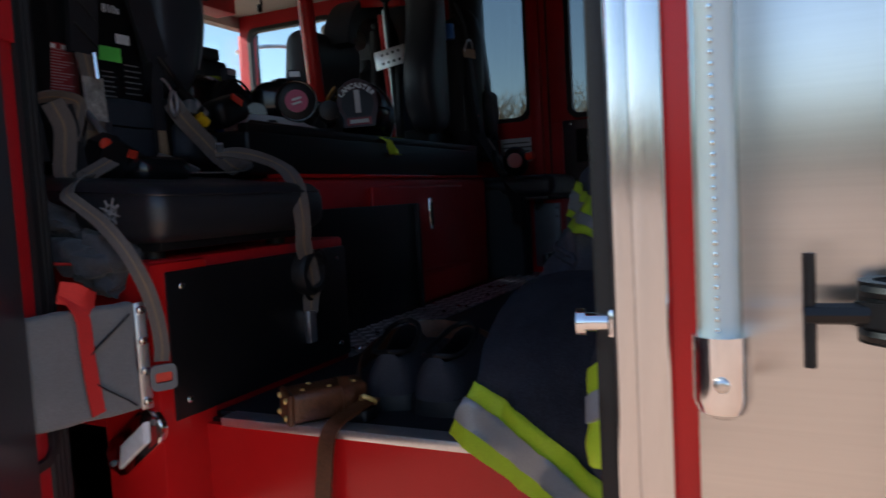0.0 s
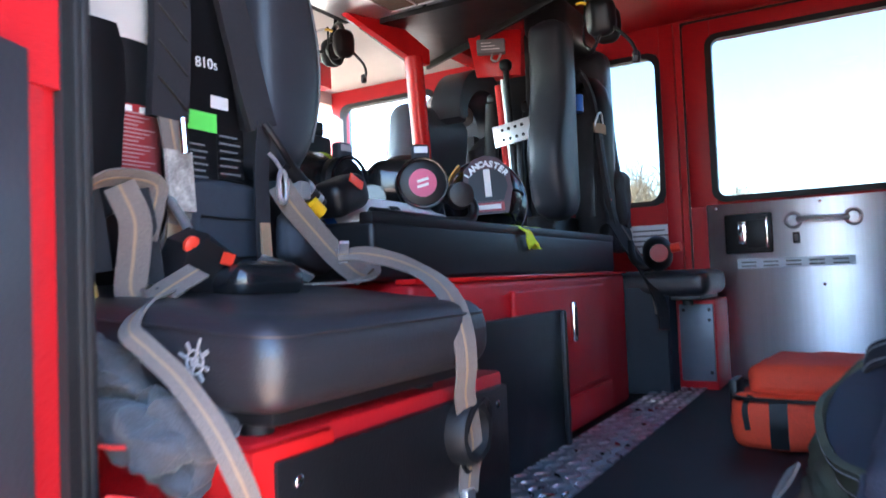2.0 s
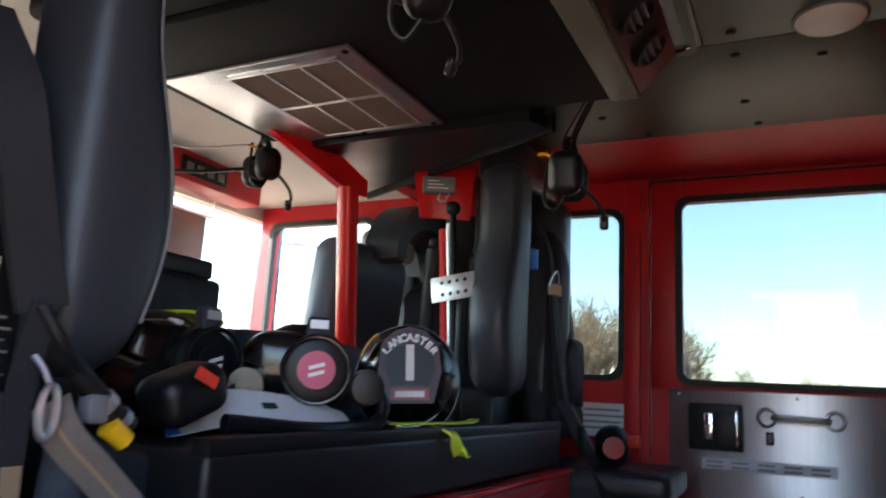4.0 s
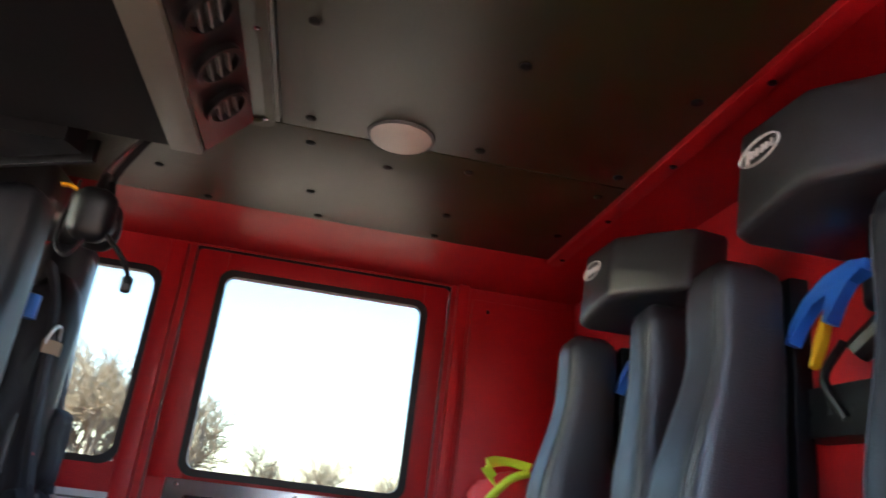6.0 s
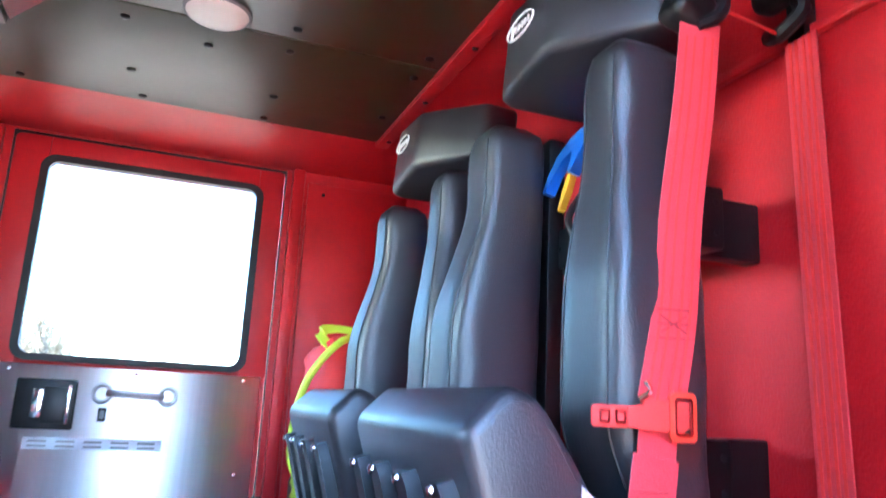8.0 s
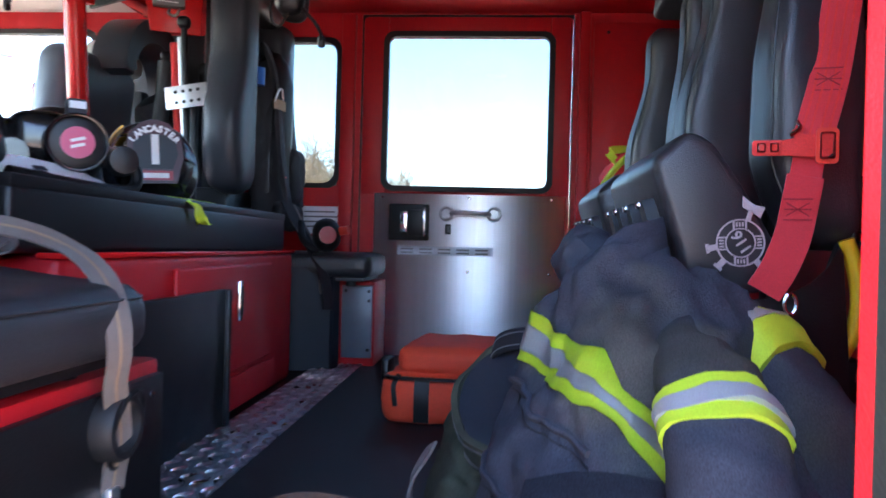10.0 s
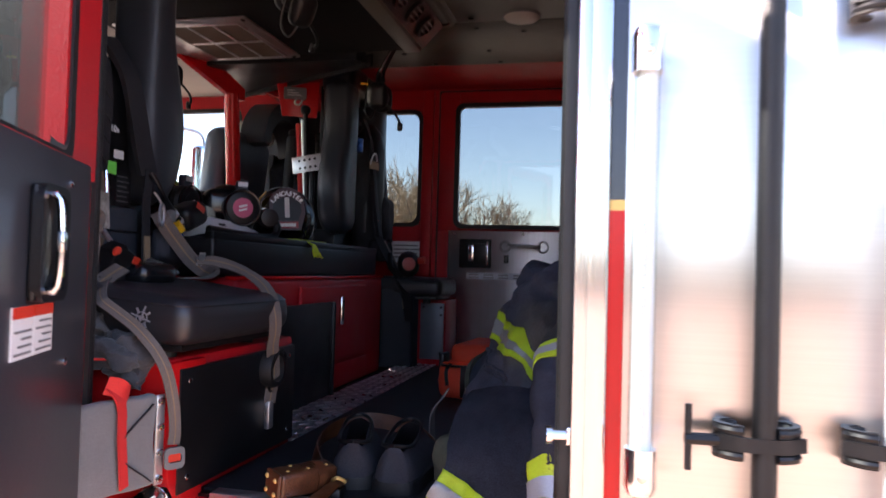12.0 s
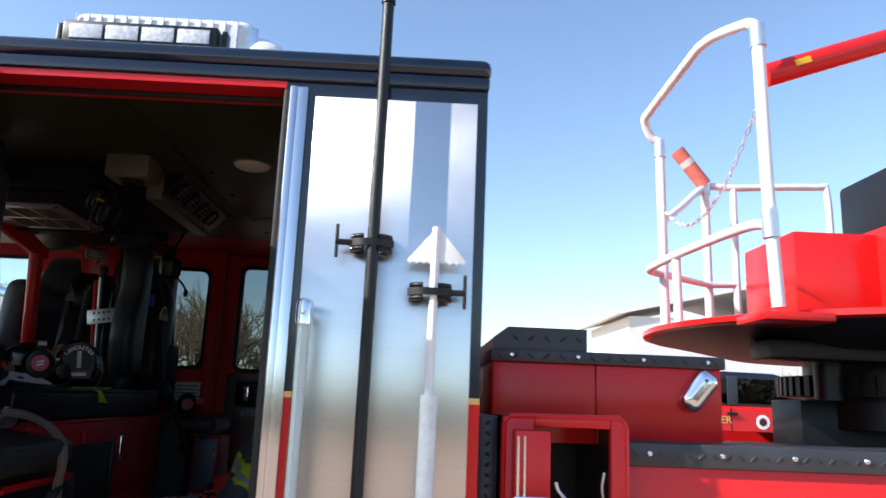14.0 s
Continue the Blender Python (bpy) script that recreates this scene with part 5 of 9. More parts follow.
# ---- parked pickup beyond the body ----
def pickup():
    at_ = Vector((4.68, 8.2, 0))
    yaw = Matrix.Translation(at_) @ pose(0, 0, 0, 0, 0, 4)
    t = thing("pickup_truck", at_, "red pickup truck with black roof parked beyond the body", "truck")
    def b(x0, x1, y0, y1, z0, z1, bev=0.0, seg=3):
        return box(x0, x1, y0, y1, z0, z1, bev, seg, yaw)
    part("lower_body", b(-2.9, 2.9, -0.98, 0.98, 0.6, 1.68, 0.06), "red_out", t)
    part("bed_wall", b(0.9, 2.9, -0.98, 0.98, 1.6, 1.76, 0.05), "red_out", t)
    cab = part("cab", prism([(-1.6, 0), (1.05, 0), (0.98, 0.36), (0.62, 0.45), (-0.75, 0.46), (-1.45, 0.05)], 1.86, yaw @ basis((0, 0.93, 1.65), (1, 0, 0), (0, 0, 1)), bevel=0.05), "navy", t, "black painted cab roof")
    for x0, x1 in ((-0.75, -0.02), (0.12, 0.82)):
        part("side_window", b(x0, x1, -0.95, -0.93, 1.71, 2.02, 0.0), "glass_dark", cab)
        part("window_back", b(x0, x1, -0.931, -0.929, 1.71, 2.02), "black", cab)
    part("pillar_trim", b(-0.02, 0.12, -0.955, -0.93, 1.69, 2.05, 0.005), "grey_panel", cab)
    for x in (0.08, 0.95):
        part("door_handle", b(x - 0.13, x, -1.01, -0.98, 1.56, 1.60, 0.01), "black", t)
    part("door_seam", b(-0.0, 0.01, -0.984, -0.978, 0.65, 1.66), "black", t)
    part("round_emblem", lathe([(0.09, 0), (0.09, 0.004), (0, 0.005)], 24, yaw @ basis((0.42, -0.981, 1.49), (1, 0, 0), (0, 0, 1))), "white", t, "white round door emblem")
    part("emblem_centre", lathe([(0.05, 0), (0.05, 0.003), (0, 0.004)], 20, yaw @ basis((0.42, -0.986, 1.49), (1, 0, 0), (0, 0, 1))), "shield_maroon", t)
    lettering("TER", 0.13, yaw @ basis((-0.10, -0.984, 1.50), (1, 0, 0), (0, 0, 1)), "gold", t, depth=0.002)
    for x in (-1.9, 1.9):
        for y in (-0.85, 0.85):
            w = part("wheel", lathe([(0.2, -0.12), (0.36, -0.13), (0.39, -0.08), (0.39, 0.08), (0.36, 0.13), (0.2, 0.12)], 28, yaw @ pose(x, y, 0.39, 90)), "tyre", t)
            part("rim", lathe([(0.0, -0.1), (0.22, -0.11), (0.22, 0.11), (0, 0.1)], 20, yaw @ pose(x, y, 0.39, 90)), "alu", w)
    return t


pickup()
# ---- things on the floor ----
def coat():
    t = thing("turnout_coat", (0.3, 0.4, FLOOR), "dark navy turnout coat slumped on the floor with lime tape", "coat")
    rows, cols = 56, 120
    H = 0.430
    bm = bmesh.new()
    pos, mid = [], []
    for i in range(rows + 1):
        f = i / rows
        z = FLOOR + H * f
        # the heap leans away from the doorway and towards the seat as it rises
        xl, xr = 0.185 + 0.03 * f + 0.13 * f ** 1.8, 0.545 - 0.02 * f
        yf, yb = 0.165 + 0.40 * f ** 1.1, 0.70
        cap = 1.0 if f < 0.84 else max(0.0, 1 - ((f - 0.84) / 0.16) ** 2) ** 0.5 * 0.92 + 0.08
        cx, cy = (xl + xr) / 2, (yf + yb) / 2
        rx, ry = (xr - xl) / 2 * cap, (yb - yf) / 2 * cap
        row = []
        for k in range(cols):
            a = 2 * math.pi * k / cols
            ca, sa = math.cos(a), math.sin(a)
            p = Vector((ca * 1.5, sa * 1.5, f * 1.7))
            # broad bulges, hanging folds and sharp creases
            big = noise.noise(p * 1.1 + Vector((3, 1, 7)))
            fold = 1 - abs(noise.noise(Vector((ca * 3.4 + f * 1.2, sa * 3.4 - f, f * 1.3 + 4)))) * 2
            crease = 1 - abs(noise.noise(Vector((ca * 3 + 9, sa * 3, f * 6.5)))) * 2
            fine = noise.noise(Vector((ca * 9, sa * 9, f * 16)))
            q = 1 + 0.10 * big + 0.09 * fold + 0.035 * crease + 0.012 * fine
            row.append(Vector((cx + rx * q * math.copysign(abs(ca) ** 0.8, ca), cy + ry * q * math.copysign(abs(sa) ** 0.8, sa), z + (0.02 * big + 0.012 * crease) * f - 0.5 * (xr - xl) * 0.5 * max(0.0, ca + 0.6) * f * f)))
        pos.append(row)
        mid.append(Vector((cx, cy, z)))
    # creases that run across the heap
    for i, row in enumerate(pos):
        for p in row:
            q = Vector((p.x * 7, p.y * 7, p.z * 4.5))
            ridge = (1 - 2 * abs(noise.noise(q + Vector((2, 5, 1))))) * 0.014 + (1 - 2 * abs(noise.noise(q * 2.3))) * 0.007
            o = p - mid[i]
            o.z = 0.12 if i > rows * 0.7 else 0.0
            p += o.normalized() * ridge * (1 + 1.3 * i / rows)
    rings = [[bm.verts.new(p) for p in row] for row in pos]
    for a, b in zip(rings, rings[1:]):
        for k in range(cols):
            bm.faces.new((a[k], a[(k + 1) % cols], b[(k + 1) % cols], b[k]))
    bm.faces.new(rings[-1])
    body = part("body", bm, "turnout", t, angle=80)

    def lay(a, f, grow):
        f = max(0.0, min(0.999, f))
        i0, kk = int(f * rows), a * cols
        k0 = math.floor(kk)
        u, v = f * rows - i0, kk - k0
        k0, k1 = k0 % cols, (k0 + 1) % cols
        p = (pos[i0][k0] * (1 - v) + pos[i0][k1] * v) * (1 - u) + (pos[i0 + 1][k0] * (1 - v) + pos[i0 + 1][k1] * v) * u
        o = p - mid[i0]
        o.z = 0.06
        return p + o.normalized() * grow

    def stripe(way, w):
        """Lime tape with a silver middle that follows the cloth along way, (angle, height) points."""
        pts = smooth_path([(a, f, 0) for a, f in way], 16)
        for nm, mat, lo, hi, g in (("lime_tape", "lime", -w, w, 0.005), ("silver_tape", "reflect", -w * 0.36, w * 0.32, 0.0065)):
            b2 = bmesh.new()
            strip = []
            for k, p in enumerate(pts):
                d = pts[min(k + 1, len(pts) - 1)] - pts[max(k - 1, 0)]
                d = Vector((d.x * 1.1, d.y * H, 0)).normalized()
                strip.append([b2.verts.new(lay(p.x - d.y * o / 1.1, p.y + d.x * o / H, g)) for o in (lo + (hi - lo) * s / 5 for s in range(6))])
            for p, q in zip(strip, strip[1:]):
                for s in range(5):
                    b2.faces.new((p[s], p[s + 1], q[s + 1], q[s]))
            bmesh.ops.solidify(b2, geom=list(b2.faces), thickness=0.003)
            part(nm, b2, mat, body, angle=80)
    stripe([(0.34, 0.73), (0.45, 0.715), (0.55, 0.705), (0.63, 0.685), (0.69, 0.655), (0.73, 0.595), (0.76, 0.52)], 0.019)
    for way in ([(0.42, 0.40), (0.50, 0.385), (0.58, 0.36), (0.66, 0.35), (0.74, 0.34)], [(0.44, 0.62), (0.52, 0.60), (0.60, 0.565), (0.67, 0.53)]):
        path = smooth_path([(a, f, 0) for a, f in way], 14)
        hem = part("hem", tube([lay(p.x, p.y, 0.002) for p in path], 0.0045, 8), "turnout", body, "raised stitched hem", angle=80)
        part("stitch_line", tube([lay(p.x, p.y - 0.028, 0.0008) for p in path], 0.0012, 5), "web_dark", hem)
    # the coat's skirt folds over its own waist and hangs out over the sill
    curves = [
        [(0.180, 0.130, 1.092), (0.240, 0.112, 1.058), (0.298, 0.090, 1.030), (0.390, 0.055, 1.006), (0.445, 0.075, 0.998)],
        [(0.218, 0.125, 1.165), (0.280, 0.107, 1.136), (0.347, 0.080, 1.098), (0.405, 0.052, 1.074), (0.450, 0.072, 1.066)],
        [(0.214, 0.165, 1.205), (0.275, 0.147, 1.198), (0.330, 0.130, 1.182), (0.395, 0.115, 1.165), (0.455, 0.125, 1.155)],
        [(0.212, 0.235, 1.240), (0.270, 0.215, 1.242), (0.330, 0.205, 1.240), (0.400, 0.195, 1.225), (0.458, 0.205, 1.215)],
        [(0.225, 0.330, 1.270), (0.280, 0.315, 1.285), (0.340, 0.305, 1.285), (0.405, 0.295, 1.270), (0.458, 0.295, 1.255)],
    ]
    cols_ = [smooth_path(c, 10) for c in curves]
    drape = [smooth_path([c[k] for c in cols_], 10) for k in range(len(cols_[0]))]
    for k, col in enumerate(drape):
        for p in col:
            q = Vector((p.x * 13, p.y * 9, p.z * 7))
            p += Vector((-0.2, -1, 0.15)) * (0.016 * noise.noise(q) + 0.010 * (0.5 - abs(noise.noise(q * 1.9))) + 0.004 * noise.noise(q * 4))

    def sheet(name, lo, hi, grow, thick, mat, parent):
        b2 = bmesh.new()
        g = [[b2.verts.new(col[r] + Vector((-0.25, -0.9, 0.15)) * grow) for r in range(lo, hi + 1)] for col in drape]
        for p, q in zip(g, g[1:]):
            for r in range(hi - lo):
                b2.faces.new((p[r], p[r + 1], q[r + 1], q[r]))
        bmesh.ops.solidify(b2, geom=list(b2.faces), thickness=thick)
        return part(name, b2, mat, parent, angle=80)
    skirt = sheet("skirt", 0, 40, 0.0, 0.008, "turnout", t)
    sheet("lime_tape", 0, 10, 0.005, 0.003, "lime", skirt)
    sheet("silver_tape", 3, 7, 0.0085, 0.002, "reflect", skirt)
    # hood lining at the top and the sleeve folded over the front
    hood = pillow(0.10, 0.11, 0.09, 0.04, Matrix.Translation((0.335, 0.640, FLOOR + 0.420)) @ pose(0, 0, 0, 20, 25, 30), cuts=10, puff=0.1)
    part("hood", rumple(hood, 0.014, 18, 3.0), "nylon_blue", t, "blue grey hood lining")

    def tube_of(name, pts, r, mat, seed):
        b2 = bmesh.new()
        path = smooth_path(pts, 12)
        sweep(b2, path, circle(r, 26, r * 0.8))
        for v in b2.verts:
            q = v.co * 11 + Vector((seed, 0, 0))
            v.co += noise.noise_vector(q) * 0.014 + noise.noise_vector(q * 2.6) * 0.006
        return part(name, b2, mat, t, angle=80)
    tube_of("upper_sleeve", [(0.44, 0.60, FLOOR + 0.33), (0.51, 0.545, FLOOR + 0.325), (0.555, 0.47, FLOOR + 0.27), (0.575, 0.41, FLOOR + 0.16), (0.575, 0.38, FLOOR + 0.01)], 0.062, "turnout", 7.0)
    tube_of("upper_tape", [(0.470, 0.577, FLOOR + 0.336), (0.510, 0.545, FLOOR + 0.327), (0.545, 0.492, FLOOR + 0.295)], 0.068, "lime", 7.0)
    tube_of("upper_silver", [(0.495, 0.557, FLOOR + 0.331), (0.522, 0.530, FLOOR + 0.318)], 0.072, "reflect", 7.0)
    tube_of("sleeve", [(0.425, 0.52, FLOOR + 0.33), (0.420, 0.40, FLOOR + 0.315), (0.410, 0.28, FLOOR + 0.262), (0.418, 0.16, FLOOR + 0.155), (0.424, 0.095, FLOOR + 0.06), (0.424, 0.090, FLOOR + 0.010)], 0.052, "turnout", 5.0)
    tube_of("sleeve_tape", [(0.414, 0.335, FLOOR + 0.290), (0.411, 0.285, FLOOR + 0.264)], 0.057, "lime", 5.0)
    tube_of("sleeve_silver", [(0.413, 0.318, FLOOR + 0.282), (0.4118, 0.300, FLOOR + 0.272)], 0.061, "reflect", 5.0)
    tube_of("cuff_tape", [(0.420, 0.138, FLOOR + 0.122), (0.424, 0.097, FLOOR + 0.062), (0.424, 0.092, FLOOR + 0.028)], 0.056, "lime", 5.0)
    tube_of("cuff_silver", [(0.4215, 0.120, FLOOR + 0.094), (0.4235, 0.102, FLOOR + 0.068)], 0.060, "reflect", 5.0)
    return t


M["nylon_blue"] = material("blue_black_lining", (0.028, 0.034, 0.050), 0.75, grain=0.3, scale=500, bump=0.5, bump_scale=500, stain=0.2)
coat()

# bunker trousers pushed down round a boot, behind the coat
tr = thing("bunker_trousers", (0.2, 0.8, FLOOR), "faded olive bunker trousers pushed down round a rubber boot", "trousers")
bm = bmesh.new()
rings = []
for i in range(25):
    f = i / 24
    z = FLOOR + 0.15 * f
    r = []
    for k in range(60):
        a = 2 * math.pi * k / 60
        ca, sa = math.cos(a), math.sin(a)
        q = 1 + 0.13 * noise.noise(Vector((ca * 2, sa * 2, f * 3))) + 0.09 * (1 - 2 * abs(noise.noise(Vector((ca * 2.2 + 5, sa * 2.2, f * 7)))))
        r.append(bm.verts.new((0.185 + 0.02 * f + (0.105 - 0.02 * f) * ca * q, 0.82 + 0.10 * f + (0.26 - 0.10 * f) * sa * q, z)))
    rings.append(r)
for a, b in zip(rings, rings[1:]):
    for k in range(60):
        bm.faces.new((a[k], a[(k + 1) % 60], b[(k + 1) % 60], b[k]))
bm.faces.new(rings[-1])
part("gathered_leg", bm, "turnout_olive", tr, angle=80)
part("lower_leg", rumple(pillow(0.12, 0.38, 0.11, 0.045, Matrix.Translation((0.215, 0.47, FLOOR + 0.054)) @ pose(0, 0, 0, 0, 0, -4), cuts=14, puff=0.06), 0.022, 12, 3.0), "turnout_olive", tr)
mr = Matrix.Translation((0.232, 0.80, FLOOR + 0.170)) @ pose(0, 0, 0, 14, -20, 0)
part("waist_band", ribbon([mr @ Vector((0.098 * math.cos(a), 0.205 * math.sin(a), 0.02 + 0.006 * math.sin(5 * a))) for a in [2 * math.pi * k / 32 for k in range(33)]], 0.05, 0.012, side=mr.to_3x3() @ Vector((0, 0, 1)), smooth=0), "turnout_olive", tr, "stitched olive waist band")
for dz in (0.004, 0.036):
    part("stitch_line", tube([mr @ Vector((0.1045 * math.cos(a), 0.2115 * math.sin(a), dz + 0.006 * math.sin(5 * a))) for a in [2 * math.pi * k / 32 for k in range(33)]], 0.0018, 5), "grey_cloth", tr)
part("lining", lathe([(0.0, -0.03), (0.07, -0.02), (0.088, 0.02), (0.093, 0.04)], 24, mr @ Matrix.Diagonal((0.98, 2.15, 1, 1))), "nylon_blue", tr, "blue grey quilted lining")
lp = [(0.18, 1.02, FLOOR + 0.20), (0.195, 0.95, FLOOR + 0.262), (0.25, 0.915, FLOOR + 0.283), (0.305, 0.95, FLOOR + 0.27), (0.315, 1.0, FLOOR + 0.21)]
pl_ = part("pull_loop", ribbon(lp, 0.04, 0.006, side=(0.2, 0.3, 1)), "web_dark", tr, "black pull loop with pale stitching")
for d in (-0.012, 0.012):
    part("stitch_line", ribbon([Vector(p) + Vector((0.2, 0.3, 1)).normalized() * d for p in lp], 0.0022, 0.0085, side=(0.2, 0.3, 1)), "grey_cloth", pl_)
part("suspender", ribbon([(0.10, 0.66, FLOOR + 0.15), (0.075, 0.62, FLOOR + 0.10), (0.08, 0.58, FLOOR + 0.03), (0.07, 0.50, FLOOR + 0.006)], 0.04, 0.004, side=(0, 1, 0.2)), "webbing", tr)


def shoe(at, yaw):
    m = Matrix.Translation(at) @ pose(0, 0, 0, 0, 0, yaw) @ Matrix.Scale(1.10, 4)
    t = thing("shoe", at, "charcoal knit trainer standing heel first on the mat", "shoe", "pair of shoes")
    # outline stations from heel (x=0) to toe (x=0.28): half width, height, opening
    st = [(0.0, 0.014, 0.055), (0.004, 0.028, 0.088), (0.012, 0.036, 0.104), (0.04, 0.042, 0.102), (0.09, 0.042, 0.112), (0.14, 0.046, 0.128), (0.19, 0.051, 0.092), (0.24, 0.045, 0.06), (0.285, 0.02, 0.042)]
    bm = bmesh.new()
    rings = []
    for x, w, h in st:
        ringv = []
        for k in range(14):
            a = math.pi * k / 13
            ringv.append(bm.verts.new((x, -w * math.cos(a) * (1 - 0.25 * math.sin(a)), 0.022 + (h * 0.82 - 0.022) * max(0.0, math.sin(a)) ** 0.7)))
        rings.append(ringv)
    for i, (a, b) in enumerate(zip(rings, rings[1:])):
        for k in range(13):
            if 2 <= i <= 4 and 4 <= k <= 8:
                continue
            bm.faces.new((a[k], a[k + 1], b[k + 1], b[k]))
    bm.faces.new(rings[0])
    bm.faces.new(rings[-1][::-1])
    bmesh.ops.solidify(bm, geom=list(bm.faces), thickness=0.005)
    bmesh.ops.transform(bm, matrix=m, verts=bm.verts)
    part("upper", bm, "shoe", t, angle=60)
    sole = [(x, w * 1.12) for x, w, _ in st]
    out = [(x, -w) for x, w in sole] + [(x, w) for x, w in sole[::-1]]
    part("sole", prism(out, 0.026, m, bevel=0.005), "rubber", t)
    part("insole", box(0.03, 0.15, -0.026, 0.026, 0.028, 0.034, 0.0, 2, m), "nylon", t)
    part("collar", tube([m @ Vector((p[0], p[1], p[2] * 0.82)) for p in ((0.012, 0, 0.106), (0.03, 0.027, 0.102), (0.08, 0.030, 0.110), (0.125, 0.022, 0.128), (0.142, 0, 0.136), (0.125, -0.022, 0.128), (0.08, -0.030, 0.110), (0.03, -0.027, 0.102), (0.012, 0, 0.106))], 0.0045, 8, 3), "black", t)
    return t


shoe((-0.012, 0.280, FLOOR), 104)
shoe((0.076, 0.270, FLOOR), 91)

hol = thing("radio_holster", (-0.17, 0.24, FLOOR), "brown leather radio holster with brass studs", "holster")
mh = Matrix.Translation((-0.092, 0.222, FLOOR + 0.030)) @ pose(0, 0, 0, 8, 0, 54) @ Matrix.Scale(0.86, 4)
part("case", box(-0.075, 0.075, -0.03, 0.03, -0.028, 0.032, 0.012, 3, mh), "leather", hol)
part("cap", box(-0.082, -0.07, -0.031, 0.031, -0.029, 0.033, 0.008, 3, mh), "leather", hol, "stitched end cap")
for p in ((-0.083, -0.018, -0.014), (-0.083, 0.018, -0.014), (-0.083, -0.018, 0.018), (-0.083, 0.018, 0.018)):
    bm = bmesh.new()
    stud(bm, mh @ Vector(p), mh.to_3x3() @ Vector((-1, 0, 0)), 0.005, 0.004)
    part("brass_stud", bm, "gold", hol)
for p in ((-0.03, 0.014), (0.0, -0.014), (0.03, 0.014), (0.05, -0.012), (-0.05, -0.012)):
    bm = bmesh.new()
    stud(bm, mh @ Vector((p[0], p[1], 0.032)), mh.to_3x3() @ Vector((0, 0, 1)), 0.004, 0.002)
    part("brass_stud", bm, "gold", hol)
part("retainer", ribbon([mh @ Vector(p) for p in ((0.03, -0.034, -0.02), (0.03, -0.034, 0.02), (0.03, 0, 0.037), (0.03, 0.034, 0.02), (0.03, 0.034, -0.02))], 0.018, 0.003, side=mh.to_3x3() @ Vector((1, 0, 0))), "leather", hol)
ls = thing("leather_strap", (0.0, 0.4, FLOOR), "brown leather shoulder strap looped over the floor", "strap")
part("long_loop", ribbon([(-0.10, 0.33, FLOOR + 0.02), (-0.15, 0.42, FLOOR + 0.04), (-0.15, 0.52, FLOOR + 0.06), (-0.08, 0.57, FLOOR + 0.08), (0.02, 0.57, FLOOR + 0.07), (0.09, 0.54, FLOOR + 0.04), (0.13, 0.47, FLOOR + 0.006)], 0.036, 0.004, side=(0.2, 0.2, 1)), "leather", ls)
part("tail", ribbon([(-0.02, 0.25, FLOOR + 0.03), (-0.03, 0.20, FLOOR + 0.022), (-0.045, 0.158, FLOOR + 0.002), (-0.055, 0.150, FLOOR - 0.07), (-0.062, 0.148, FLOOR - 0.14)], 0.026, 0.004, side=(1, 0.1, 0)), "leather", ls)
part("buckle", ring(rounded(0.036, 0.03, 0.006), rounded(0.026, 0.02, 0.004), 0.004, basis((-0.063, 0.143, FLOOR - 0.13), (1, 0, 0), (0, 0, 1))), "gold", ls, "small brass buckle")
part("clip", tube([(-0.035, 0.235, FLOOR + 0.03), (-0.020, 0.220, FLOOR + 0.04), (-0.010, 0.235, FLOOR + 0.03), (-0.025, 0.250, FLOOR + 0.02), (-0.035, 0.235, FLOOR + 0.03)], 0.004, 8, 4), "gold", ls)
part("buckle_pad", box(-0.052, -0.008, 0.205, 0.245, FLOOR + 0.002, FLOOR + 0.022, 0.006), "black", ls)

# orange soft bag by the door
bg_ = thing("medical_bag", (0.12, 1.55, FLOOR), "orange nylon bag with black straps and zip", "bag")
mb = Matrix.Translation((0.095, 1.55, FLOOR + 0.063)) @ pose(0, 0, 0, 0, 0, -4)
part("body", rumple(pillow(0.35, 0.38, 0.125, 0.03, mb, puff=0.04), 0.006, 16, 1.0), "orange", bg_)
part("upper_pocket", rumple(pillow(0.30, 0.33, 0.075, 0.028, Matrix.Translation((0.01, 0.01, 0.088)) @ mb, puff=0.06), 0.005, 16, 2.0), "orange", bg_)
part("zip", ring(rounded(0.345, 0.405, 0.04), rounded(0.325, 0.385, 0.035), 0.008, mb @ pose(0, 0, 0.05)), "black", bg_)
for x in (-0.07, 0.09):
    part("strap", ribbon([mb @ Vector(p) for p in ((x, -0.195, -0.055), (x, -0.2, 0.0), (x, -0.192, 0.055))], 0.038, 0.004, side=mb.to_3x3() @ Vector((1, 0, 0))), "black", bg_)
part("zip_pull", ribbon([mb @ Vector(p) for p in ((-0.13, -0.18, 0.06), (-0.14, -0.20, 0.035), (-0.135, -0.203, -0.015))], 0.012, 0.003, side=mb.to_3x3() @ Vector((1, 0, 0))), "black", bg_)
part("side_clip", box(-0.185, -0.165, -0.15, -0.07, 0.0, 0.09, 0.006, 2, mb), "black", bg_)
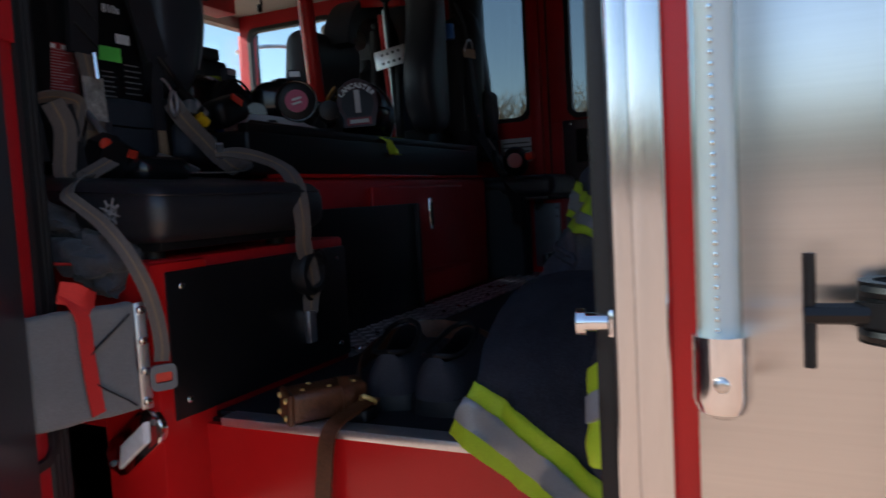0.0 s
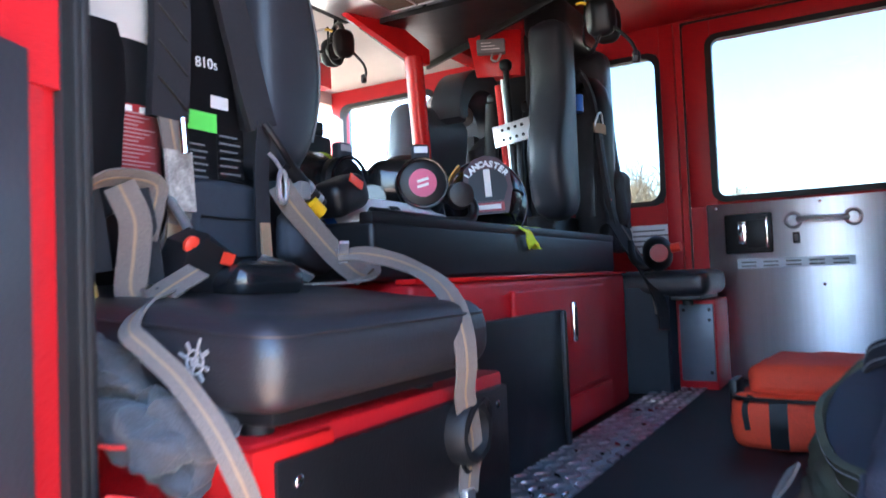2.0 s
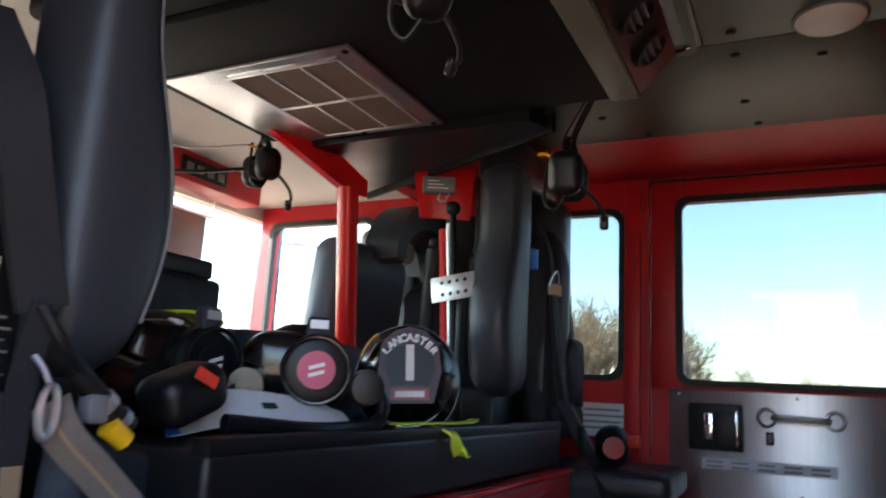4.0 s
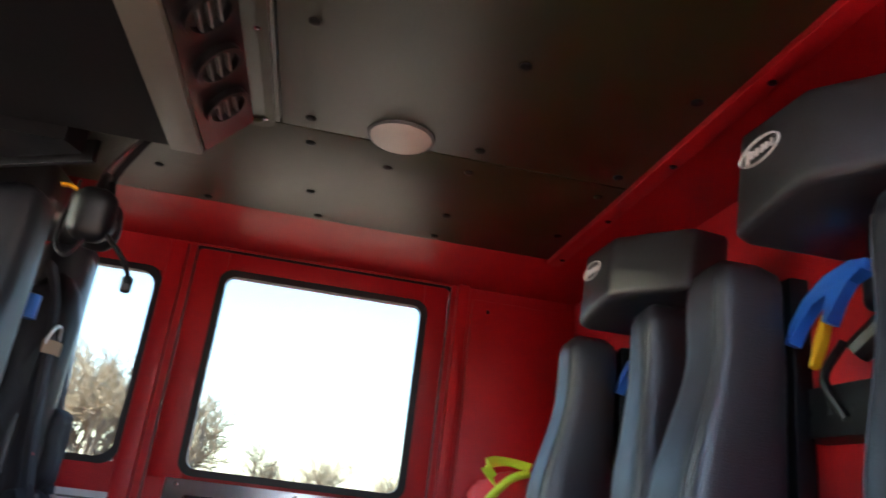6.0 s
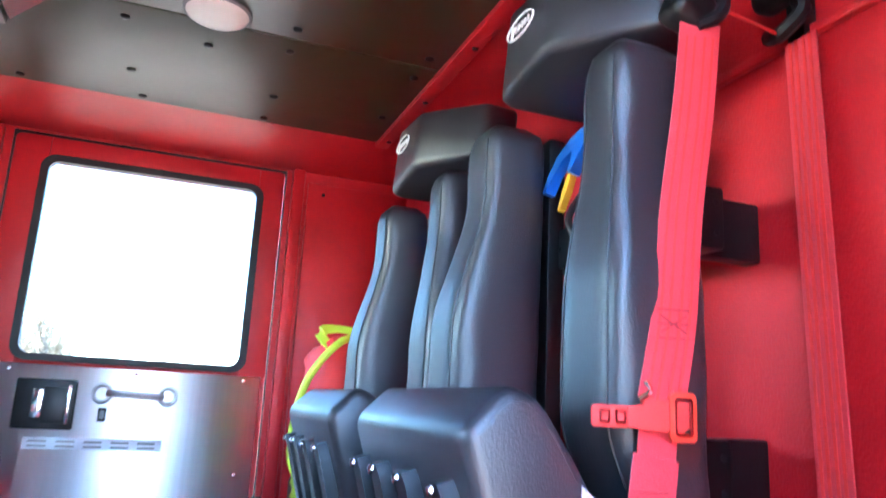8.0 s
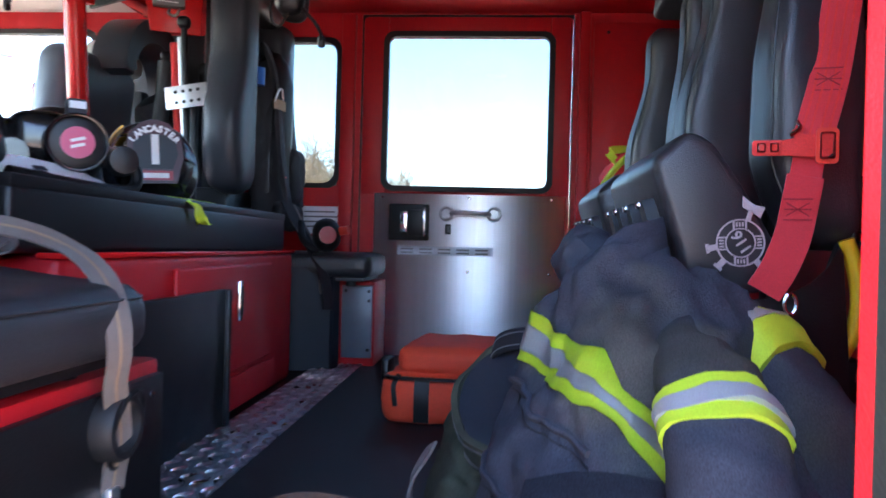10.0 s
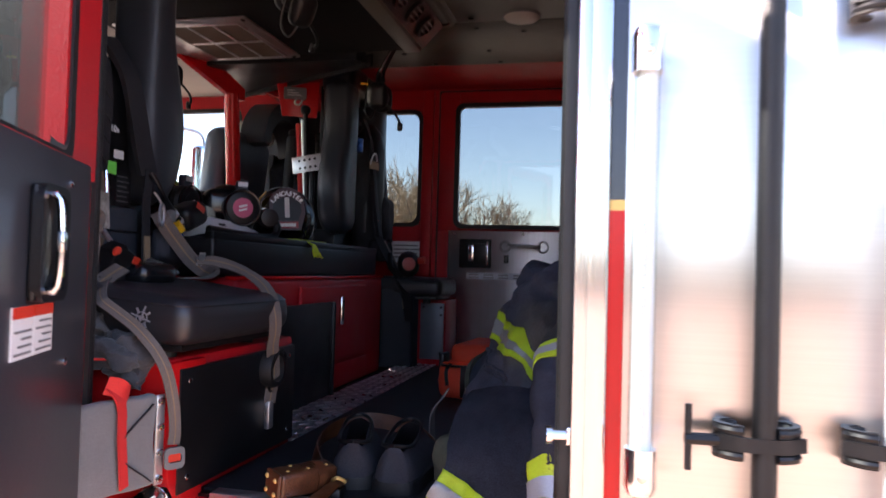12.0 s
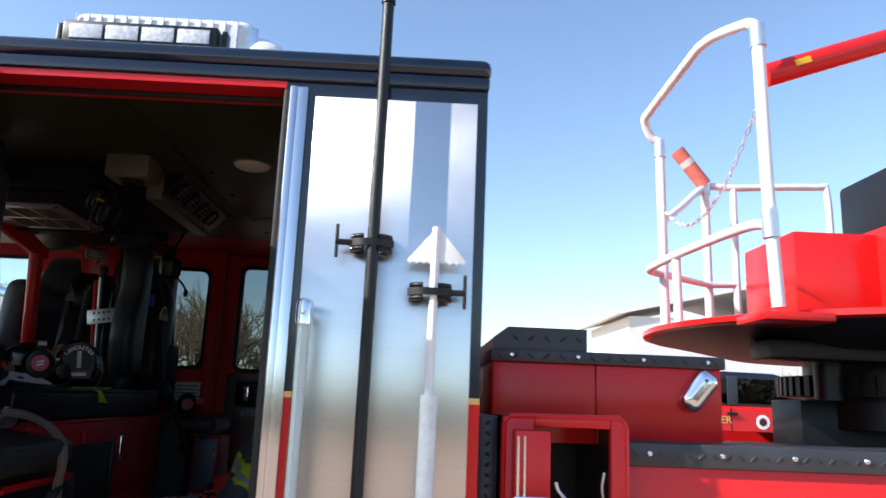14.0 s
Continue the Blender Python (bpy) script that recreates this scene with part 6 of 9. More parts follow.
# ---- rear facing seats with air packs ----
def tall_bolster(parent, xf, xb, y0, y1, z0, z1, out, waist=2.14):
    """Seat back bolster that faces +x: front xf, back xb; out is the side (-1, 1) to which it bulges."""
    bm = bmesh.new()
    rows, cols = 30, 22
    rings = []
    for i in range(rows + 1):
        t = i / rows
        z = z0 + (z1 - z0) * t
        bul = 0.5 + 0.5 * math.cos(min(math.pi, max(-math.pi, (z - 1.86) / (waist - 1.86) * math.pi)))
        ya, yb = y0, y1
        if out > 0:
            yb += 0.06 * bul - 0.02
        else:
            ya -= 0.06 * bul - 0.02
        e = 1.0
        if t > 0.92:
            e = max(0.0, 1 - ((t - 0.92) / 0.08) ** 2) ** 0.5
        elif t < 0.12:
            e = max(0.0, 1 - ((0.12 - t) / 0.12) ** 2) ** 0.5
        hy, hx = (yb - ya) / 2 * (0.4 + 0.6 * e), abs(xf - xb) / 2 * (0.4 + 0.6 * e)
        cx, cy = (xf + xb) / 2, (ya + yb) / 2
        r = []
        for k in range(cols):
            a = 2 * math.pi * k / cols
            ca, sa = math.cos(a), math.sin(a)
            r.append(bm.verts.new((cx + hx * math.copysign(abs(ca) ** 0.6, ca), cy + hy * math.copysign(abs(sa) ** 0.6, sa), z)))
        rings.append(r)
    for a, b in zip(rings, rings[1:]):
        for k in range(cols):
            bm.faces.new((a[k], a[(k + 1) % cols], b[(k + 1) % cols], b[k]))
    bm.faces.new(rings[0][::-1])
    bm.faces.new(rings[-1])
    seam = [rings[i][3].co.copy() + Vector((0.002, 0, 0)) for i in range(3, rows - 2, 2)]
    b = part("bolster", bm, "seat_fabric", parent, angle=80)
    part("piping", tube(seam, 0.0025, 6, 2), "grey_plastic", b)
    return b


def seat_back(t, yc, s, near, wide):
    """s: 1 when the cab's middle lies towards +y of the seat."""
    tall_bolster(t, -0.62, -0.76, yc + near, yc + wide, 1.66, 2.34, 1)
    tall_bolster(t, -0.62 - (0.13 if s > 0 else 0.0), -0.76 - (0.10 if s > 0 else 0.0), yc - wide, yc - near, 1.66, 2.34, -1)
    part("back_frame", box(-0.84, -0.80, yc - 0.1, yc + 0.1, 1.45, 2.36, 0.01), "black", t)
    part("headrest", pillow(0.16, 0.36, 0.13, 0.035, Matrix.Translation((-0.72, yc + 0.02 * s, 2.37)), puff=0.04), "vinyl", t)
    part("lower_frame", box(-0.82, -0.70, yc - 0.22, yc + 0.22, 1.45, 1.68, 0.01), "black", t)
    return t


seat_back(near_seat, 0.345, 1, 0.105, 0.225)
seat_back(far_seat, 2.11, -1, 0.14, 0.30)

# ---- air pack in the near seat ----
ap = thing("air_pack", (-0.68, 0.34, 1.48), "black breathing air pack with grey harness strapped in the seat", "air pack")
bt = part("air_cylinder", lathe([(0, 1.50), (0.05, 1.51), (0.075, 1.55), (0.075, 1.93), (0.06, 1.99), (0.03, 2.02), (0, 2.02)], 28, Matrix.Translation((-0.735, 0.235, 0))), "black", ap)
part("cylinder_label", lathe([(0.0765, 1.625), (0.0765, 1.735)], 28, Matrix.Translation((-0.735, 0.235, 0))), "red_label", bt, "red cylinder label with fine print")
for k in range(17):
    part("print_bar", box(-0.6585, -0.6575, 0.203, 0.262 - 0.009 * ((k * 7) % 4), 1.632 + 0.0056 * k, 1.6338 + 0.0056 * k), "label_print", bt)
for y in (0.212, 0.238):
    part("label_mark", box(-0.6586, -0.6576, y, y + 0.014, 1.724, 1.732), "white", bt)
part("cream_label", lathe([(0.0765, 1.825), (0.0765, 1.93)], 28, Matrix.Translation((-0.735, 0.235, 0))), "cream", bt, "cream cylinder label")
bf = part("back_frame", prism([(-0.05, 0), (0.075, 0), (0.065, 0.22), (0.045, 0.34), (0.03, 0.52), (-0.03, 0.52), (-0.05, 0.34)], 0.02, basis((-0.70, 0.385, 1.48), (0, 1, 0), (0, 0, 1)), bevel=0.005), "black", ap)
lettering("810s", 0.024, basis((-0.679, 0.378, 1.83), (0, 1, 0.06), (0, 0, 1)), "white", bf)
part("green_label", box(-0.680, -0.6785, 0.335, 0.395, 1.722, 1.752), "green_label", bf, "bright green label")
part("white_label", box(-0.680, -0.6785, 0.385, 0.42, 1.762, 1.782), "white", bf)
part("print_panel", box(-0.680, -0.6785, 0.335, 0.385, 1.64, 1.715), "black_panel", bf)
part("print_panel", box(-0.680, -0.6785, 0.395, 0.45, 1.65, 1.735), "black_panel", bf)
for k in range(6):
    part("print_bar", box(-0.6785, -0.678, 0.34, 0.375 - 0.005 * (k % 2), 1.648 + 0.010 * k, 1.651 + 0.010 * k), "grey_plastic", bf)
    part("print_bar", box(-0.6785, -0.678, 0.40, 0.443 - 0.006 * (k % 2), 1.658 + 0.012 * k, 1.661 + 0.012 * k), "grey_plastic", bf)
part("white_label", box(-0.680, -0.6785, 0.34, 0.385, 1.622, 1.636), "white", bf)
part("frame_wing", prism([(0.150, 1.56), (0.186, 1.58), (0.196, 1.64), (0.206, 1.75), (0.206, 1.80), (0.195, 1.835), (0.150, 1.835)], 0.014, Matrix(((0, 0, 1, -0.656), (1, 0, 0, 0), (0, 1, 0, 0), (0, 0, 0, 1))), bevel=0.003), "black", ap, "black frame wing beside the cylinder")
part("valve_guard", tube([(-0.70, 0.19, 1.66), (-0.68, 0.185, 1.75), (-0.69, 0.19, 1.85), (-0.72, 0.2, 1.95)], 0.012, 10, 5), "black", ap)
part("back_pad", rumple(pillow(0.035, 0.13, 0.17, 0.014, Matrix.Translation((-0.665, 0.385, 1.555)), puff=0.05), 0.003, 30), "nylon", ap, "slate padded back panel")
for dz in (0.03, -0.03):
    part("pad_seam", tube([(-0.647, 0.33, 1.555 + dz), (-0.645, 0.385, 1.553 + dz), (-0.647, 0.44, 1.555 + dz)], 0.0022, 6), "black", ap)
part("waist_pad", rumple(pillow(0.05, 0.20, 0.085, 0.02, Matrix.Translation((-0.63, 0.55, 1.545)) @ pose(0, 0, 0, -8, 0, 20), puff=0.05), 0.004, 25), "nylon", ap, "slate padded hip belt")
part("shoulder_pad", ribbon([(-0.70, 0.285, 2.05), (-0.645, 0.275, 1.96), (-0.63, 0.27, 1.88), (-0.628, 0.266, 1.80), (-0.632, 0.263, 1.715)], 0.062, 0.014, side=(0, 1, 0)), "web_dark", ap, "dark padded shoulder strap")
part("shoulder_pad", ribbon([(-0.70, 0.372, 2.05), (-0.645, 0.382, 1.96), (-0.63, 0.398, 1.87), (-0.626, 0.415, 1.80), (-0.622, 0.436, 1.728)], 0.05, 0.014, side=(0.2, 1, 0)), "web_dark", ap, "dark padded shoulder strap")

for y0_, z0_ in ((0.268, 1.90), (0.267, 1.85), (0.266, 1.80), (0.264, 1.75)):
    part("quilt_seam", tube([(-0.6205, y0_ - 0.024, z0_ + 0.02), (-0.6195, y0_, z0_), (-0.6205, y0_ + 0.024, z0_ - 0.02)], 0.0016, 5), "black", ap)


def webbing(pts, width, parent, side=None, mat="webbing", stripe=True, name="strap"):
    s = part(name, ribbon(pts, width, 0.003, side=side), mat, parent)
    if stripe:
        part("stripe", ribbon(pts, width * 0.1, 0.0042, side=side), "web_tan", s)
    return s


webbing([(-0.628, 0.262, 1.72), (-0.62, 0.268, 1.646), (-0.615, 0.266, 1.58), (-0.62, 0.25, 1.53), (-0.625, 0.237, 1.50)], 0.038, ap, (0, 1, 0))
part("label_sleeve", ribbon([(-0.618, 0.268, 1.67), (-0.612, 0.268, 1.585)], 0.044, 0.006, side=(0, 1, 0), smooth=0), "sleeve_mottle", ap, "mottled pale sleeve")
part("tan_tab", ribbon([(-0.612, 0.257, 1.565), (-0.608, 0.248, 1.52)], 0.03, 0.005, side=(0, 1, 0), smooth=0), "web_tan", ap)
webbing([(-0.615, 0.435, 1.735), (-0.61, 0.42, 1.66), (-0.605, 0.415, 1.58), (-0.605, 0.417, 1.51)], 0.030, ap, (0, 1, 0), mat="web_dark", stripe=False)
part("tan_tab", ribbon([(-0.603, 0.416, 1.575), (-0.60, 0.417, 1.515)], 0.02, 0.005, side=(0, 1, 0), smooth=0), "web_tan", ap)
part("chrome_tube", tube([(-0.612, 0.272, 1.715), (-0.608, 0.272, 1.665)], 0.006, 10), "chrome", ap)
cb_ = part("carabiner", tube([Vector((-0.565, 0.418 + 0.009 * math.sin(a), 1.628 + 0.025 * math.cos(a))) for a in [2 * math.pi * j / 20 for j in range(21)]], 0.0038, 8), "alu", ap, "silver carabiner clip")
part("gate_hook", tube([(-0.566, 0.418, 1.652), (-0.572, 0.412, 1.668), (-0.580, 0.406, 1.680)], 0.003, 8, 4), "alu", cb_)
hs = part("air_hose", tube([(-0.60, 0.42, 1.73), (-0.588, 0.436, 1.70), (-0.588, 0.46, 1.675), (-0.59, 0.485, 1.652)], 0.006, 10, 5), "black", ap)
part("quick_coupler", tube([(-0.597, 0.465, 1.668), (-0.592, 0.50, 1.636), (-0.59, 0.535, 1.61)], 0.013, 12), "black", hs)
part("coupler_ring", tube([(-0.593, 0.497, 1.639), (-0.5925, 0.507, 1.631)], 0.0155, 12), "alu", hs)
part("coupler_ring", tube([(-0.5915, 0.52, 1.621), (-0.591, 0.528, 1.615)], 0.015, 12), "alu", hs)
part("yellow_collar", tube([(-0.585, 0.505, 1.612), (-0.583, 0.527, 1.596)], 0.0125, 12), "yellow_plastic", hs)
part("coupler_block", box(-0.60, -0.578, 0.475, 0.50, 1.615, 1.645, 0.004), "grey_plastic", hs)
# alarm control module on the seat
ps = part("alarm_module", prism([(0, 0.03), (0.015, 0.085), (0.045, 0.10), (0.09, 0.075), (0.15, 0.045), (0.185, 0.022), (0.18, 0.0), (0.05, -0.01)], 0.045, basis((-0.585, 0.185, 1.462), (0, 1, 0), (0.3, 0, 1)), bevel=0.008), "black", ap, "black alarm control module")
part("red_button", lathe([(0.0115, 0), (0.0115, 0.005), (0.008, 0.008), (0, 0.009)], 16, basis((-0.527, 0.207, 1.533), (0, 1, 0), (0.3, 0, 1))), "orange_red", ps)
part("orange_square", box(-0.009, 0.009, -0.008, 0.008, 0, 0.004, 0, 2, basis((-0.515, 0.255, 1.515), (0, 1, -0.2), (0.3, 0, 1))), "orange_red", ps)
part("gauge_dome", pillow(0.09, 0.125, 0.05, 0.022, Matrix.Translation((-0.53, 0.315, 1.485)), puff=0.1), "helmet", ps)
part("gauge_rim", tube([Vector((-0.53 + 0.042 * math.cos(a), 0.315 + 0.058 * math.sin(a), 1.498)) for a in [2 * math.pi * k / 24 for k in range(25)]], 0.003, 6), "alu", ps)
part("metal_hose", tube([(-0.61, 0.245, 1.60), (-0.585, 0.242, 1.575), (-0.565, 0.238, 1.555)], 0.006, 10, 4), "alu", ps)
# loose straps
FACE = (0.77, 0.64, 0)
webbing([(-0.592, 0.440, 1.636), (-0.575, 0.440, 1.612), (-0.57, 0.456, 1.592), (-0.565, 0.485, 1.565), (-0.55, 0.52, 1.525), (-0.52, 0.535, 1.495), (-0.49, 0.52, 1.486)], 0.038, ap, (0.6, 0.5, 0.62))
webbing([(-0.55, 0.60, 1.52), (-0.50, 0.56, 1.497), (-0.47, 0.50, 1.484), (-0.45, 0.42, 1.478), (-0.47, 0.36, 1.478)], 0.02, ap, (1, 0.3, 0), stripe=False)
webbing([(-0.475, 0.43, 1.518), (-0.45, 0.458, 1.519), (-0.42, 0.486, 1.511), (-0.38, 0.502, 1.493), (-0.33, 0.476, 1.472), (-0.29, 0.446, 1.444), (-0.26, 0.416, 1.402), (-0.257, 0.416, 1.362), (-0.268, 0.428, 1.325), (-0.278, 0.455, 1.285), (-0.284, 0.472, 1.245), (-0.288, 0.468, 1.21), (-0.290, 0.466, 1.185)], 0.034, ap, (0.45, 1, 0.25))
part("belt_tongue", box(-0.298, -0.284, 0.454, 0.478, 1.125, 1.19, 0.003), "alu", ap, "steel belt tongue")
part("strap_keeper", tube([Vector((-0.276 + 0.012 * math.cos(a), 0.472 + 0.034 * math.sin(a), 1.262 + 0.05 * math.cos(a))) for a in [2 * math.pi * j / 18 for j in range(19)]], 0.0035, 6), "black", ap)
part("chrome_slide", ribbon([(-0.55, 0.35, 1.517), (-0.54, 0.388, 1.506), (-0.53, 0.436, 1.486)], 0.014, 0.005, side=(0.8, 0, 0.5)), "alu", ap)
part("chrome_slide", ribbon([(-0.472, 0.432, 1.523), (-0.462, 0.441, 1.523)], 0.048, 0.005, side=(1, 0.3, 0.3), smooth=0), "alu", ap)
webbing([(-0.548, 0.125, 1.602), (-0.53, 0.131, 1.56), (-0.53, 0.129, 1.52), (-0.525, 0.121, 1.477), (-0.515, 0.137, 1.467), (-0.51, 0.166, 1.482), (-0.505, 0.20, 1.50)], 0.036, ap, FACE)
webbing([(-0.575, 0.09, 1.592), (-0.56, 0.115, 1.61), (-0.552, 0.15, 1.613), (-0.55, 0.178, 1.605), (-0.556, 0.178, 1.575), (-0.562, 0.172, 1.54)], 0.026, ap, (0.7, 0.3, 0.6))
webbing([(-0.585, 0.072, 1.60), (-0.580, 0.070, 1.56), (-0.572, 0.080, 1.51), (-0.565, 0.088, 1.466)], 0.024, ap, FACE)
webbing([(-0.60, 0.105, 1.605), (-0.595, 0.11, 1.56), (-0.59, 0.115, 1.50)], 0.05, ap, FACE, mat="web_dark", stripe=False)
webbing([(-0.56, 0.15, 1.60), (-0.565, 0.165, 1.55), (-0.56, 0.17, 1.485)], 0.04, ap, FACE, mat="web_dark", stripe=False)
webbing([(-0.58, 0.085, 1.57), (-0.575, 0.085, 1.52), (-0.565, 0.09, 1.47)], 0.03, ap, FACE, mat="yellow_web", stripe=False)
webbing([(-0.51, 0.16, 1.472), (-0.475, 0.10, 1.462), (-0.436, 0.052, 1.440), (-0.402, 0.048, 1.420), (-0.365, 0.047, 1.398), (-0.335, 0.046, 1.374), (-0.310, 0.046, 1.348), (-0.295, 0.050, 1.320), (-0.292, 0.064, 1.285), (-0.289, 0.074, 1.24), (-0.289, 0.079, 1.20), (-0.290, 0.077, 1.176)], 0.0225, ap, (0.4, 0.7, 0.5))
bk_ = part("belt_buckle", ring(rounded(0.038, 0.04, 0.009), rounded(0.026, 0.016, 0.005), 0.006, basis((-0.288, 0.076, 1.152), (0.5, 0.85, 0), (0, 0, 1))), "grey_plastic", ap, "grey metal belt buckle")
part("red_tongue", box(-0.012, 0.012, -0.012, 0.004, 0.001, 0.004, 0, 2, basis((-0.288, 0.076, 1.158), (0.5, 0.85, 0), (0, 0, 1))), "orange_red", bk_)
for p in ((-0.545, 0.13, 1.47), (-0.50, 0.115, 1.445), (-0.53, 0.165, 1.47)):
    part("strap_buckle", box(p[0] - 0.004, p[0] + 0.012, p[1] - 0.016, p[1] + 0.016, p[2] - 0.012, p[2] + 0.012, 0.004), "black", ap)
em = thing("cushion_emblem", (-0.3, 0.05, 1.42), "white stitched axe emblem on the seat cushion", "emblem")
fe = basis((-0.360, 0.0665, 1.408), (1, 0, 0), (0, 0, 1)) @ Matrix.Scale(0.66, 4)
part("stitch_ring", ring(circle(0.019, 18), circle(0.0155, 18), 0.0015, fe), "webbing_pale", em)
for k in range(4):
    part("stitch_bar", box(-0.0032, 0.0032, 0.019, 0.032, 0, 0.0015, 0, 2, fe @ pose(0, 0, 0, 0, 0, 90 * k + 30)), "webbing_pale", em)
for k in range(2):
    part("stitch_shaft", box(-0.0022, 0.0022, -0.03, 0.036, 0, 0.0016, 0, 2, fe @ pose(0, 0, 0, 0, 0, 90 * k - 20)), "webbing_pale", em)
for k in range(3):
    part("centre_mark", box(-0.0085 + 0.0065 * k, -0.0045 + 0.0065 * k, -0.007, 0.007, 0.0005, 0.0018, 0, 2, fe), "webbing_pale", em)

nb_ = thing("cloth_hood", (-0.47, 0.06, 1.33), "slate grey cloth hood bundled beside the cushion", "cloth hood")
part("hood", rumple(pillow(0.24, 0.05, 0.075, 0.022, Matrix.Translation((-0.455, 0.062, 1.366)) @ pose(0, 0, 0, 0, 26, 8), cuts=22, puff=0.03), 0.026, 24, 2.0), "hood_grey", nb_)
part("fold", rumple(pillow(0.13, 0.05, 0.05, 0.022, Matrix.Translation((-0.42, 0.045, 1.342)) @ pose(0, 0, 0, 0, 12, -6), cuts=12, puff=0.1), 0.016, 22, 5.0), "hood_grey", nb_)
part("red_cord", tube([(-0.50, 0.012, 1.372), (-0.47, 0.008, 1.352), (-0.43, 0.012, 1.335), (-0.37, 0.04, 1.333)], 0.0025, 6, 5), "red_strap", nb_)
part("white_tag", box(-0.525, -0.50, 0.006, 0.018, 1.362, 1.386, 0.004), "white", nb_)

# ---- pouch on the post ----
po = thing("canvas_pouch", (-0.35, 0.0, 1.1), "grey canvas pouch riveted to the red post", "pouch")
mp_ = basis((-0.318, 0.066, 1.105), (-0.30, -0.954, 0), (0, 0, 1)) @ Matrix.Diagonal((1, 1, -1, 1))
part("flap", rumple(pillow(0.155, 0.165, 0.022, 0.008, mp_ @ pose(0.085, 0.083, 0.0)), 0.004, 22, 1.0), "grey_cloth", po)
part("seam", ribbon([mp_ @ Vector(p) for p in ((0.02, 0.01, 0.013), (0.09, 0.08, 0.016), (0.02, 0.15, 0.013))], 0.004, 0.002), "web_dark", po)
sp = part("rivet_strip", box(-0.006, 0.012, 0.0, 0.165, 0.008, 0.013, 0.002, 2, mp_), "alu", po, "aluminium rivet strip")
for k in range(4):
    bm = bmesh.new()
    stud(bm, mp_ @ Vector((0.003, 0.012 + k * 0.047, 0.013)), mp_.to_3x3() @ Vector((0, 0, 1)), 0.0075, 0.006, 12)
    part("rivet", bm, "chrome", sp)
webbing([mp_ @ Vector(p) for p in ((0.108, 0.192, 0.004), (0.096, 0.172, 0.017), (0.088, 0.15, 0.018), (0.086, 0.10, 0.018), (0.082, 0.05, 0.018), (0.077, 0.012, 0.016))], 0.022, po, mp_.to_3x3() @ Vector((1, 0.1, 0.35)), mat="red_strap", stripe=False, name="red_pull_strap")
webbing([mp_ @ Vector(p) for p in ((0.115, 0.195, 0.010), (0.098, 0.190, 0.016), (0.082, 0.178, 0.014), (0.066, 0.172, 0.004))], 0.034, po, mp_.to_3x3() @ Vector((0.25, 1, 0.2)), mat="red_strap", stripe=False, name="red_pull_strap")
sl_ = thing("step_light", (-0.36, 0.05, 1.03), "chrome oval step light on the red post", "step light")
ms = basis((-0.352, 0.076, 1.045), (1, 0, 0), (0, 0, 1)) @ pose(0, 0, 0, 0, 0, 38)
part("bezel", prism(rounded(0.145, 0.06, 0.027), 0.012, ms, bevel=0.005), "chrome", sl_)
part("lens", prism([(-0.046, -0.014), (0.030, -0.014), (0.050, 0.013), (-0.016, 0.013)], 0.012, ms @ pose(0, -0.004, 0.010), bevel=0.003), "clear_lens", sl_)
for x in (-0.062, 0.062):
    bm = bmesh.new()
    stud(bm, ms @ Vector((x, 0, 0.012)), (0, -1, 0), 0.005, 0.003)
    part("screw", bm, "grey_plastic", sl_)

# ---- air pack and mask in the far seat ----
fa = thing("air_pack", (-0.62, 2.2, 1.5), "black air pack with brown strap hanging in the far seat", "air pack")
part("air_cylinder", lathe([(0, 1.62), (0.05, 1.63), (0.075, 1.68), (0.078, 2.08), (0.06, 2.16), (0.03, 2.20), (0, 2.2)], 24, Matrix.Translation((-0.66, 2.21, 0))), "black", fa)
part("back_frame", prism([(-0.10, 0), (0.12, 0), (0.13, 0.25), (0.06, 0.42), (-0.05, 0.42), (-0.09, 0.25)], 0.03, basis((-0.655, 2.20, 1.68), (0, 1, 0), (0, 0, 1)), bevel=0.01), "black_panel", fa)
for dy in (-0.06, 0.07):
    part("shoulder_pad", ribbon([(-0.675, 2.2 + dy * 0.8, 2.22), (-0.632, 2.2 + dy, 2.12), (-0.612, 2.2 + dy * 1.1, 1.98), (-0.590, 2.2 + dy * 1.25, 1.80), (-0.565, 2.2 + dy * 1.2, 1.64)], 0.052, 0.016, side=(0, 1, 0)), "web_dark", fa)
    part("pad_binding", ribbon([(-0.624, 2.2 + dy, 2.12), (-0.6035, 2.2 + dy * 1.1, 1.98), (-0.5815, 2.2 + dy * 1.25, 1.80), (-0.5565, 2.2 + dy * 1.2, 1.64)], 0.012, 0.003, side=(0, 1, 0)), "nylon", fa)
part("brown_strap", ribbon([(-0.612, 2.08, 1.995), (-0.598, 2.15, 1.998), (-0.600, 2.23, 1.992), (-0.615, 2.31, 1.98)], 0.035, 0.004, side=(0, 0, 1)), "web_tan", fa)
part("silver_loop", tube([(-0.612, 2.085, 2.0), (-0.60, 2.10, 2.045), (-0.602, 2.145, 2.05), (-0.606, 2.17, 2.0)], 0.004, 8, 5), "alu", fa)
part("waist_strap", ribbon([(-0.57, 2.1, 1.66), (-0.52, 2.12, 1.56), (-0.46, 2.10, 1.47), (-0.40, 2.04, 1.37), (-0.385, 2.02, 1.28)], 0.05, 0.006, side=(0.5, 1, 0)), "web_dark", fa)
part("waist_pad", rumple(pillow(0.06, 0.24, 0.10, 0.025, Matrix.Translation((-0.585, 2.2, 1.60)), puff=0.05), 0.006, 20), "web_dark", fa)
part("blue_cap", lathe([(0.02, 0), (0.02, 0.06), (0, 0.065)], 14, Matrix.Translation((-0.655, 2.045, 2.05))), "blue_plastic", fa)
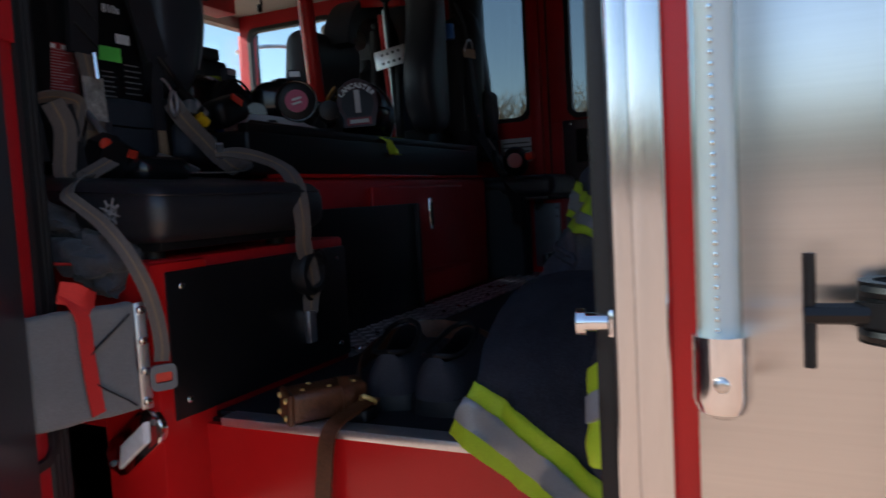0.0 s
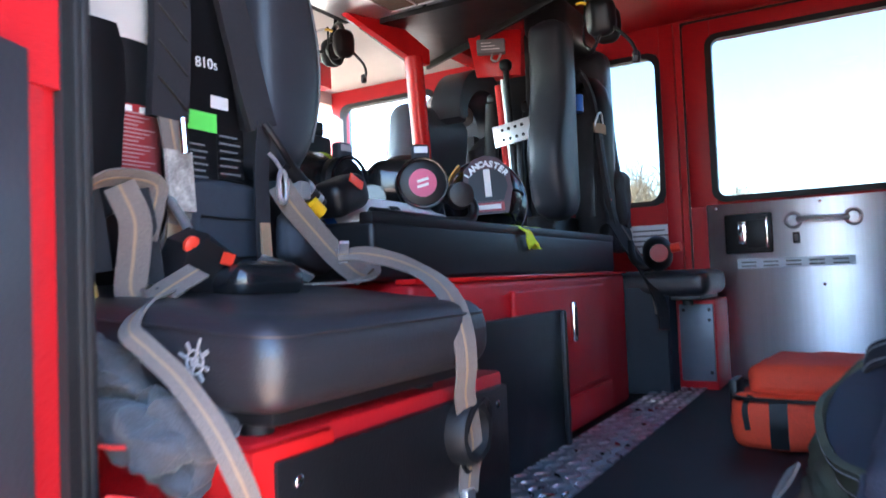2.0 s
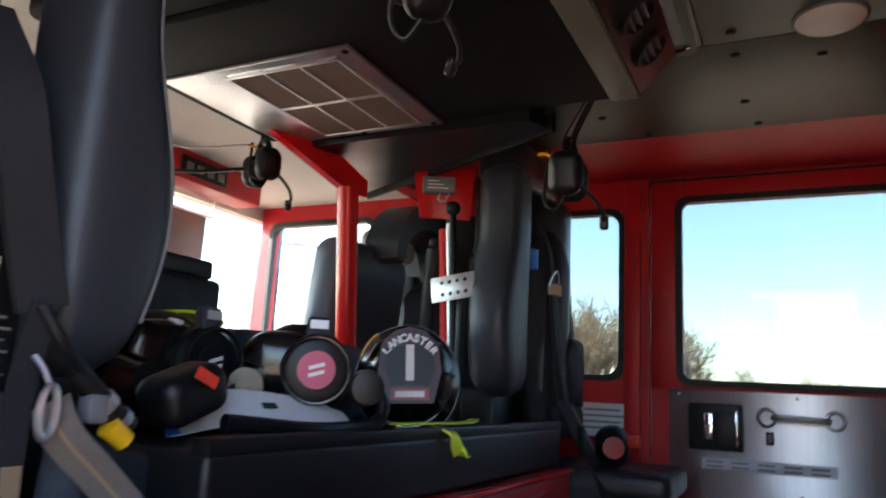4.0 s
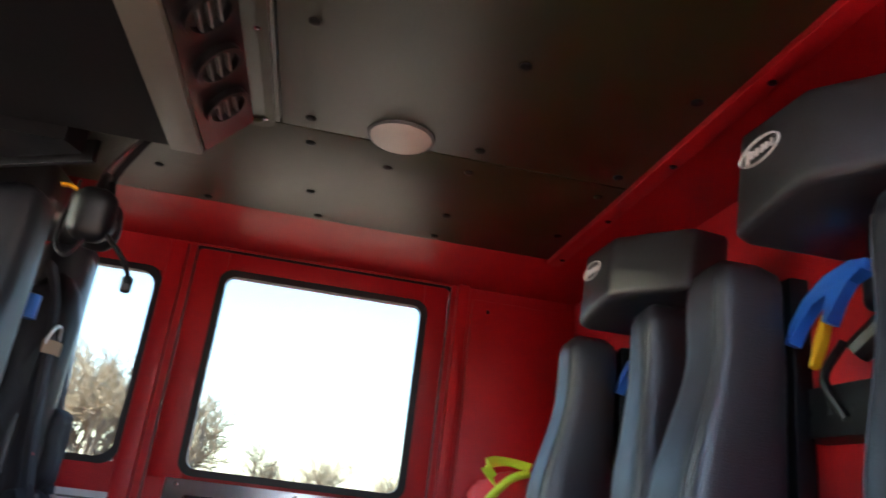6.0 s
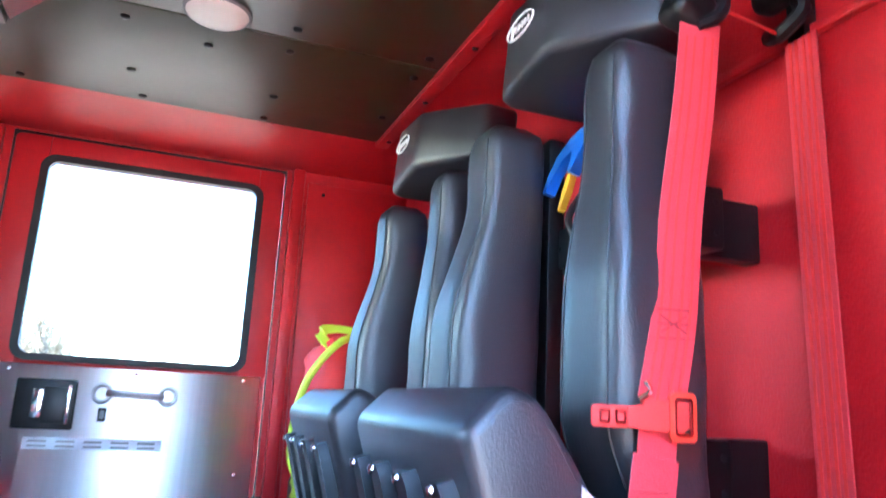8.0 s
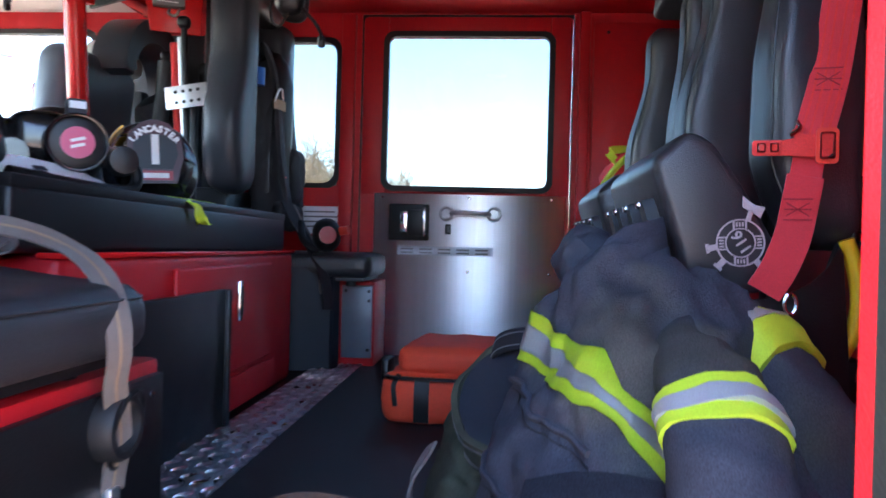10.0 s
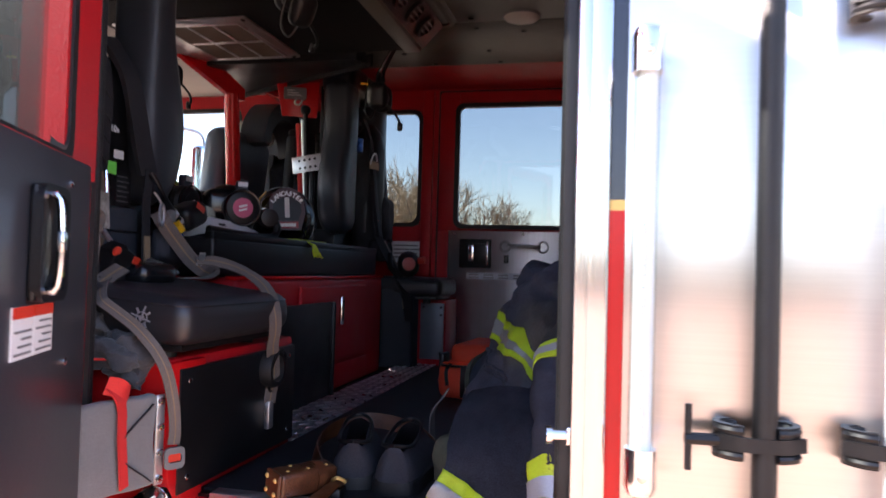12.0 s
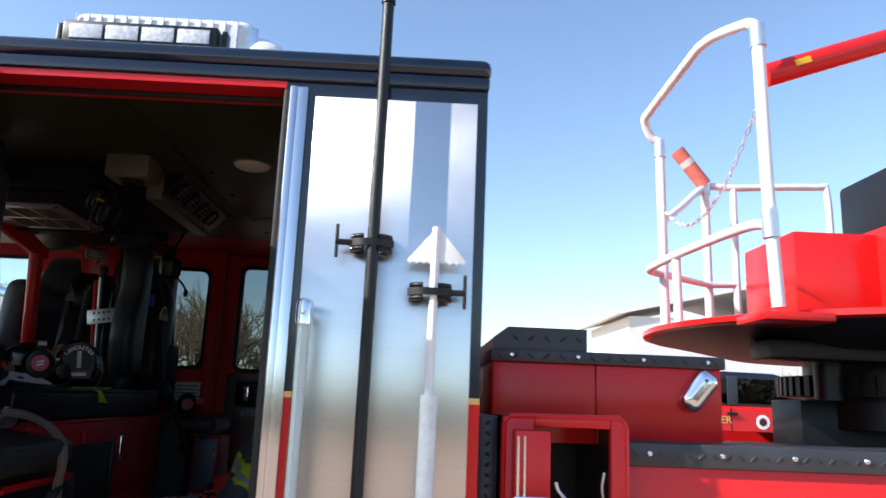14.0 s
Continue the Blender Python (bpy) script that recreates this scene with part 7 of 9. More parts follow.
part("pack_body", rumple(pillow(0.12, 0.26, 0.58, 0.05, Matrix.Translation((-0.672, 2.235, 1.87)) @ pose(0, 0, 0, 0, -4, 0), cuts=10, puff=0.03), 0.016, 9, 3.0), "web_dark", fa)
part("side_pouch", rumple(pillow(0.09, 0.13, 0.20, 0.035, Matrix.Translation((-0.602, 2.27, 1.75)), puff=0.06), 0.010, 14, 5.0), "web_dark", fa)
part("chest_tab", box(-0.585, -0.572, 2.11, 2.135, 1.705, 1.74, 0.003), "orange_red", fa)
part("harness_tail", ribbon([(-0.56, 2.16, 1.64), (-0.51, 2.17, 1.55), (-0.47, 2.14, 1.49), (-0.43, 2.08, 1.42), (-0.41, 2.05, 1.33)], 0.03, 0.004, side=(0.5, 1, 0)), "webbing", fa)
fmk = thing("regulator", (-0.42, 2.12, 1.475), "black air regulator with a red disc on the far cushion", "regulator")
part("body", pillow(0.09, 0.10, 0.11, 0.04, Matrix.Translation((-0.42, 2.12, 1.535)), puff=0.1), "black", fmk)
part("red_disc", lathe([(0.03, 0), (0.03, 0.006), (0.0, 0.008)], 20, basis((-0.400, 2.054, 1.535), (1, 0.35, 0), (0, 0, 1))), "red_label", fmk)
part("side_knob", tube([(-0.375, 2.12, 1.55), (-0.34, 2.115, 1.555)], 0.016, 12), "orange_red", fmk)
part("hose", tube([(-0.42, 2.13, 1.50), (-0.46, 2.10, 1.49), (-0.50, 2.1, 1.52), (-0.52, 2.14, 1.58)], 0.014, 10, 6), "black", fmk)
sg = thing("notice_card", (-0.5, 2.455, 1.53), "small pale notice card on the red wall", "sign")
part("card", box(-0.61, -0.42, 2.456, 2.464, 1.545, 1.655, 0.002), "paper", sg)
for k in range(4):
    part("print_bar", box(-0.595, -0.45 - 0.02 * (k % 2), 2.4545, 2.456, 1.57 + 0.02 * k, 1.576 + 0.02 * k), "grey_plastic", sg)

# ---- helmet, masks and coat on the engine cover ----
def helmet():
    t = thing("fire_helmet", (-0.70, 1.33, 1.60), "black fire helmet with a leather front shield", "helmet")
    # tipped back on its brim, front towards the doorway
    f = basis((-0.638, 1.265, 1.71), (0.86, 0.50, 0.05), (0.02, 0.16, 1))
    out_ = f.to_3x3().col[2]
    f = f @ Matrix.Scale(0.92, 4)
    m = f @ pose(0, -0.005, -0.11 if out_.y < 0 else 0.11)
    s_ = 1 if out_.y < 0 else -1
    dome = [(0.108 * math.cos(math.pi / 2 * k / 12), 0.105 * math.sin(math.pi / 2 * k / 12)) for k in range(13)]
    sh = part("shell", lathe([(0.108, -0.05)] + dome, 36, m @ Matrix.Diagonal((1, 1, s_, 1))), "helmet", t)
    for k in range(8):
        an = 2 * math.pi * k / 8
        part("crown_rib", tube([m @ Vector((0.109 * math.cos(b) * math.cos(an), 0.109 * math.cos(b) * math.sin(an), s_ * 0.106 * math.sin(b))) for b in [math.pi / 2 * j / 8 for j in range(9)]], 0.004, 6), "helmet", sh)
    part("brim", lathe([(0.106, -0.045), (0.122, -0.062), (0.128, -0.058), (0.122, -0.05), (0.106, -0.03)], 40, m @ Matrix.Diagonal((1, 1.08, s_, 1))), "helmet", t)
    out = [(-0.052, -0.078), (0.052, -0.078), (0.07, -0.01), (0.064, 0.05), (0.035, 0.082), (0, 0.092), (-0.035, 0.082), (-0.064, 0.05), (-0.07, -0.01)]
    d = 0.006 * s_
    s = part("front_shield", prism(out, d, f), "shield_maroon", t, "dark leather front shield")
    part("shield_centre", prism([(x * 0.80, y * 0.55 + 0.002) for x, y in out], d * 1.4, f), "black", s)
    lettering("1", 0.105, f @ pose(0, 0.006, d * 1.5), "white", s, depth=0.001, bold=0.004)
    for k, c in enumerate("LANCASTER"):
        a = radians(52 - 13 * k)
        lettering(c, 0.024, f @ pose(-0.066 * math.sin(a), -0.012 + 0.078 * math.cos(a), d * 1.1, 0, 0, math.degrees(a)), "white", s, depth=0.0012, bold=0.0012)
    part("name_panel", box(-0.042, 0.042, -0.071, -0.046, d, d * 1.2, 0.0, 2, f), "red_label", s)
    part("name_bar", box(-0.032, 0.032, -0.065, -0.052, d, d * 1.4, 0.0, 2, f), "white", s)
    part("yellow_flash", ribbon([m @ Vector((0.118 * math.cos(b), 0.118 * math.sin(b), s_ * 0.03)) for b in [radians(128 + 8 * j) for j in range(5)]], 0.045, 0.005, side=m.to_3x3() @ Vector((0, 0, 1)), smooth=0), "yellow_plastic", t, "yellow reflective flash")
    part("brim_edge", ribbon([m @ Vector((0.127 * math.cos(b), 0.136 * math.sin(b), s_ * -0.06)) for b in [2 * math.pi * j / 36 for j in range(37)]], 0.008, 0.004, side=m.to_3x3() @ Vector((0, 0, 1)), smooth=0), "grey_plastic", t)
    return t


helmet()


def face_mask(at, yaw, label, disc):
    t = thing("face_mask", at, label, "breathing mask", "masks on the engine cover")
    m = Matrix.Translation(at) @ pose(0, 0, 0, 0, 0, yaw)
    part("face_piece", pillow(0.12, 0.15, 0.15, 0.055, m @ pose(-0.03, 0, 0.085), puff=0.15), "black", t)
    part("visor", pillow(0.05, 0.12, 0.09, 0.024, m @ pose(0.02, -0.03, 0.10), puff=0.2), "helmet", t)
    part("regulator", lathe([(0.055, -0.03), (0.058, 0.02), (0.05, 0.032), (0.034, 0.036), (0, 0.036)], 28, m @ basis((0.045, 0.02, 0.09), (0, 1, 0), (0, 0, 1))), "black", t)
    part("disc", lathe([(0.031, 0), (0.031, 0.003), (0, 0.0035)], 28, m @ basis((0.0815, 0.02, 0.09), (0, 1, 0), (0, 0, 1))), disc, t)
    for s in (-1, 1):
        part("disc_mark", box(-0.013, 0.013, -0.003, 0.003, 0, 0.0012, 0, 2, m @ basis((0.0848, 0.02, 0.09 + 0.006 * s), (0, 1, 0.3), (0, 0, 1))), "white", t)
    clip = part("clip", box(0.045, 0.072, 0.0, 0.040, 0.135, 0.178, 0.008, 3, m), "nylon", t)
    part("clip_label", box(0.072, 0.0732, 0.005, 0.035, 0.158, 0.172, 0.0, 2, m), "reflect", clip)
    part("rim_ring", tube([m @ Vector((0.082, 0.02 + 0.054 * math.cos(a), 0.09 + 0.054 * math.sin(a))) for a in [2 * math.pi * k / 28 for k in range(29)]], 0.004, 8), "helmet", t)
    part("cone", lathe([(0.04, 0), (0.03, 0.03), (0.028, 0.05)], 20, m @ basis((0.03, -0.09, 0.06), (0, 1, 0), (0, 0, 1))), "helmet", t)
    part("cone", lathe([(0.032, 0), (0.028, 0.035), (0.0, 0.04)], 20, m @ basis((0.03, 0.11, 0.065), (0, 1, 0), (0, 0, 1))), "black", t)
    return t


face_mask((-0.70, 0.985, 1.60), -50, "black breathing mask with a pink disc on its regulator", "pink")
part("hose", tube([(-0.62, 1.0, 1.66), (-0.59, 1.035, 1.665), (-0.57, 1.05, 1.64), (-0.57, 1.03, 1.608), (-0.58, 0.96, 1.60), (-0.58, 0.85, 1.60), (-0.62, 0.72, 1.61)], 0.0125, 10, 6), "black", face_mask((-0.82, 0.80, 1.60), -5, "second black mask lying among the gear", "black"))
hb = thing("radio_mic", (-0.66, 0.67, 1.6), "black radio microphone with a red mark", "radio mic")
part("body", pillow(0.08, 0.11, 0.07, 0.025, Matrix.Translation((-0.67, 0.69, 1.645)) @ pose(0, 0, 0, 20, 0, 0)), "black", hb)
part("red_mark", box(-0.02, 0.02, -0.008, 0.008, 0, 0.003, 0, 2, Matrix.Translation((-0.627, 0.685, 1.668)) @ basis((0, 0, 0), (0, 1, -0.4), (0, 0.4, 1))), "orange_red", hb)
cc = thing("folded_coat", (-0.95, 1.1, 1.6), "black turnout coat piled behind the helmet", "coat")
part("body", rumple(pillow(0.34, 0.85, 0.17, 0.07, Matrix.Translation((-1.0, 1.12, 1.665)), cuts=14, puff=0.1), 0.035, 7, 4.0), "turnout", cc)
part("lime_band", ribbon([(-0.93, 0.80, 1.76), (-0.90, 0.90, 1.775), (-0.91, 0.99, 1.765)], 0.04, 0.006, side=(1, 0, 0.3)), "lime", cc)
part("silver_band", ribbon([(-0.93, 0.80, 1.763), (-0.90, 0.90, 1.778), (-0.91, 0.99, 1.768)], 0.016, 0.007, side=(1, 0, 0.3)), "reflect", cc)
pp = thing("paper_sheet", (-0.68, 0.86, 1.6), "curled white paper sheet with a blue edge on the cover", "paper")
part("sheet", ribbon([(-0.735, 0.72, 1.612), (-0.70, 0.78, 1.625), (-0.66, 0.86, 1.628), (-0.62, 0.95, 1.62), (-0.60, 1.0, 1.608)], 0.075, 0.002, side=(1, 0.5, -0.55)), "paper", pp)
part("blue_edge", ribbon([(-0.737, 0.715, 1.614), (-0.728, 0.732, 1.619)], 0.077, 0.003, side=(1, 0.5, -0.55), smooth=0), "blue_plastic", pp)
part("print_block", box(-0.012, 0.012, -0.006, 0.006, 0, 0.0015, 0, 2, basis((-0.655, 0.855, 1.632), (0.3, 0.9, 0), (0.6, 0, -0.4))), "nylon", pp)
rr_ = thing("rubber_glove", (-0.80, 0.80, 1.6), "white rubber glove poking up among the masks", "glove")
part("palm", rumple(pillow(0.06, 0.08, 0.09, 0.025, Matrix.Translation((-0.80, 0.80, 1.66))), 0.006, 25, 2.0), "paper", rr_)
part("finger", tube([(-0.80, 0.785, 1.69), (-0.80, 0.782, 1.73), (-0.798, 0.785, 1.755)], 0.012, 10, 4), "paper", rr_)
bc = thing("radio_rack", (-1.2, 0.94, 1.585), "tall black radio rack standing on the engine cover", "radio rack")
part("case", box(-1.38, -1.03, 0.72, 1.125, 1.583, 1.872, 0.012), "black", bc)
part("top_module", box(-1.34, -1.04, 0.74, 1.105, 1.872, 1.912, 0.008), "black", bc)
for k in range(2):
    part("face_plate", box(-1.03, -1.024, 0.74, 1.02, 1.64 + 0.12 * k, 1.74 + 0.12 * k, 0.003), "black_panel", bc)
lg = thing("lime_glove", (-0.53, 1.26, 1.6), "fluorescent lime strap end lying on the black cover", "strap")
part("tab", ribbon([(-0.55, 1.21, 1.60), (-0.522, 1.235, 1.585), (-0.518, 1.26, 1.555), (-0.518, 1.29, 1.545)], 0.028, 0.004, side=(0.2, 1, -0.3)), "lime", lg)
part("long_tail", ribbon([(-0.60, 1.14, 1.602), (-0.58, 1.22, 1.604), (-0.57, 1.40, 1.603), (-0.60, 1.52, 1.606)], 0.022, 0.004, side=(1, 0.2, 0)), "lime", lg)
# ---- overhead air conditioner and console ----
ac = thing("air_conditioner", (-0.7, 1.2, 2.36), "black overhead air conditioner with a filter grille", "air conditioner")
part("housing", box(-1.30, -0.28, 0.90, 1.552, 2.36, CEIL + 0.004, 0.01), "black_matte", ac)
part("near_rail", box(-1.32, -0.45, 0.78, 0.90, 2.37, CEIL + 0.002, 0.02, 3), "black_matte", ac)
gp_ = part("grille_plate", box(-1.255, -0.735, 1.09, 1.548, 2.350, 2.36, 0.003), "alu", ac, "satin metal grille plate")
for i in range(3):
    for j in range(2):
        x0, y0 = -1.075 + i * 0.1, 1.125 + j * 0.195
        part("filter_mesh", box(x0, x0 + 0.09, y0, y0 + 0.183, 2.345, 2.3495), "filter", gp_)
for i in range(4):
    part("grille_bar", box(-1.083 + i * 0.1, -1.075 + i * 0.1, 1.115, 1.515, 2.3425, 2.350, 0.001), "alu", gp_)
for j in range(3):
    part("grille_bar", box(-1.083, -0.775, 1.115 + j * 0.195, 1.125 + j * 0.195, 2.342, 2.3505, 0.001), "alu", gp_)
for x, y in ((-0.75, 1.105), (-0.755, 1.53), (-1.23, 1.53), (-0.97, 1.535)):
    bm = bmesh.new()
    stud(bm, (x, y, 2.350), (0, 0, -1), 0.008, 0.004)
    part("knob", bm, "black", gp_)
# triangular wing towards the far side
tri_ = [(-1.24, 1.553), (-0.50, 1.553), (-0.48, 1.61), (-1.27, 2.03), (-1.33, 2.0)]
part("side_wing", prism(tri_, 0.055, Matrix.Translation((0, 0, 2.335)), bevel=0.0), "black_panel", ac, "black triangular duct wing")
part("wing_lip", ribbon([(-0.46, 1.625, 2.352), (-0.85, 1.832, 2.348), (-1.28, 2.06, 2.345)], 0.05, 0.012, side=(0, 0, 1), smooth=0), "black", ac)
# console edge with vents
cs = thing("overhead_console", (-0.2, 1.1, 2.36), "olive metal overhead console rim with round vents", "console")
part("rim_beam", box(-0.292, -0.228, 0.88, 1.53, 2.345, CEIL + 0.002, 0.004), "olive_metal", cs)
part("vent_panel", prism([(0, 0), (0.66, 0), (0.66, 0.115), (0, 0.115)], 0.006, basis((-0.229, 0.87, 2.362), (0, 1, 0), (0.75, 0, 0.78))), "black", cs)
for k in range(4):
    mv = basis((-0.186, 0.96 + 0.145 * k, 2.404), (0, 1, 0), (0.75, 0, 0.78))
    v = part("vent", ring(circle(0.045, 24), circle(0.036, 24), 0.018, mv), "black", cs, "round black louvre vent")
    for q in (-0.018, 0.0, 0.018):
        part("louvre", box(-0.034, 0.034, q - 0.002, q + 0.002, 0.004, 0.016, 0, 2, mv), "grey_plastic", v)
part("bezel", ring(rounded(0.17, 0.72, 0.03), rounded(0.13, 0.68, 0.02), 0.006, Matrix.Translation((-0.185, 1.19, CEIL - 0.006))), "ceil", cs, "dark olive bezel plate")
for p in ((-0.12, 1.51), (-0.12, 1.19), (-0.12, 0.87)):
    bm = bmesh.new()
    stud(bm, (p[0], p[1], CEIL - 0.006), (0, 0, -1), 0.006, 0.003)
    part("screw", bm, "chrome", cs)
sp_ = thing("speaker", (-0.25, 0.72, 2.40), "square grey overhead speaker", "speaker")
part("box", box(-0.36, -0.2, 0.64, 0.78, 2.365, CEIL + 0.002, 0.01), "olive_metal", sp_)
part("cone", lathe([(0.05, 0), (0.04, 0.008), (0.02, 0.004), (0, 0.004)], 24, Matrix.Translation((-0.28, 0.71, 2.365)) @ pose(0, 0, 0, 180)), "black", sp_)


def headset(at, yaw, tilt, label, stand, size=1.0):
    t = thing("headset", at, label, "headset", "intercom headsets")
    m = Matrix.Translation(at) @ pose(0, 0, 0, tilt, 0, yaw) @ Matrix.Scale(size, 4)
    part("head_band", tube([m @ Vector((0, 0.075 * math.cos(a), 0.085 * math.sin(a))) for a in [math.pi * j / 14 for j in range(15)]], 0.009, 10), "black", t)
    for s in (-1, 1):
        c = part("ear_cup", pillow(0.085, 0.05, 0.11, 0.024, m @ pose(0, s * 0.072, -0.02), puff=0.15), "black", t)
        part("ear_pad", lathe([(0.03, 0), (0.04, 0.008), (0.036, 0.018), (0.02, 0.018)], 20, m @ basis((0, s * 0.05, -0.02), (1, 0, 0), (0, 0, 1)) @ (pose(0, 0, 0, 180) if s < 0 else Matrix())), "vinyl", c)
    part("boom_mic", tube([m @ Vector(p) for p in ((0.03, -0.08, -0.05), (0.08, -0.085, -0.10), (0.10, -0.07, -0.135), (0.10, -0.05, -0.15))], 0.005, 8, 5), "black", t)
    part("mic_tip", pillow(0.025, 0.02, 0.04, 0.009, m @ pose(0.10, -0.045, -0.155)), "black", t)
    part("coil_cable", tube([m @ Vector(p) for p in ((0, -0.08, -0.07), (-0.03, -0.09, -0.12), (-0.06, -0.06, -0.08), (-0.05, -0.02, 0.06))], 0.004, 8, 6), "black", t)
    part("yellow_tag", ribbon([m @ Vector(p) for p in ((-0.045, -0.06, 0.03), (-0.06, -0.062, 0.035), (-0.078, -0.06, 0.034))], 0.011, 0.005), "yellow_plastic", t)
    for d in (-0.012, 0.014):
        part("hang_strap", ribbon([Vector(at) + Vector((d, 0, 0.05 * size)), Vector(at) + Vector((d * 0.8, 0.005, 0.10 * size)), Vector(stand) + Vector((d * 0.4, 0, 0))], 0.014, 0.004), "black", t)
    return t


headset((-0.40, 1.56, 2.20), 10, 8, "black intercom headset hanging from the console", (-0.345, 1.545, 2.37), 0.85)
headset((-0.43, 0.845, 2.312), 52, 38, "black intercom headset hanging under the conditioner", (-0.50, 0.86, 2.375), 0.82)
headset((-1.35, 1.57, 2.31), 60, 0, "black intercom headset hanging over the front seats", (-1.34, 1.56, 2.44), 0.8)

# red post, bracket and instruments in the middle of the cab
rp = thing("roof_post", (-1.12, 1.72, 1.6), "red painted roof post behind the engine cover", "post")
part("post", tube([(-1.14, 1.80, 1.58), (-1.125, 1.74, 1.95), (-1.115, 1.69, 2.25)], 0.032, 14), "red_out", rp)
part("gusset", prism([(0, 0), (0.30, -0.13), (0.36, -0.13), (0.36, -0.08), (0.10, 0.06), (0, 0.06)], 0.03, basis((-1.24, 1.42, 2.36), (0.35, 0.9, 0), (0, 0, 1))), "red_out", rp)
rb_ = thing("instrument_bracket", (-1.0, 1.95, 2.2), "red bracket plate with a small grey radio", "bracket")
part("plate", prism([(0, 0), (0.155, 0.0), (0.165, 0.165), (-0.03, 0.165)], 0.012, basis((-0.968, 1.880, 2.190), (0.9, 0.42, 0), (0, 0, 1)), bevel=0.002), "red_out", rb_)
mi = basis((-0.968, 1.880, 2.190), (0.9, 0.42, 0), (0, 0, 1))
dv = part("radio", box(0.005, 0.105, 0.075, 0.125, 0.012, 0.050, 0.006, 2, mi), "grey_plastic", rb_, "small grey radio with print")
for k in range(3):
    part("print_bar", box(0.02, 0.085 - 0.015 * k, 0.086 + 0.011 * k, 0.089 + 0.011 * k, 0.050, 0.0508, 0, 2, mi), "white", dv)
part("radio_plug", tube([mi @ Vector(p) for p in ((0.06, 0.075, 0.03), (0.055, 0.055, 0.035), (0.075, 0.050, 0.03), (0.09, 0.075, 0.03))], 0.004, 6, 4), "alu", dv)
part("roof_beam", box(-1.22, -1.14, 1.65, 2.46, 2.37, 2.44, 0.012), "red_out", rb_)
sv = thing("slotted_bracket", (-0.95, 2.08, 2.0), "silver slotted steel bracket plate", "bracket")
mk = basis((-0.866, 1.800, 1.913), (1, 0.04, 0.16), (-0.1, 0.05, 1))
part("plate", prism([(0, 0), (0.135, 0), (0.135, 0.072), (0, 0.072)], 0.005, mk, bevel=0.001), "alu", sv)
part("plate_fold", box(0.0, 0.135, 0.069, 0.073, -0.02, 0.004, 0.001, 2, mk), "alu", sv)
for i in range(4):
    for j in range(2):
        bm = bmesh.new()
        stud(bm, mk @ Vector((0.035 + 0.024 * i, 0.019 + 0.034 * j, 0.005)), mk.to_3x3() @ Vector((0, 0, 1)), 0.006, 0.001)
        part("slot", bm, "rubber", sv)
part("stem", box(-0.80, -0.78, 1.82, 1.84, 1.585, 1.95, 0.003), "black", sv)
# long tools clipped upright beside the far seat
for name_, lab_, p0, p1, r_, mat_, tip in (
        ("pike_pole", "black pole with a round knob clipped upright", (-0.815, 1.86, 1.60), (-0.845, 1.86, 2.19), 0.010, "black", 0.020),
        ("pry_bar", "bare steel bar clipped upright", (-0.835, 1.89, 1.60), (-0.872, 1.89, 2.17), 0.008, "alu", 0.0),
        ("axe_handle", "red painted axe handle clipped upright", (-0.865, 1.92, 1.60), (-0.905, 1.92, 2.16), 0.013, "red_strap", 0.0),
        ("flashlight", "black long flashlight clipped upright", (-0.985, 1.96, 1.60), (-0.935, 1.93, 2.10), 0.026, "rubber", 0.018)):
    tt = thing(name_, p0, lab_, "tool", "tools clipped beside the seat")
    part("shaft", tube([p0, p1], r_, 12), mat_, tt)
    if tip:
        part("knob", pillow(tip * 2, tip * 2, tip * 2, tip * 0.8, Matrix.Translation(Vector(p1) + Vector((0, 0, tip)))), "black", tt)

# ---- front seats, wheel and mirror, seen over the cover ----
def front_seat(yc, label, arch_y):
    t = thing("front_seat", (-1.45, yc, FLOOR), label, "seat", "front seats")
    part("backrest", pillow(0.13, 0.46, 0.64, 0.06, Matrix.Translation((-1.28, yc, 1.815)) @ pose(0, 0, 0, 0, 6, 0), puff=0.04), "front_vinyl", t)
    part("cushion", pillow(0.5, 0.5, 0.14, 0.05, Matrix.Translation((-1.52, yc, 1.47)), puff=0.03), "front_vinyl", t)
    part("pedestal", box(-1.7, -1.3, yc - 0.2, yc + 0.2, FLOOR - 0.01, 1.41, 0.01), "black", t)
    # deep arched hood over the headrest gap; cream stands for the lit cushion underside
    arch = [(0.235 * math.cos(a), 0.23 * math.sin(a)) for a in [math.pi * k / 20 for k in range(21)]]
    inn = [(0.175 * math.cos(a), 0.155 * math.sin(a) - 0.01) for a in [math.pi * k / 20 for k in range(20, -1, -1)]]
    hood = part("arched_headrest", prism(arch + inn, 0.13, basis((-1.23, arch_y, 2.09), (0, 1, 0), (0, 0, 1)), bevel=0.012), "seat_fabric", t, "dark arched headrest")
    for a in (35, 90, 145):
        bm = bmesh.new()
        stud(bm, (-1.23, arch_y + 0.205 * math.cos(radians(a)), 2.09 + 0.195 * math.sin(radians(a))), (1, 0, 0), 0.007, 0.004)
        part("hood_screw", bm, "black", hood)
    part("lit_head_pad", pillow(0.08, 0.30, 0.085, 0.035, Matrix.Translation((-1.27, arch_y, 2.175)), puff=0.1), "cream", t, "head pad under the arch, cream for its lit underside")
    for d in (-0.2, 0.2):
        part("arch_leg", box(-1.33, -1.25, arch_y + d - 0.03, arch_y + d + 0.03, 1.62, 2.10, 0.012), "seat_fabric", t)
    return t


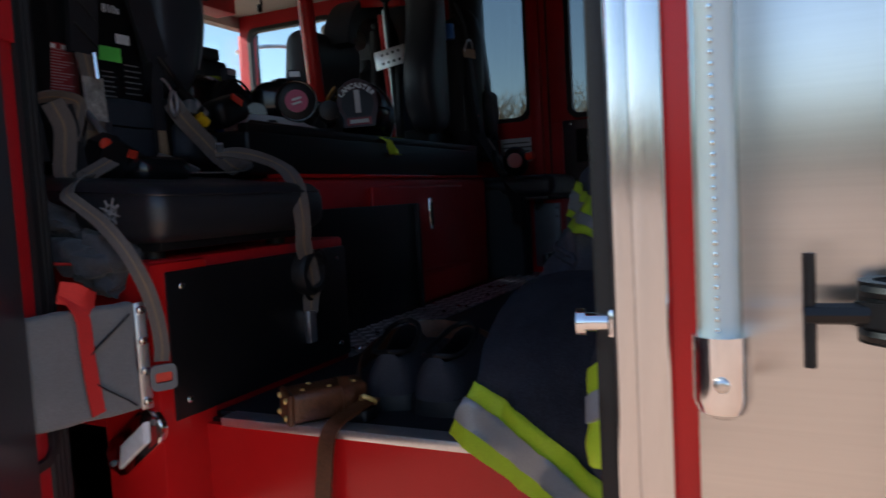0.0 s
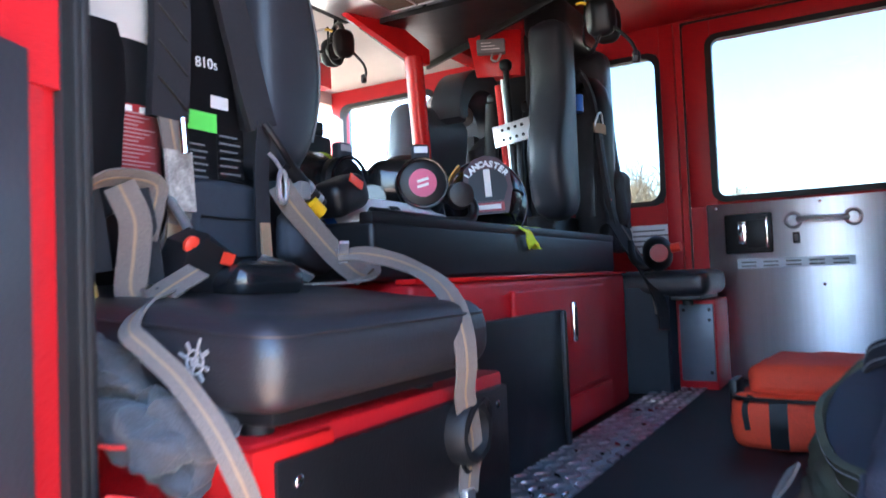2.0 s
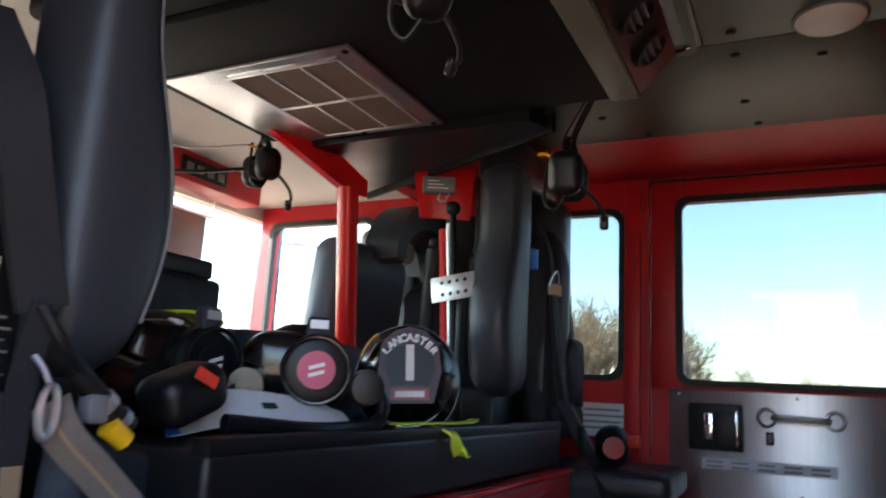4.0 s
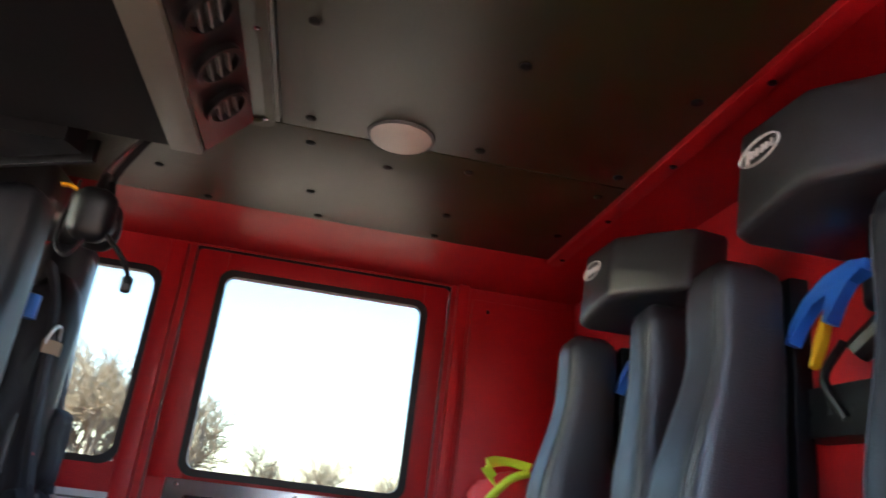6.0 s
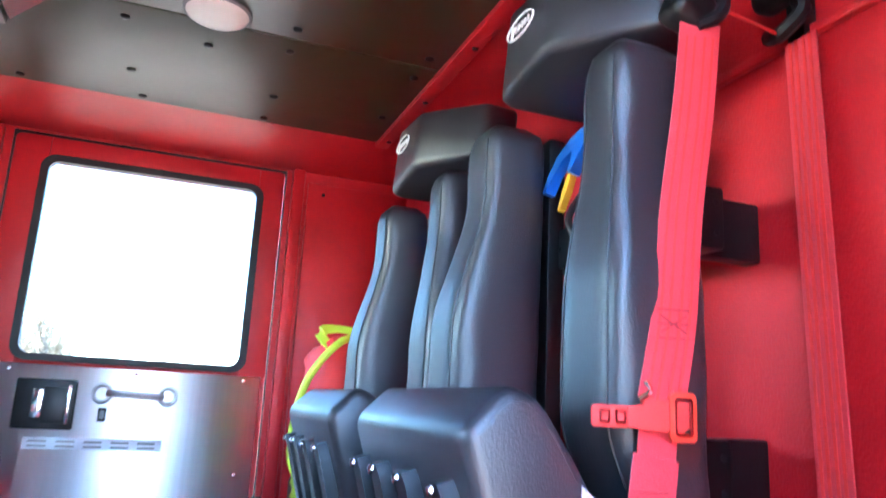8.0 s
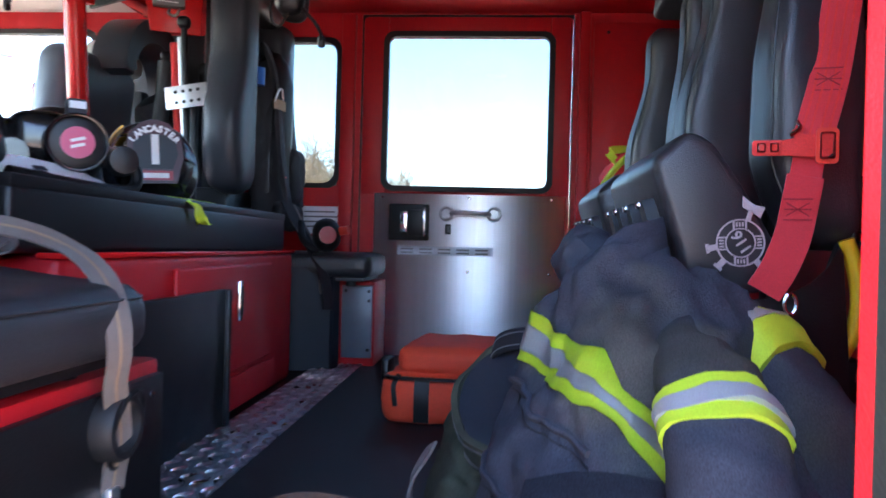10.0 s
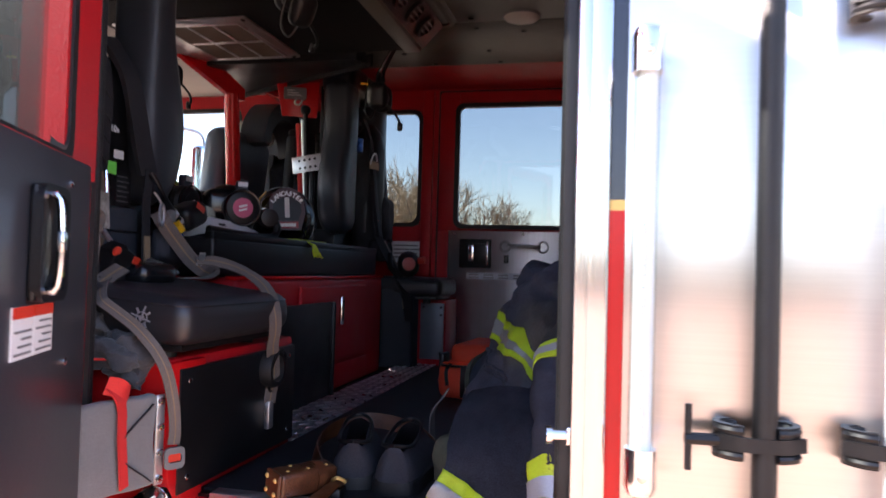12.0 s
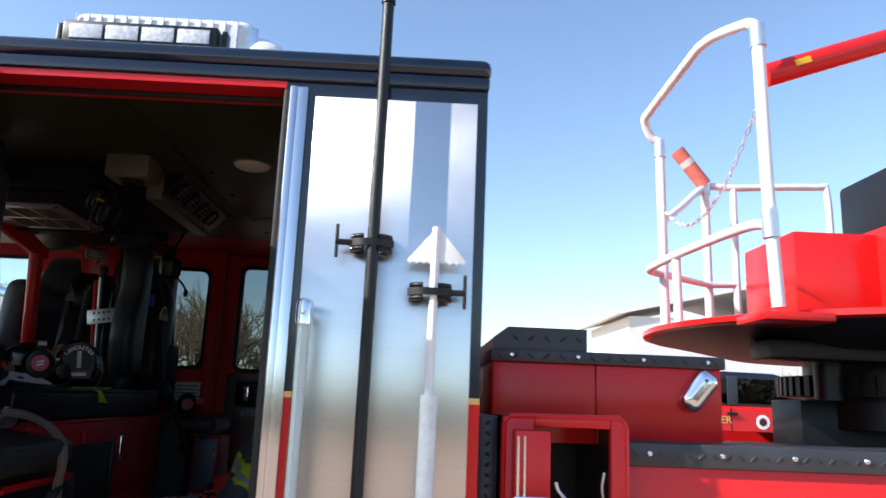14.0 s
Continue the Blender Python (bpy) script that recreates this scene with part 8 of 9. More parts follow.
M["front_vinyl"] = material("slate_grey_vinyl", (0.085, 0.10, 0.12), 0.4, bump=0.3, bump_scale=420, stain=0.12, spec=0.4)
front_seat(2.02, "slate grey front passenger seat with an arched headrest", 2.215)
front_seat(0.42, "slate grey driver seat with an arched headrest", 0.42)
dk = thing("dashboard", (-2.0, 1.2, 1.5), "black dashboard under the windshield", "dashboard")
part("top", box(-2.10, -1.8, 0.1, 2.45, 1.4, 1.80, 0.05, 4), "black", dk)
part("binnacle", box(-2.1, -1.85, 0.2, 0.8, 1.6, 1.88, 0.05, 4), "black", dk)
part("centre_stack", box(-1.95, -1.5, 0.85, 1.6, 1.585, 1.92, 0.04, 3), "black", dk)
mr = thing("side_mirror", (-2.1, 2.75, 1.9), "chrome backed side mirror outside the front window", "mirror")
part("arm", tube([(-2.2, 2.55, 2.28), (-2.12, 2.72, 2.33), (-1.95, 2.78, 2.30), (-1.9, 2.78, 2.2)], 0.012, 8, 5), "alu", mr)
part("head", pillow(0.09, 0.20, 0.36, 0.035, Matrix.Translation((-1.92, 2.80, 2.04))), "chrome", mr)
# overhead cabinet and visor over the windshield
oc = thing("overhead_cabinet", (-1.85, 1.4, 2.33), "red overhead cabinet with dark gauge panels", "cabinet")
part("beam", box(-1.92, -1.80, 0.3, 2.1, 2.335, 2.442, 0.008), "red_in", oc)
for y in (1.35, 1.68):
    gq = part("gauge_panel", box(-1.80, -1.794, y, y + 0.22, 2.355, 2.42, 0.004), "black", oc, "dark gauge panel")
    for k in range(4):
        part("switch", box(-1.794, -1.789, y + 0.02 + 0.05 * k, y + 0.05 + 0.05 * k, 2.37, 2.40, 0.002), "grey_plastic", gq)
sv_ = thing("sun_visor", (-2.05, 1.8, 2.2), "brown padded sun visor folded down", "sun visor")
part("pad", box(-2.07, -2.05, 1.55, 2.08, 2.115, 2.305, 0.008), "visor_brown", sv_)
part("rod", tube([(-2.06, 1.5, 2.31), (-2.06, 2.12, 2.31), (-2.07, 2.13, 2.385)], 0.006, 8), "alu", sv_)
cl = thing("cab_cord", (-1.3, 1.2, 2.33), "thin pale cord slung under the front ceiling", "cord")
part("cord", tube([(-1.36, 1.52, 2.35), (-1.5, 1.4, 2.32), (-1.62, 1.2, 2.33), (-1.6, 0.9, 2.40)], 0.004, 6, 6), "white_tube", cl)
part("cable", tube([(-1.38, 1.53, 2.28), (-1.55, 1.42, 2.26), (-1.65, 1.2, 2.28), (-1.65, 0.9, 2.42)], 0.006, 6, 6), "black", cl)
# dark lining of the pillar between front door and crew cab, gear hung on it
pb = thing("pillar_lining", (-1.2, 2.45, 1.6), "dark grey lining panel on the pillar behind the front door", "panel", kind="structure")
part("sheet", box(-1.44, -0.86, 2.452, FAR_IN - 0.004, 1.10, 2.34, 0.004), "grey_panel", pb)
part("red_strip", box(-1.02, -0.985, 2.44, 2.453, 1.3, 2.34, 0.003), "red_in", pb)
hc = thing("hanging_coat", (-1.08, 2.28, 1.95), "black turnout coat hung behind the front seat", "coat")
part("body", rumple(pillow(0.16, 0.30, 0.46, 0.06, Matrix.Translation((-1.08, 2.27, 1.80)), cuts=12, puff=0.05), 0.03, 8, 6.0), "turnout", hc)
part("blue_flap", rumple(pillow(0.10, 0.16, 0.10, 0.03, Matrix.Translation((-1.02, 2.20, 1.99)), cuts=8), 0.014, 14, 2.0), "nylon", hc, "blue grey flap")
part("yellow_tab", ribbon([(-0.985, 2.10, 2.02), (-0.975, 2.115, 1.975), (-0.985, 2.12, 1.93)], 0.035, 0.005, side=(0, 1, 0.2)), "yellow_plastic", hc)
sh_ = thing("tool_handle", (-1.0, 2.36, 1.6), "black tool handle strapped upright to the pillar", "tool")
part("handle", tube([(-1.0, 2.385, 1.60), (-0.995, 2.385, 2.16)], 0.022, 12), "black", sh_)
part("grip_ball", pillow(0.045, 0.045, 0.05, 0.018, Matrix.Translation((-0.995, 2.385, 2.185))), "rubber", sh_)
# ---- belts, brackets and packs at the rear seats ----
M["stitch_red"] = material("dark_red_stitching", (0.3, 0.015, 0.03), 0.8)
bl_ = thing("seat_belt", (0.62, 0.55, 1.5), "bright red seat belt hanging over the crew seat", "seat belt", "red belts")
SD = (1, -0.22, 0)
bp = [(0.700, 0.634, 2.128), (0.692, 0.627, 2.10), (0.679, 0.626, 2.0), (0.660, 0.626, 1.88), (0.640, 0.616, 1.76), (0.616, 0.608, 1.668)]
part("strap", ribbon(bp, 0.050, 0.003, side=SD), "red_web", bl_)
for d in (-0.016, -0.006, 0.006, 0.016):
    part("rib", ribbon([Vector(p) + Vector((d, d * -0.22 - 0.0016, 0)) for p in bp[1:]], 0.0030, 0.002, side=SD), "red_strap", bl_)
lp_ = [(0.612, 0.608, 1.645), (0.606, 0.604, 1.615), (0.598, 0.601, 1.575), (0.588, 0.598, 1.53), (0.572, 0.598, 1.488), (0.554, 0.603, 1.455)]
part("lower_strap", ribbon(lp_[:2], 0.040, 0.003, side=SD), "red_web", bl_)
part("lower_strap", ribbon(lp_[1:], 0.047, 0.003, side=SD), "red_web", bl_)
for p, q in (((0.636, 0.6125, 1.735), 0.030), ((0.594, 0.5965, 1.555), 0.028)):
    for dz in (0.0, q):
        part("stitch_row", box(-0.018, 0.018, -0.0008, 0.0008, 0, 0.0012, 0, 2, basis((p[0], p[1], p[2] + dz), SD, (0, 0, 1))), "stitch_red", bl_)
    for k in range(3):
        part("stitch_row", box(-0.017, 0.017, -0.0007, 0.0007, 0, 0.0012, 0, 2, basis((p[0], p[1], p[2] + q * 0.5), SD, (0, 0, 1)) @ pose(0, 0, 0, 0, 0, (-32, 0, 32)[k])), "stitch_red", bl_)
LP = (0.606, 0.600, 1.655)
tg = part("latch_plate", prism([(-0.034, -0.012), (-0.008, -0.014), (0.022, -0.016), (0.030, -0.010), (0.030, 0.014), (0.020, 0.018), (-0.006, 0.014), (-0.012, 0.024), (-0.020, 0.022), (-0.016, 0.010), (-0.034, 0.008)], 0.006, basis(LP, SD, (0, 0, 1)), bevel=0.001), "red_strap", bl_, "red steel latch plate")
part("tongue", prism(rounded(0.050, 0.021, 0.004), 0.004, basis((LP[0] - 0.044, LP[1] + 0.0097, LP[2] - 0.002), SD, (0, 0, 1))), "red_strap", tg)
for d in (-0.058, -0.042):
    part("tongue_slot", ring(rounded(0.011, 0.013, 0.002), rounded(0.007, 0.009, 0.001), 0.006, basis((LP[0] + d, LP[1] - d * 0.22 - 0.003, LP[2] - 0.002), SD, (0, 0, 1))), "chrome", tg)
part("slide_bar", ring(rounded(0.028, 0.048, 0.006), rounded(0.019, 0.037, 0.004), 0.005, basis((LP[0] + 0.022, LP[1] - 0.0075, LP[2]), SD, (0, 0, 1))), "orange_red", tg)
part("slide_edge", ring(rounded(0.019, 0.037, 0.004), rounded(0.015, 0.032, 0.003), 0.006, basis((LP[0] + 0.022, LP[1] - 0.008, LP[2]), SD, (0, 0, 1))), "chrome", tg)
part("edge_clip", tube([(LP[0] - 0.016, LP[1] - 0.002, LP[2] + 0.034), (LP[0] - 0.012, LP[1] - 0.004, LP[2] + 0.024), (LP[0] - 0.024, LP[1] - 0.002, LP[2] + 0.014)], 0.003, 6, 3), "chrome", tg)
part("hook_ring", tube([Vector((0.588 + 0.008 * math.cos(a), 0.598, 1.44 + 0.014 * math.sin(a))) for a in [2 * math.pi * k / 14 for k in range(15)]], 0.003, 6), "chrome", bl_)
# upper guide clip on the bolster, tied to the wall by a bent black arm
gd = part("belt_guide", rumple(pillow(0.055, 0.05, 0.05, 0.014, Matrix.Translation((0.688, 0.641, 2.142)) @ pose(0, 0, 0, 0, 20, 0)), 0.003, 30), "black", bl_, "black plastic belt guide")
part("guide_loop", tube([(0.69, 0.628, 2.118), (0.712, 0.618, 2.128), (0.722, 0.618, 2.15), (0.712, 0.628, 2.166), (0.695, 0.636, 2.165)], 0.009, 8, 5), "black", gd)
part("guide_arm", tube([(0.692, 0.646, 2.165), (0.70, 0.648, 2.20), (0.735, 0.650, 2.228), (0.79, 0.652, 2.238), (0.84, 0.660, 2.232)], 0.011, 10, 6), "black", gd)
part("arm_sleeve", tube([(0.694, 0.646, 2.175), (0.703, 0.648, 2.203)], 0.0135, 10), "rubber", gd)
# wall mounted retractor belt
rt = thing("wall_belt", (0.88, 0.64, 1.5), "red belt hanging from a black wall adjuster", "seat belt", "red belts")
wp = [(0.886, 0.656, 2.16), (0.884, 0.651, 2.0), (0.882, 0.645, 1.80), (0.88, 0.636, 1.5), (0.88, 0.63, 1.25)]
part("strap", ribbon(wp, 0.05, 0.003, side=(0, 1, 0)), "red_web", rt)
for dy in (-0.016, -0.006, 0.006, 0.016):
    part("rib", ribbon([Vector(p) + Vector((-0.0015, dy, 0)) for p in wp], 0.004, 0.003, side=(0, 1, 0)), "red_strap", rt)
ad = part("adjuster_rail", box(0.885, REAR_IN, 0.648, 0.678, 2.14, 2.445, 0.004), "black", rt)
part("adjuster", pillow(0.045, 0.065, 0.06, 0.018, Matrix.Translation((0.875, 0.683, 2.245))), "black", ad)
part("anchor_ring", tube([(0.87, 0.694, 2.175), (0.862, 0.666, 2.165), (0.868, 0.634, 2.185), (0.872, 0.644, 2.205)], 0.011, 8, 5), "black", ad)
part("link", tube([(0.838, 0.660, 2.232), (0.862, 0.673, 2.245)], 0.011, 8), "grey_plastic", ad)
part("tie_cord", tube([(0.70, 0.626, 2.15), (0.865, 0.668, 2.165)], 0.0022, 6), "red_strap", rt)


def pack_bracket(yc):
    t = thing("pack_bracket", (0.75, yc, 1.9), "black air pack bracket with blue and yellow release tabs", "bracket", "air pack brackets")
    part("cross_bar", box(0.72, 0.78, yc - 0.06, yc + 0.205, 1.88, 1.945, 0.003), "black", t)
    for i in range(4):
        bm = bmesh.new()
        stud(bm, (0.72, yc + 0.04 + 0.04 * i, 1.912), (-1, 0, 0), 0.006, 0.001)
        part("bar_hole", bm, "rubber", t)
    part("bright_edge", box(0.712, 0.722, yc + 0.195, yc + 0.208, 1.872, 1.95), "alu", t)
    part("clamp_body", tube([(0.76, yc + 0.02, 2.04), (0.76, yc + 0.06, 2.02), (0.75, yc + 0.10, 1.99)], 0.018, 10, 5), "black", t)
    part("clamp_block", pillow(0.05, 0.07, 0.05, 0.015, Matrix.Translation((0.75, yc + 0.03, 2.055))), "black", t)
    part("tether", tube([(0.73, yc + 0.10, 2.0), (0.71, yc + 0.115, 1.95), (0.72, yc + 0.09, 1.90)], 0.006, 8, 5), "black", t)
    mt = basis((0.705, yc + 0.09, 2.04), (0, -1, 0), (0.25, 0, 1))
    hook = [(0.062, 0.05), (0.03, 0.056), (-0.015, 0.046), (-0.050, 0.020), (-0.066, -0.012), (-0.070, -0.042), (-0.056, -0.044), (-0.046, -0.016), (-0.026, 0.008), (0.004, 0.018), (0.0, -0.024), (0.013, -0.028), (0.022, 0.004), (0.036, 0.026), (0.062, 0.034)]
    part("blue_tab", prism(hook, 0.018, mt @ pose(0, 0, -0.009), bevel=0.003), "blue_plastic", t, "chunky curved blue release tab")
    part("yellow_tab", prism([(-0.022, 0.0), (-0.010, 0.004), (-0.012, -0.04), (-0.020, -0.072), (-0.028, -0.074), (-0.026, -0.04)], 0.012, mt @ pose(0.0, -0.004, -0.016), bevel=0.003), "yellow_plastic", t, "yellow release tab")
    return t


pack_bracket(0.84)
pack_bracket(1.41)

# wall seams
wt = thing("rear_wall_rail", (0.905, 1.2, 2.25), "folded red stiffener across the rear wall", "trim", kind="structure")
part("rail", box(0.895, REAR_IN, NEAR_IN, FAR_IN, 2.165, 2.18, 0.003), "red_in", wt)
part("top_angle", box(0.68, 0.72, 0.44, 2.09, 2.435, 2.452, 0.003), "red_in", wt)
for k in range(5):
    bm = bmesh.new()
    stud(bm, (0.705, 0.70 + 0.33 * k, 2.435), (0, 0, -1), 0.008, 0.004)
    part("angle_screw", bm, "black", wt)
cw = thing("corner_panel", (0.7, 2.46, 1.5), "red textured corner panel beside the crew door", "panel", kind="structure")
part("sheet", box(0.545, REAR_IN, 2.458, FAR_IN, 1.06, 2.40, 0.003), "red_in", cw)
part("edge_post", box(0.488, 0.53, 2.44, FAR_IN, 1.06, 2.44, 0.006), "red_in", cw)
bm = bmesh.new()
stud(bm, (0.60, 2.458, 2.362), (0, -1, 0), 0.007, 0.004)
part("screw", bm, "black", cw)
fp = thing("door_post", (-0.43, 2.46, 1.5), "red pillar between side window and crew door", "trim", kind="structure")
part("post", box(-0.455, -0.40, 2.44, FAR_IN, 1.06, 2.43, 0.006), "red_in", fp)

# bag and cord in the far corner
rg = thing("rope_bag", (0.66, 2.25, 1.4), "red rope bag with lime cord stuffed beside the seat", "rope bag")
part("bag", rumple(pillow(0.26, 0.30, 0.42, 0.09, Matrix.Translation((0.68, 2.20, 1.62)), puff=0.05), 0.02, 12, 2.0), "red_strap", rg)
part("lime_handle", ribbon([(0.60, 2.10, 1.80), (0.57, 2.15, 1.85), (0.63, 2.2, 1.87), (0.70, 2.16, 1.86)], 0.03, 0.005, side=(0.3, 0.6, 0.7)), "lime", rg)
part("lime_cord", tube([(0.66, 2.04, 1.84), (0.60, 2.04, 1.81), (0.535, 2.06, 1.72), (0.505, 2.06, 1.62), (0.50, 2.06, 1.50), (0.53, 2.05, 1.43), (0.57, 2.05, 1.40)], 0.011, 8, 6), "lime", rg)
part("cord_end", rumple(pillow(0.07, 0.05, 0.12, 0.02, Matrix.Translation((0.545, 2.05, 1.44))), 0.02, 30, 1.0), "lime", rg)
part("bag_base", box(0.56, 0.88, 2.05, 2.42, FLOOR, 1.42, 0.02), "black", rg)

# emblem on the near cushion, yellow conduit by the wall
M["emblem_thread"] = material("pale_emblem_thread", (0.52, 0.46, 0.48), 0.7, grain=0.3, scale=900, stain=0.2, stain_scale=60)
me_ = thing("stitched_emblem", (0.52, 0.61, 1.52), "white stitched axe emblem on the tipped up cushion", "emblem")
fe = basis((0.524, 0.6105, 1.522), (0.96, 0.0, -0.28), (0.28, 0, 0.96)) @ Matrix.Scale(0.92, 4)
part("outer_ring", ring(circle(0.036, 28), circle(0.0338, 28), 0.003, fe), "emblem_thread", me_)
part("mid_ring", ring(circle(0.0225, 24), circle(0.0208, 24), 0.003, fe), "emblem_thread", me_)
for k in range(4):
    for d in (-0.009, 0.009):
        part("cross_bar", box(d - 0.0012, d + 0.0012, 0.021, 0.034, 0.0, 0.003, 0, 2, fe @ pose(0, 0, 0, 0, 0, 90 * k + 20)), "emblem_thread", me_)
    for d in (-0.0045, 0.0, 0.0045):
        part("arm_print", box(d - 0.0012, d + 0.0012, 0.0245, 0.031, 0.0, 0.0022, 0, 2, fe @ pose(0, 0, 0, 0, 0, 90 * k + 20)), "emblem_thread", me_)
lettering("911", 0.024, fe @ pose(0, 0, 0.003, 0, 0, -38), "emblem_thread", me_, depth=0.0008, bold=0.0004)
part("axe_head", prism([(-0.014, 0.002), (-0.004, 0.0), (0.004, -0.002), (0.016, -0.006), (0.018, 0.012), (0.004, 0.010), (-0.004, 0.012), (-0.018, 0.018)], 0.003, fe @ pose(0, 0.050, 0)), "emblem_thread", me_)
part("axe_shaft", box(-0.0035, 0.0035, 0.034, 0.052, 0, 0.003, 0, 2, fe), "emblem_thread", me_)
for a in (118, 155, 238):
    part("tool_end", box(-0.0045, 0.0045, 0.036, 0.050, 0, 0.003, 0, 2, fe @ pose(0, 0, 0, 0, 0, a)), "emblem_thread", me_)
    part("tool_tip", box(-0.007, 0.007, 0.047, 0.0515, 0, 0.0032, 0, 2, fe @ pose(0, 0, 0, 0, 0, a)), "emblem_thread", me_)
yc_ = thing("yellow_conduit", (0.68, 0.56, 1.5), "yellow sheathed cable running down beside the seat", "cable")
part("black_tail", tube([(0.68, 0.64, 1.60), (0.683, 0.638, 1.55), (0.685, 0.636, 1.525)], 0.008, 8, 4), "black", yc_)
part("sheath", tube([(0.668, 0.618, 1.53), (0.681, 0.618, 1.49), (0.687, 0.618, 1.445), (0.681, 0.62, 1.40), (0.664, 0.632, 1.35), (0.65, 0.64, 1.28)], 0.011, 12, 6), "yellow_hose", yc_)
part("black_twin", tube([(0.70, 0.64, 1.53), (0.718, 0.636, 1.48), (0.722, 0.636, 1.42), (0.70, 0.64, 1.33)], 0.007, 8, 6), "black", yc_)
# ---- far surroundings: bare trees, hedge, sheds ----
def bare_tree(name, x, y, h, seed, label):
    rnd = random.Random(seed)
    verts, faces, wood = [], [], []
    def limb(p, d, length, r, depth):
        n = 3 if depth < 2 else 2
        pts = [p]
        for i in range(n):
            d = (d + Vector((rnd.uniform(-1, 1), rnd.uniform(-1, 1), rnd.uniform(-0.6, 0.8))) * (0.12 + 0.06 * depth)).normalized()
            pts.append(pts[-1] + d * (length / n))
        sides = 6 if depth < 2 else 3
        base = len(verts)
        for i, q in enumerate(pts):
            s, u = frame_of(d)
            rr = r * (1 - 0.45 * i / n)
            for k in range(sides):
                a = 2 * math.pi * k / sides
                verts.append(q + s * (rr * math.cos(a)) + u * (rr * math.sin(a)))
        for i in range(n):
            for k in range(sides):
                a, b = base + i * sides + k, base + i * sides + (k + 1) % sides
                faces.append((a, b, b + sides, a + sides))
                wood.append(1 if depth >= 3 else 0)
        if depth >= 5:
            return
        kids = (5, 5, 4, 4, 3)[depth]
        for j in range(kids):
            t = 0.45 + 0.55 * (j + rnd.random()) / kids
            i = min(n - 1, int(t * n))
            q = pts[i].lerp(pts[i + 1], t * n - i)
            ang = rnd.uniform(0, 2 * math.pi)
            s, u = frame_of(d)
            nd = (d * rnd.uniform(0.55, 0.95) + (s * math.cos(ang) + u * math.sin(ang)) * rnd.uniform(0.45, 0.85) + Vector((0, 0, 0.22))).normalized()
            limb(q, nd, length * rnd.uniform(0.55, 0.78), r * 0.62, depth + 1)
    limb(Vector((x, y, 0)), Vector((0, 0, 1)), h * 0.24, h * 0.012, 0)
    t = thing(name, (x, y, 0), label, "tree", "bare trees beyond the truck")
    for nm, mat, w in (("trunk", "bark", 0), ("crown", "twig", 1)):
        me = bpy.data.meshes.new(nm)
        me.from_pydata(verts, [], [f for f, q in zip(faces, wood) if q == w])
        me.materials.append(M[mat])
        ob = new(nm, me)
        ob.parent = t
        ob.matrix_parent_inverse = world_of(t).inverted()
    return t


first = []
for k, (x, y, h) in enumerate(((-5.2, 20, 8.4), (-7.2, 21, 8.8), (-2.9, 20.5, 6.6))):
    first.append(bare_tree("bare_tree", x, y, h, 11 + k, "leafless tan tree with fine twigs"))
rnd = random.Random(5)
spots = [(-6.2, 22.5, 0, 1.0), (-4.2, 23, 1, 0.85), (-8.6, 20.5, 2, 1.2), (-9.8, 23, 1, 1.0), (-3.6, 25, 2, 1.0), (-12, 22, 0, 1.1), (-15, 24, 1, 1.1), (-1.2, 25, 2, 0.75), (0.8, 27, 0, 0.62),
         (3.2, 28, 1, 0.58), (5.5, 27, 2, 0.72), (8, 31, 0, 0.7), (11, 33, 1, 0.7), (15, 36, 2, 0.9), (19, 38, 0, 0.8), (-19, 25, 2, 1.2), (-24, 27, 0, 1.1), (-30, 27, 1, 1.1), (-6.6, 26, 1, 1.05),
         (24, 42, 1, 0.9), (-16, -30, 0, 1), (-6, -34, 1, 1), (4, -33, 2, 1), (12, -31, 0, 1), (20, -36, 1, 1), (-26, -33, 2, 1), (30, -32, 2, 1)]
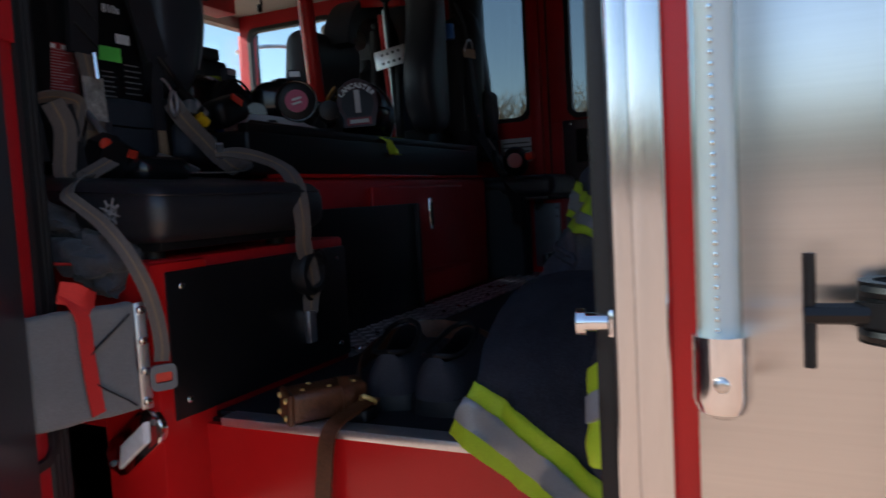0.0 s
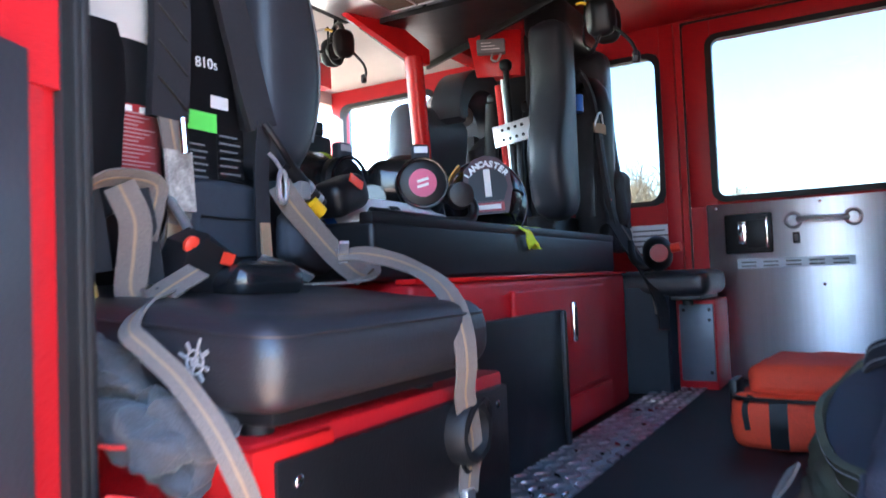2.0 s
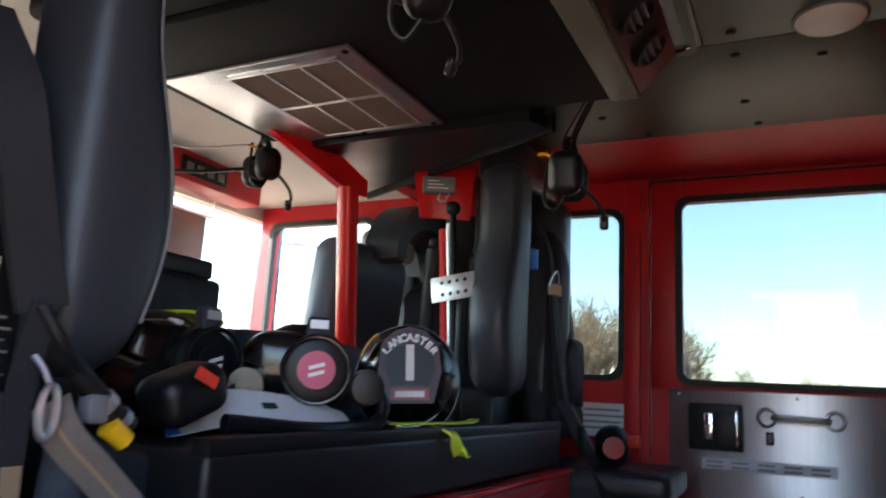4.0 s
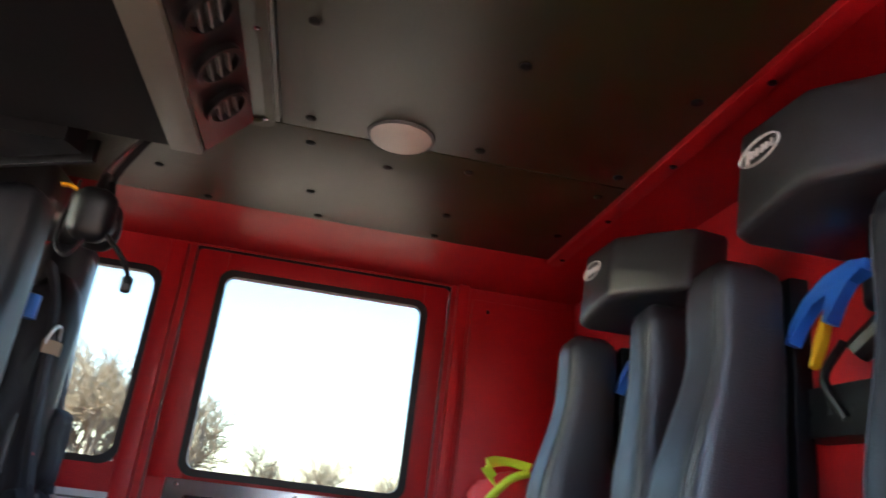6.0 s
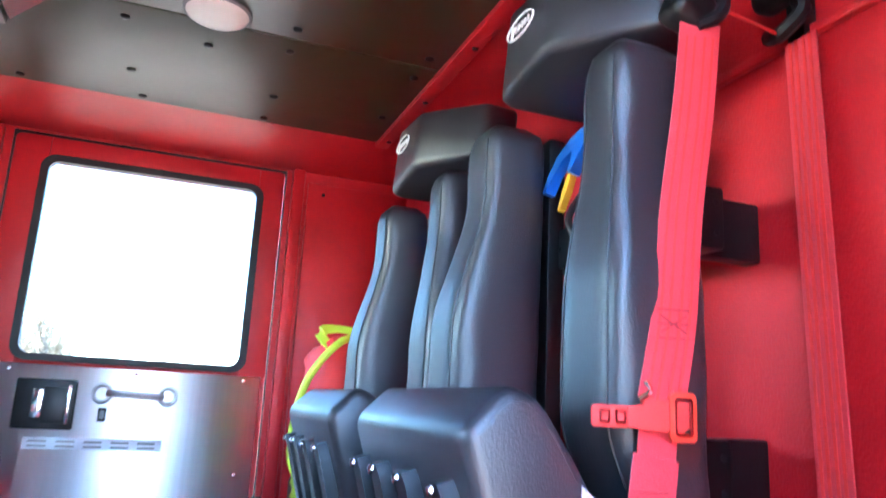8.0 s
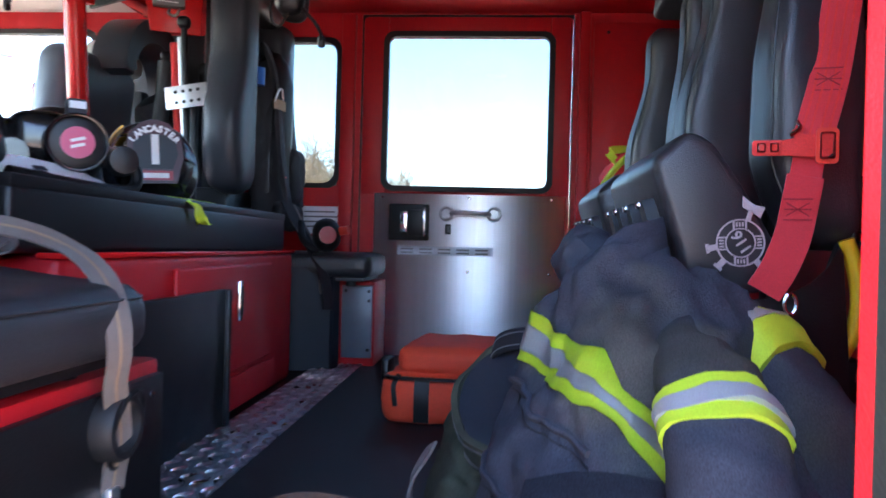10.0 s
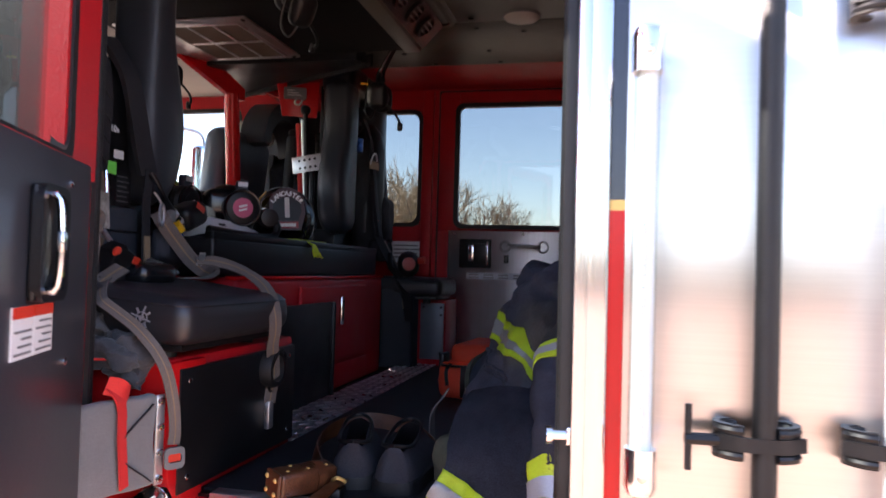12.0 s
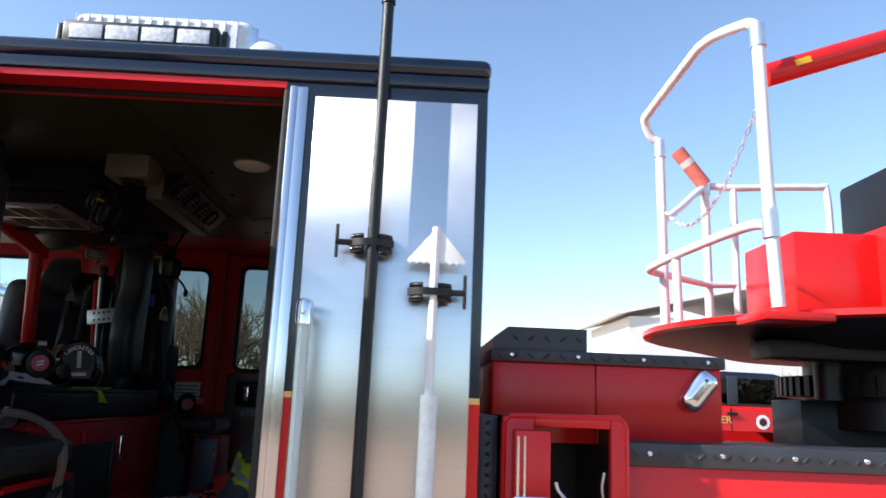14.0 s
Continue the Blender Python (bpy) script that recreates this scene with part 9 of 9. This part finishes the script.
for x, y, k, s in spots:
    c = copy_thing(first[k], Matrix.Translation((x, y, 0)))
    c.matrix_basis = Matrix.Translation((x, y, 0)) @ Matrix.Rotation(rnd.uniform(0, 6.28), 4, "Z") @ Matrix.Scale(s, 4)


def hedge(name, x0, x1, y, depth, h, seed, label, mat="brush", dense=34, leaf=1.0):
    rnd = random.Random(seed)
    verts, faces = [], []
    n = int((x1 - x0) * dense)
    for i in range(n):
        x, yy = rnd.uniform(x0, x1), y + rnd.uniform(-depth, depth) / 2
        top = h * (0.45 + 0.55 * noise.noise(Vector((x * 0.35, seed, 0.0))) ** 2 + 0.35 * rnd.random())
        z = rnd.uniform(0, top)
        a, s = rnd.uniform(0, 3.14), rnd.uniform(0.10, 0.28) * leaf
        d = Vector((math.cos(a), math.sin(a), rnd.uniform(-0.5, 1.2))) * s
        w = Vector((-math.sin(a), math.cos(a), rnd.uniform(-0.3, 0.3))) * s * 0.35
        c = Vector((x, yy, z))
        b = len(verts)
        verts += [c - d, c + w, c + d, c - w]
        faces.append((b, b + 1, b + 2, b + 3))
    me = bpy.data.meshes.new(name)
    me.from_pydata(verts, [], faces)
    me.materials.append(M[mat])
    return tagged(new(name, me), label, "brush", kind="stuff")


hedge("brush_far", -70, 60, 34, 5, 2.6, 3.0, "dry tan brush along the far edge of the lot")
M["brush_dark"] = material("brown_scrub", (0.075, 0.058, 0.042), 0.9, grain=0.4, scale=2)
hedge("brush_near", -60, 60, -36, 8, 6.0, 7.0, "dry brown brush behind the lot", "brush_dark", 130, 2.2)
hw_ = thing("shed", (22.5, 46, 0), "low pale metal shed with a shallow roof", "building")
part("wall", box(14.6, 31, 45.4, 56, 0, 7.5), "roof_white", hw_)
part("roof", prism([(-9.0, 7.5), (0, 9.6), (9.0, 7.5), (9.0, 7.75), (0, 9.85), (-9.0, 7.75)], 12.0, Matrix(((1, 0, 0, 22.5), (0, 0, 1, 45.0), (0, 1, 0, 0), (0, 0, 0, 1)))), "roof_white", hw_)
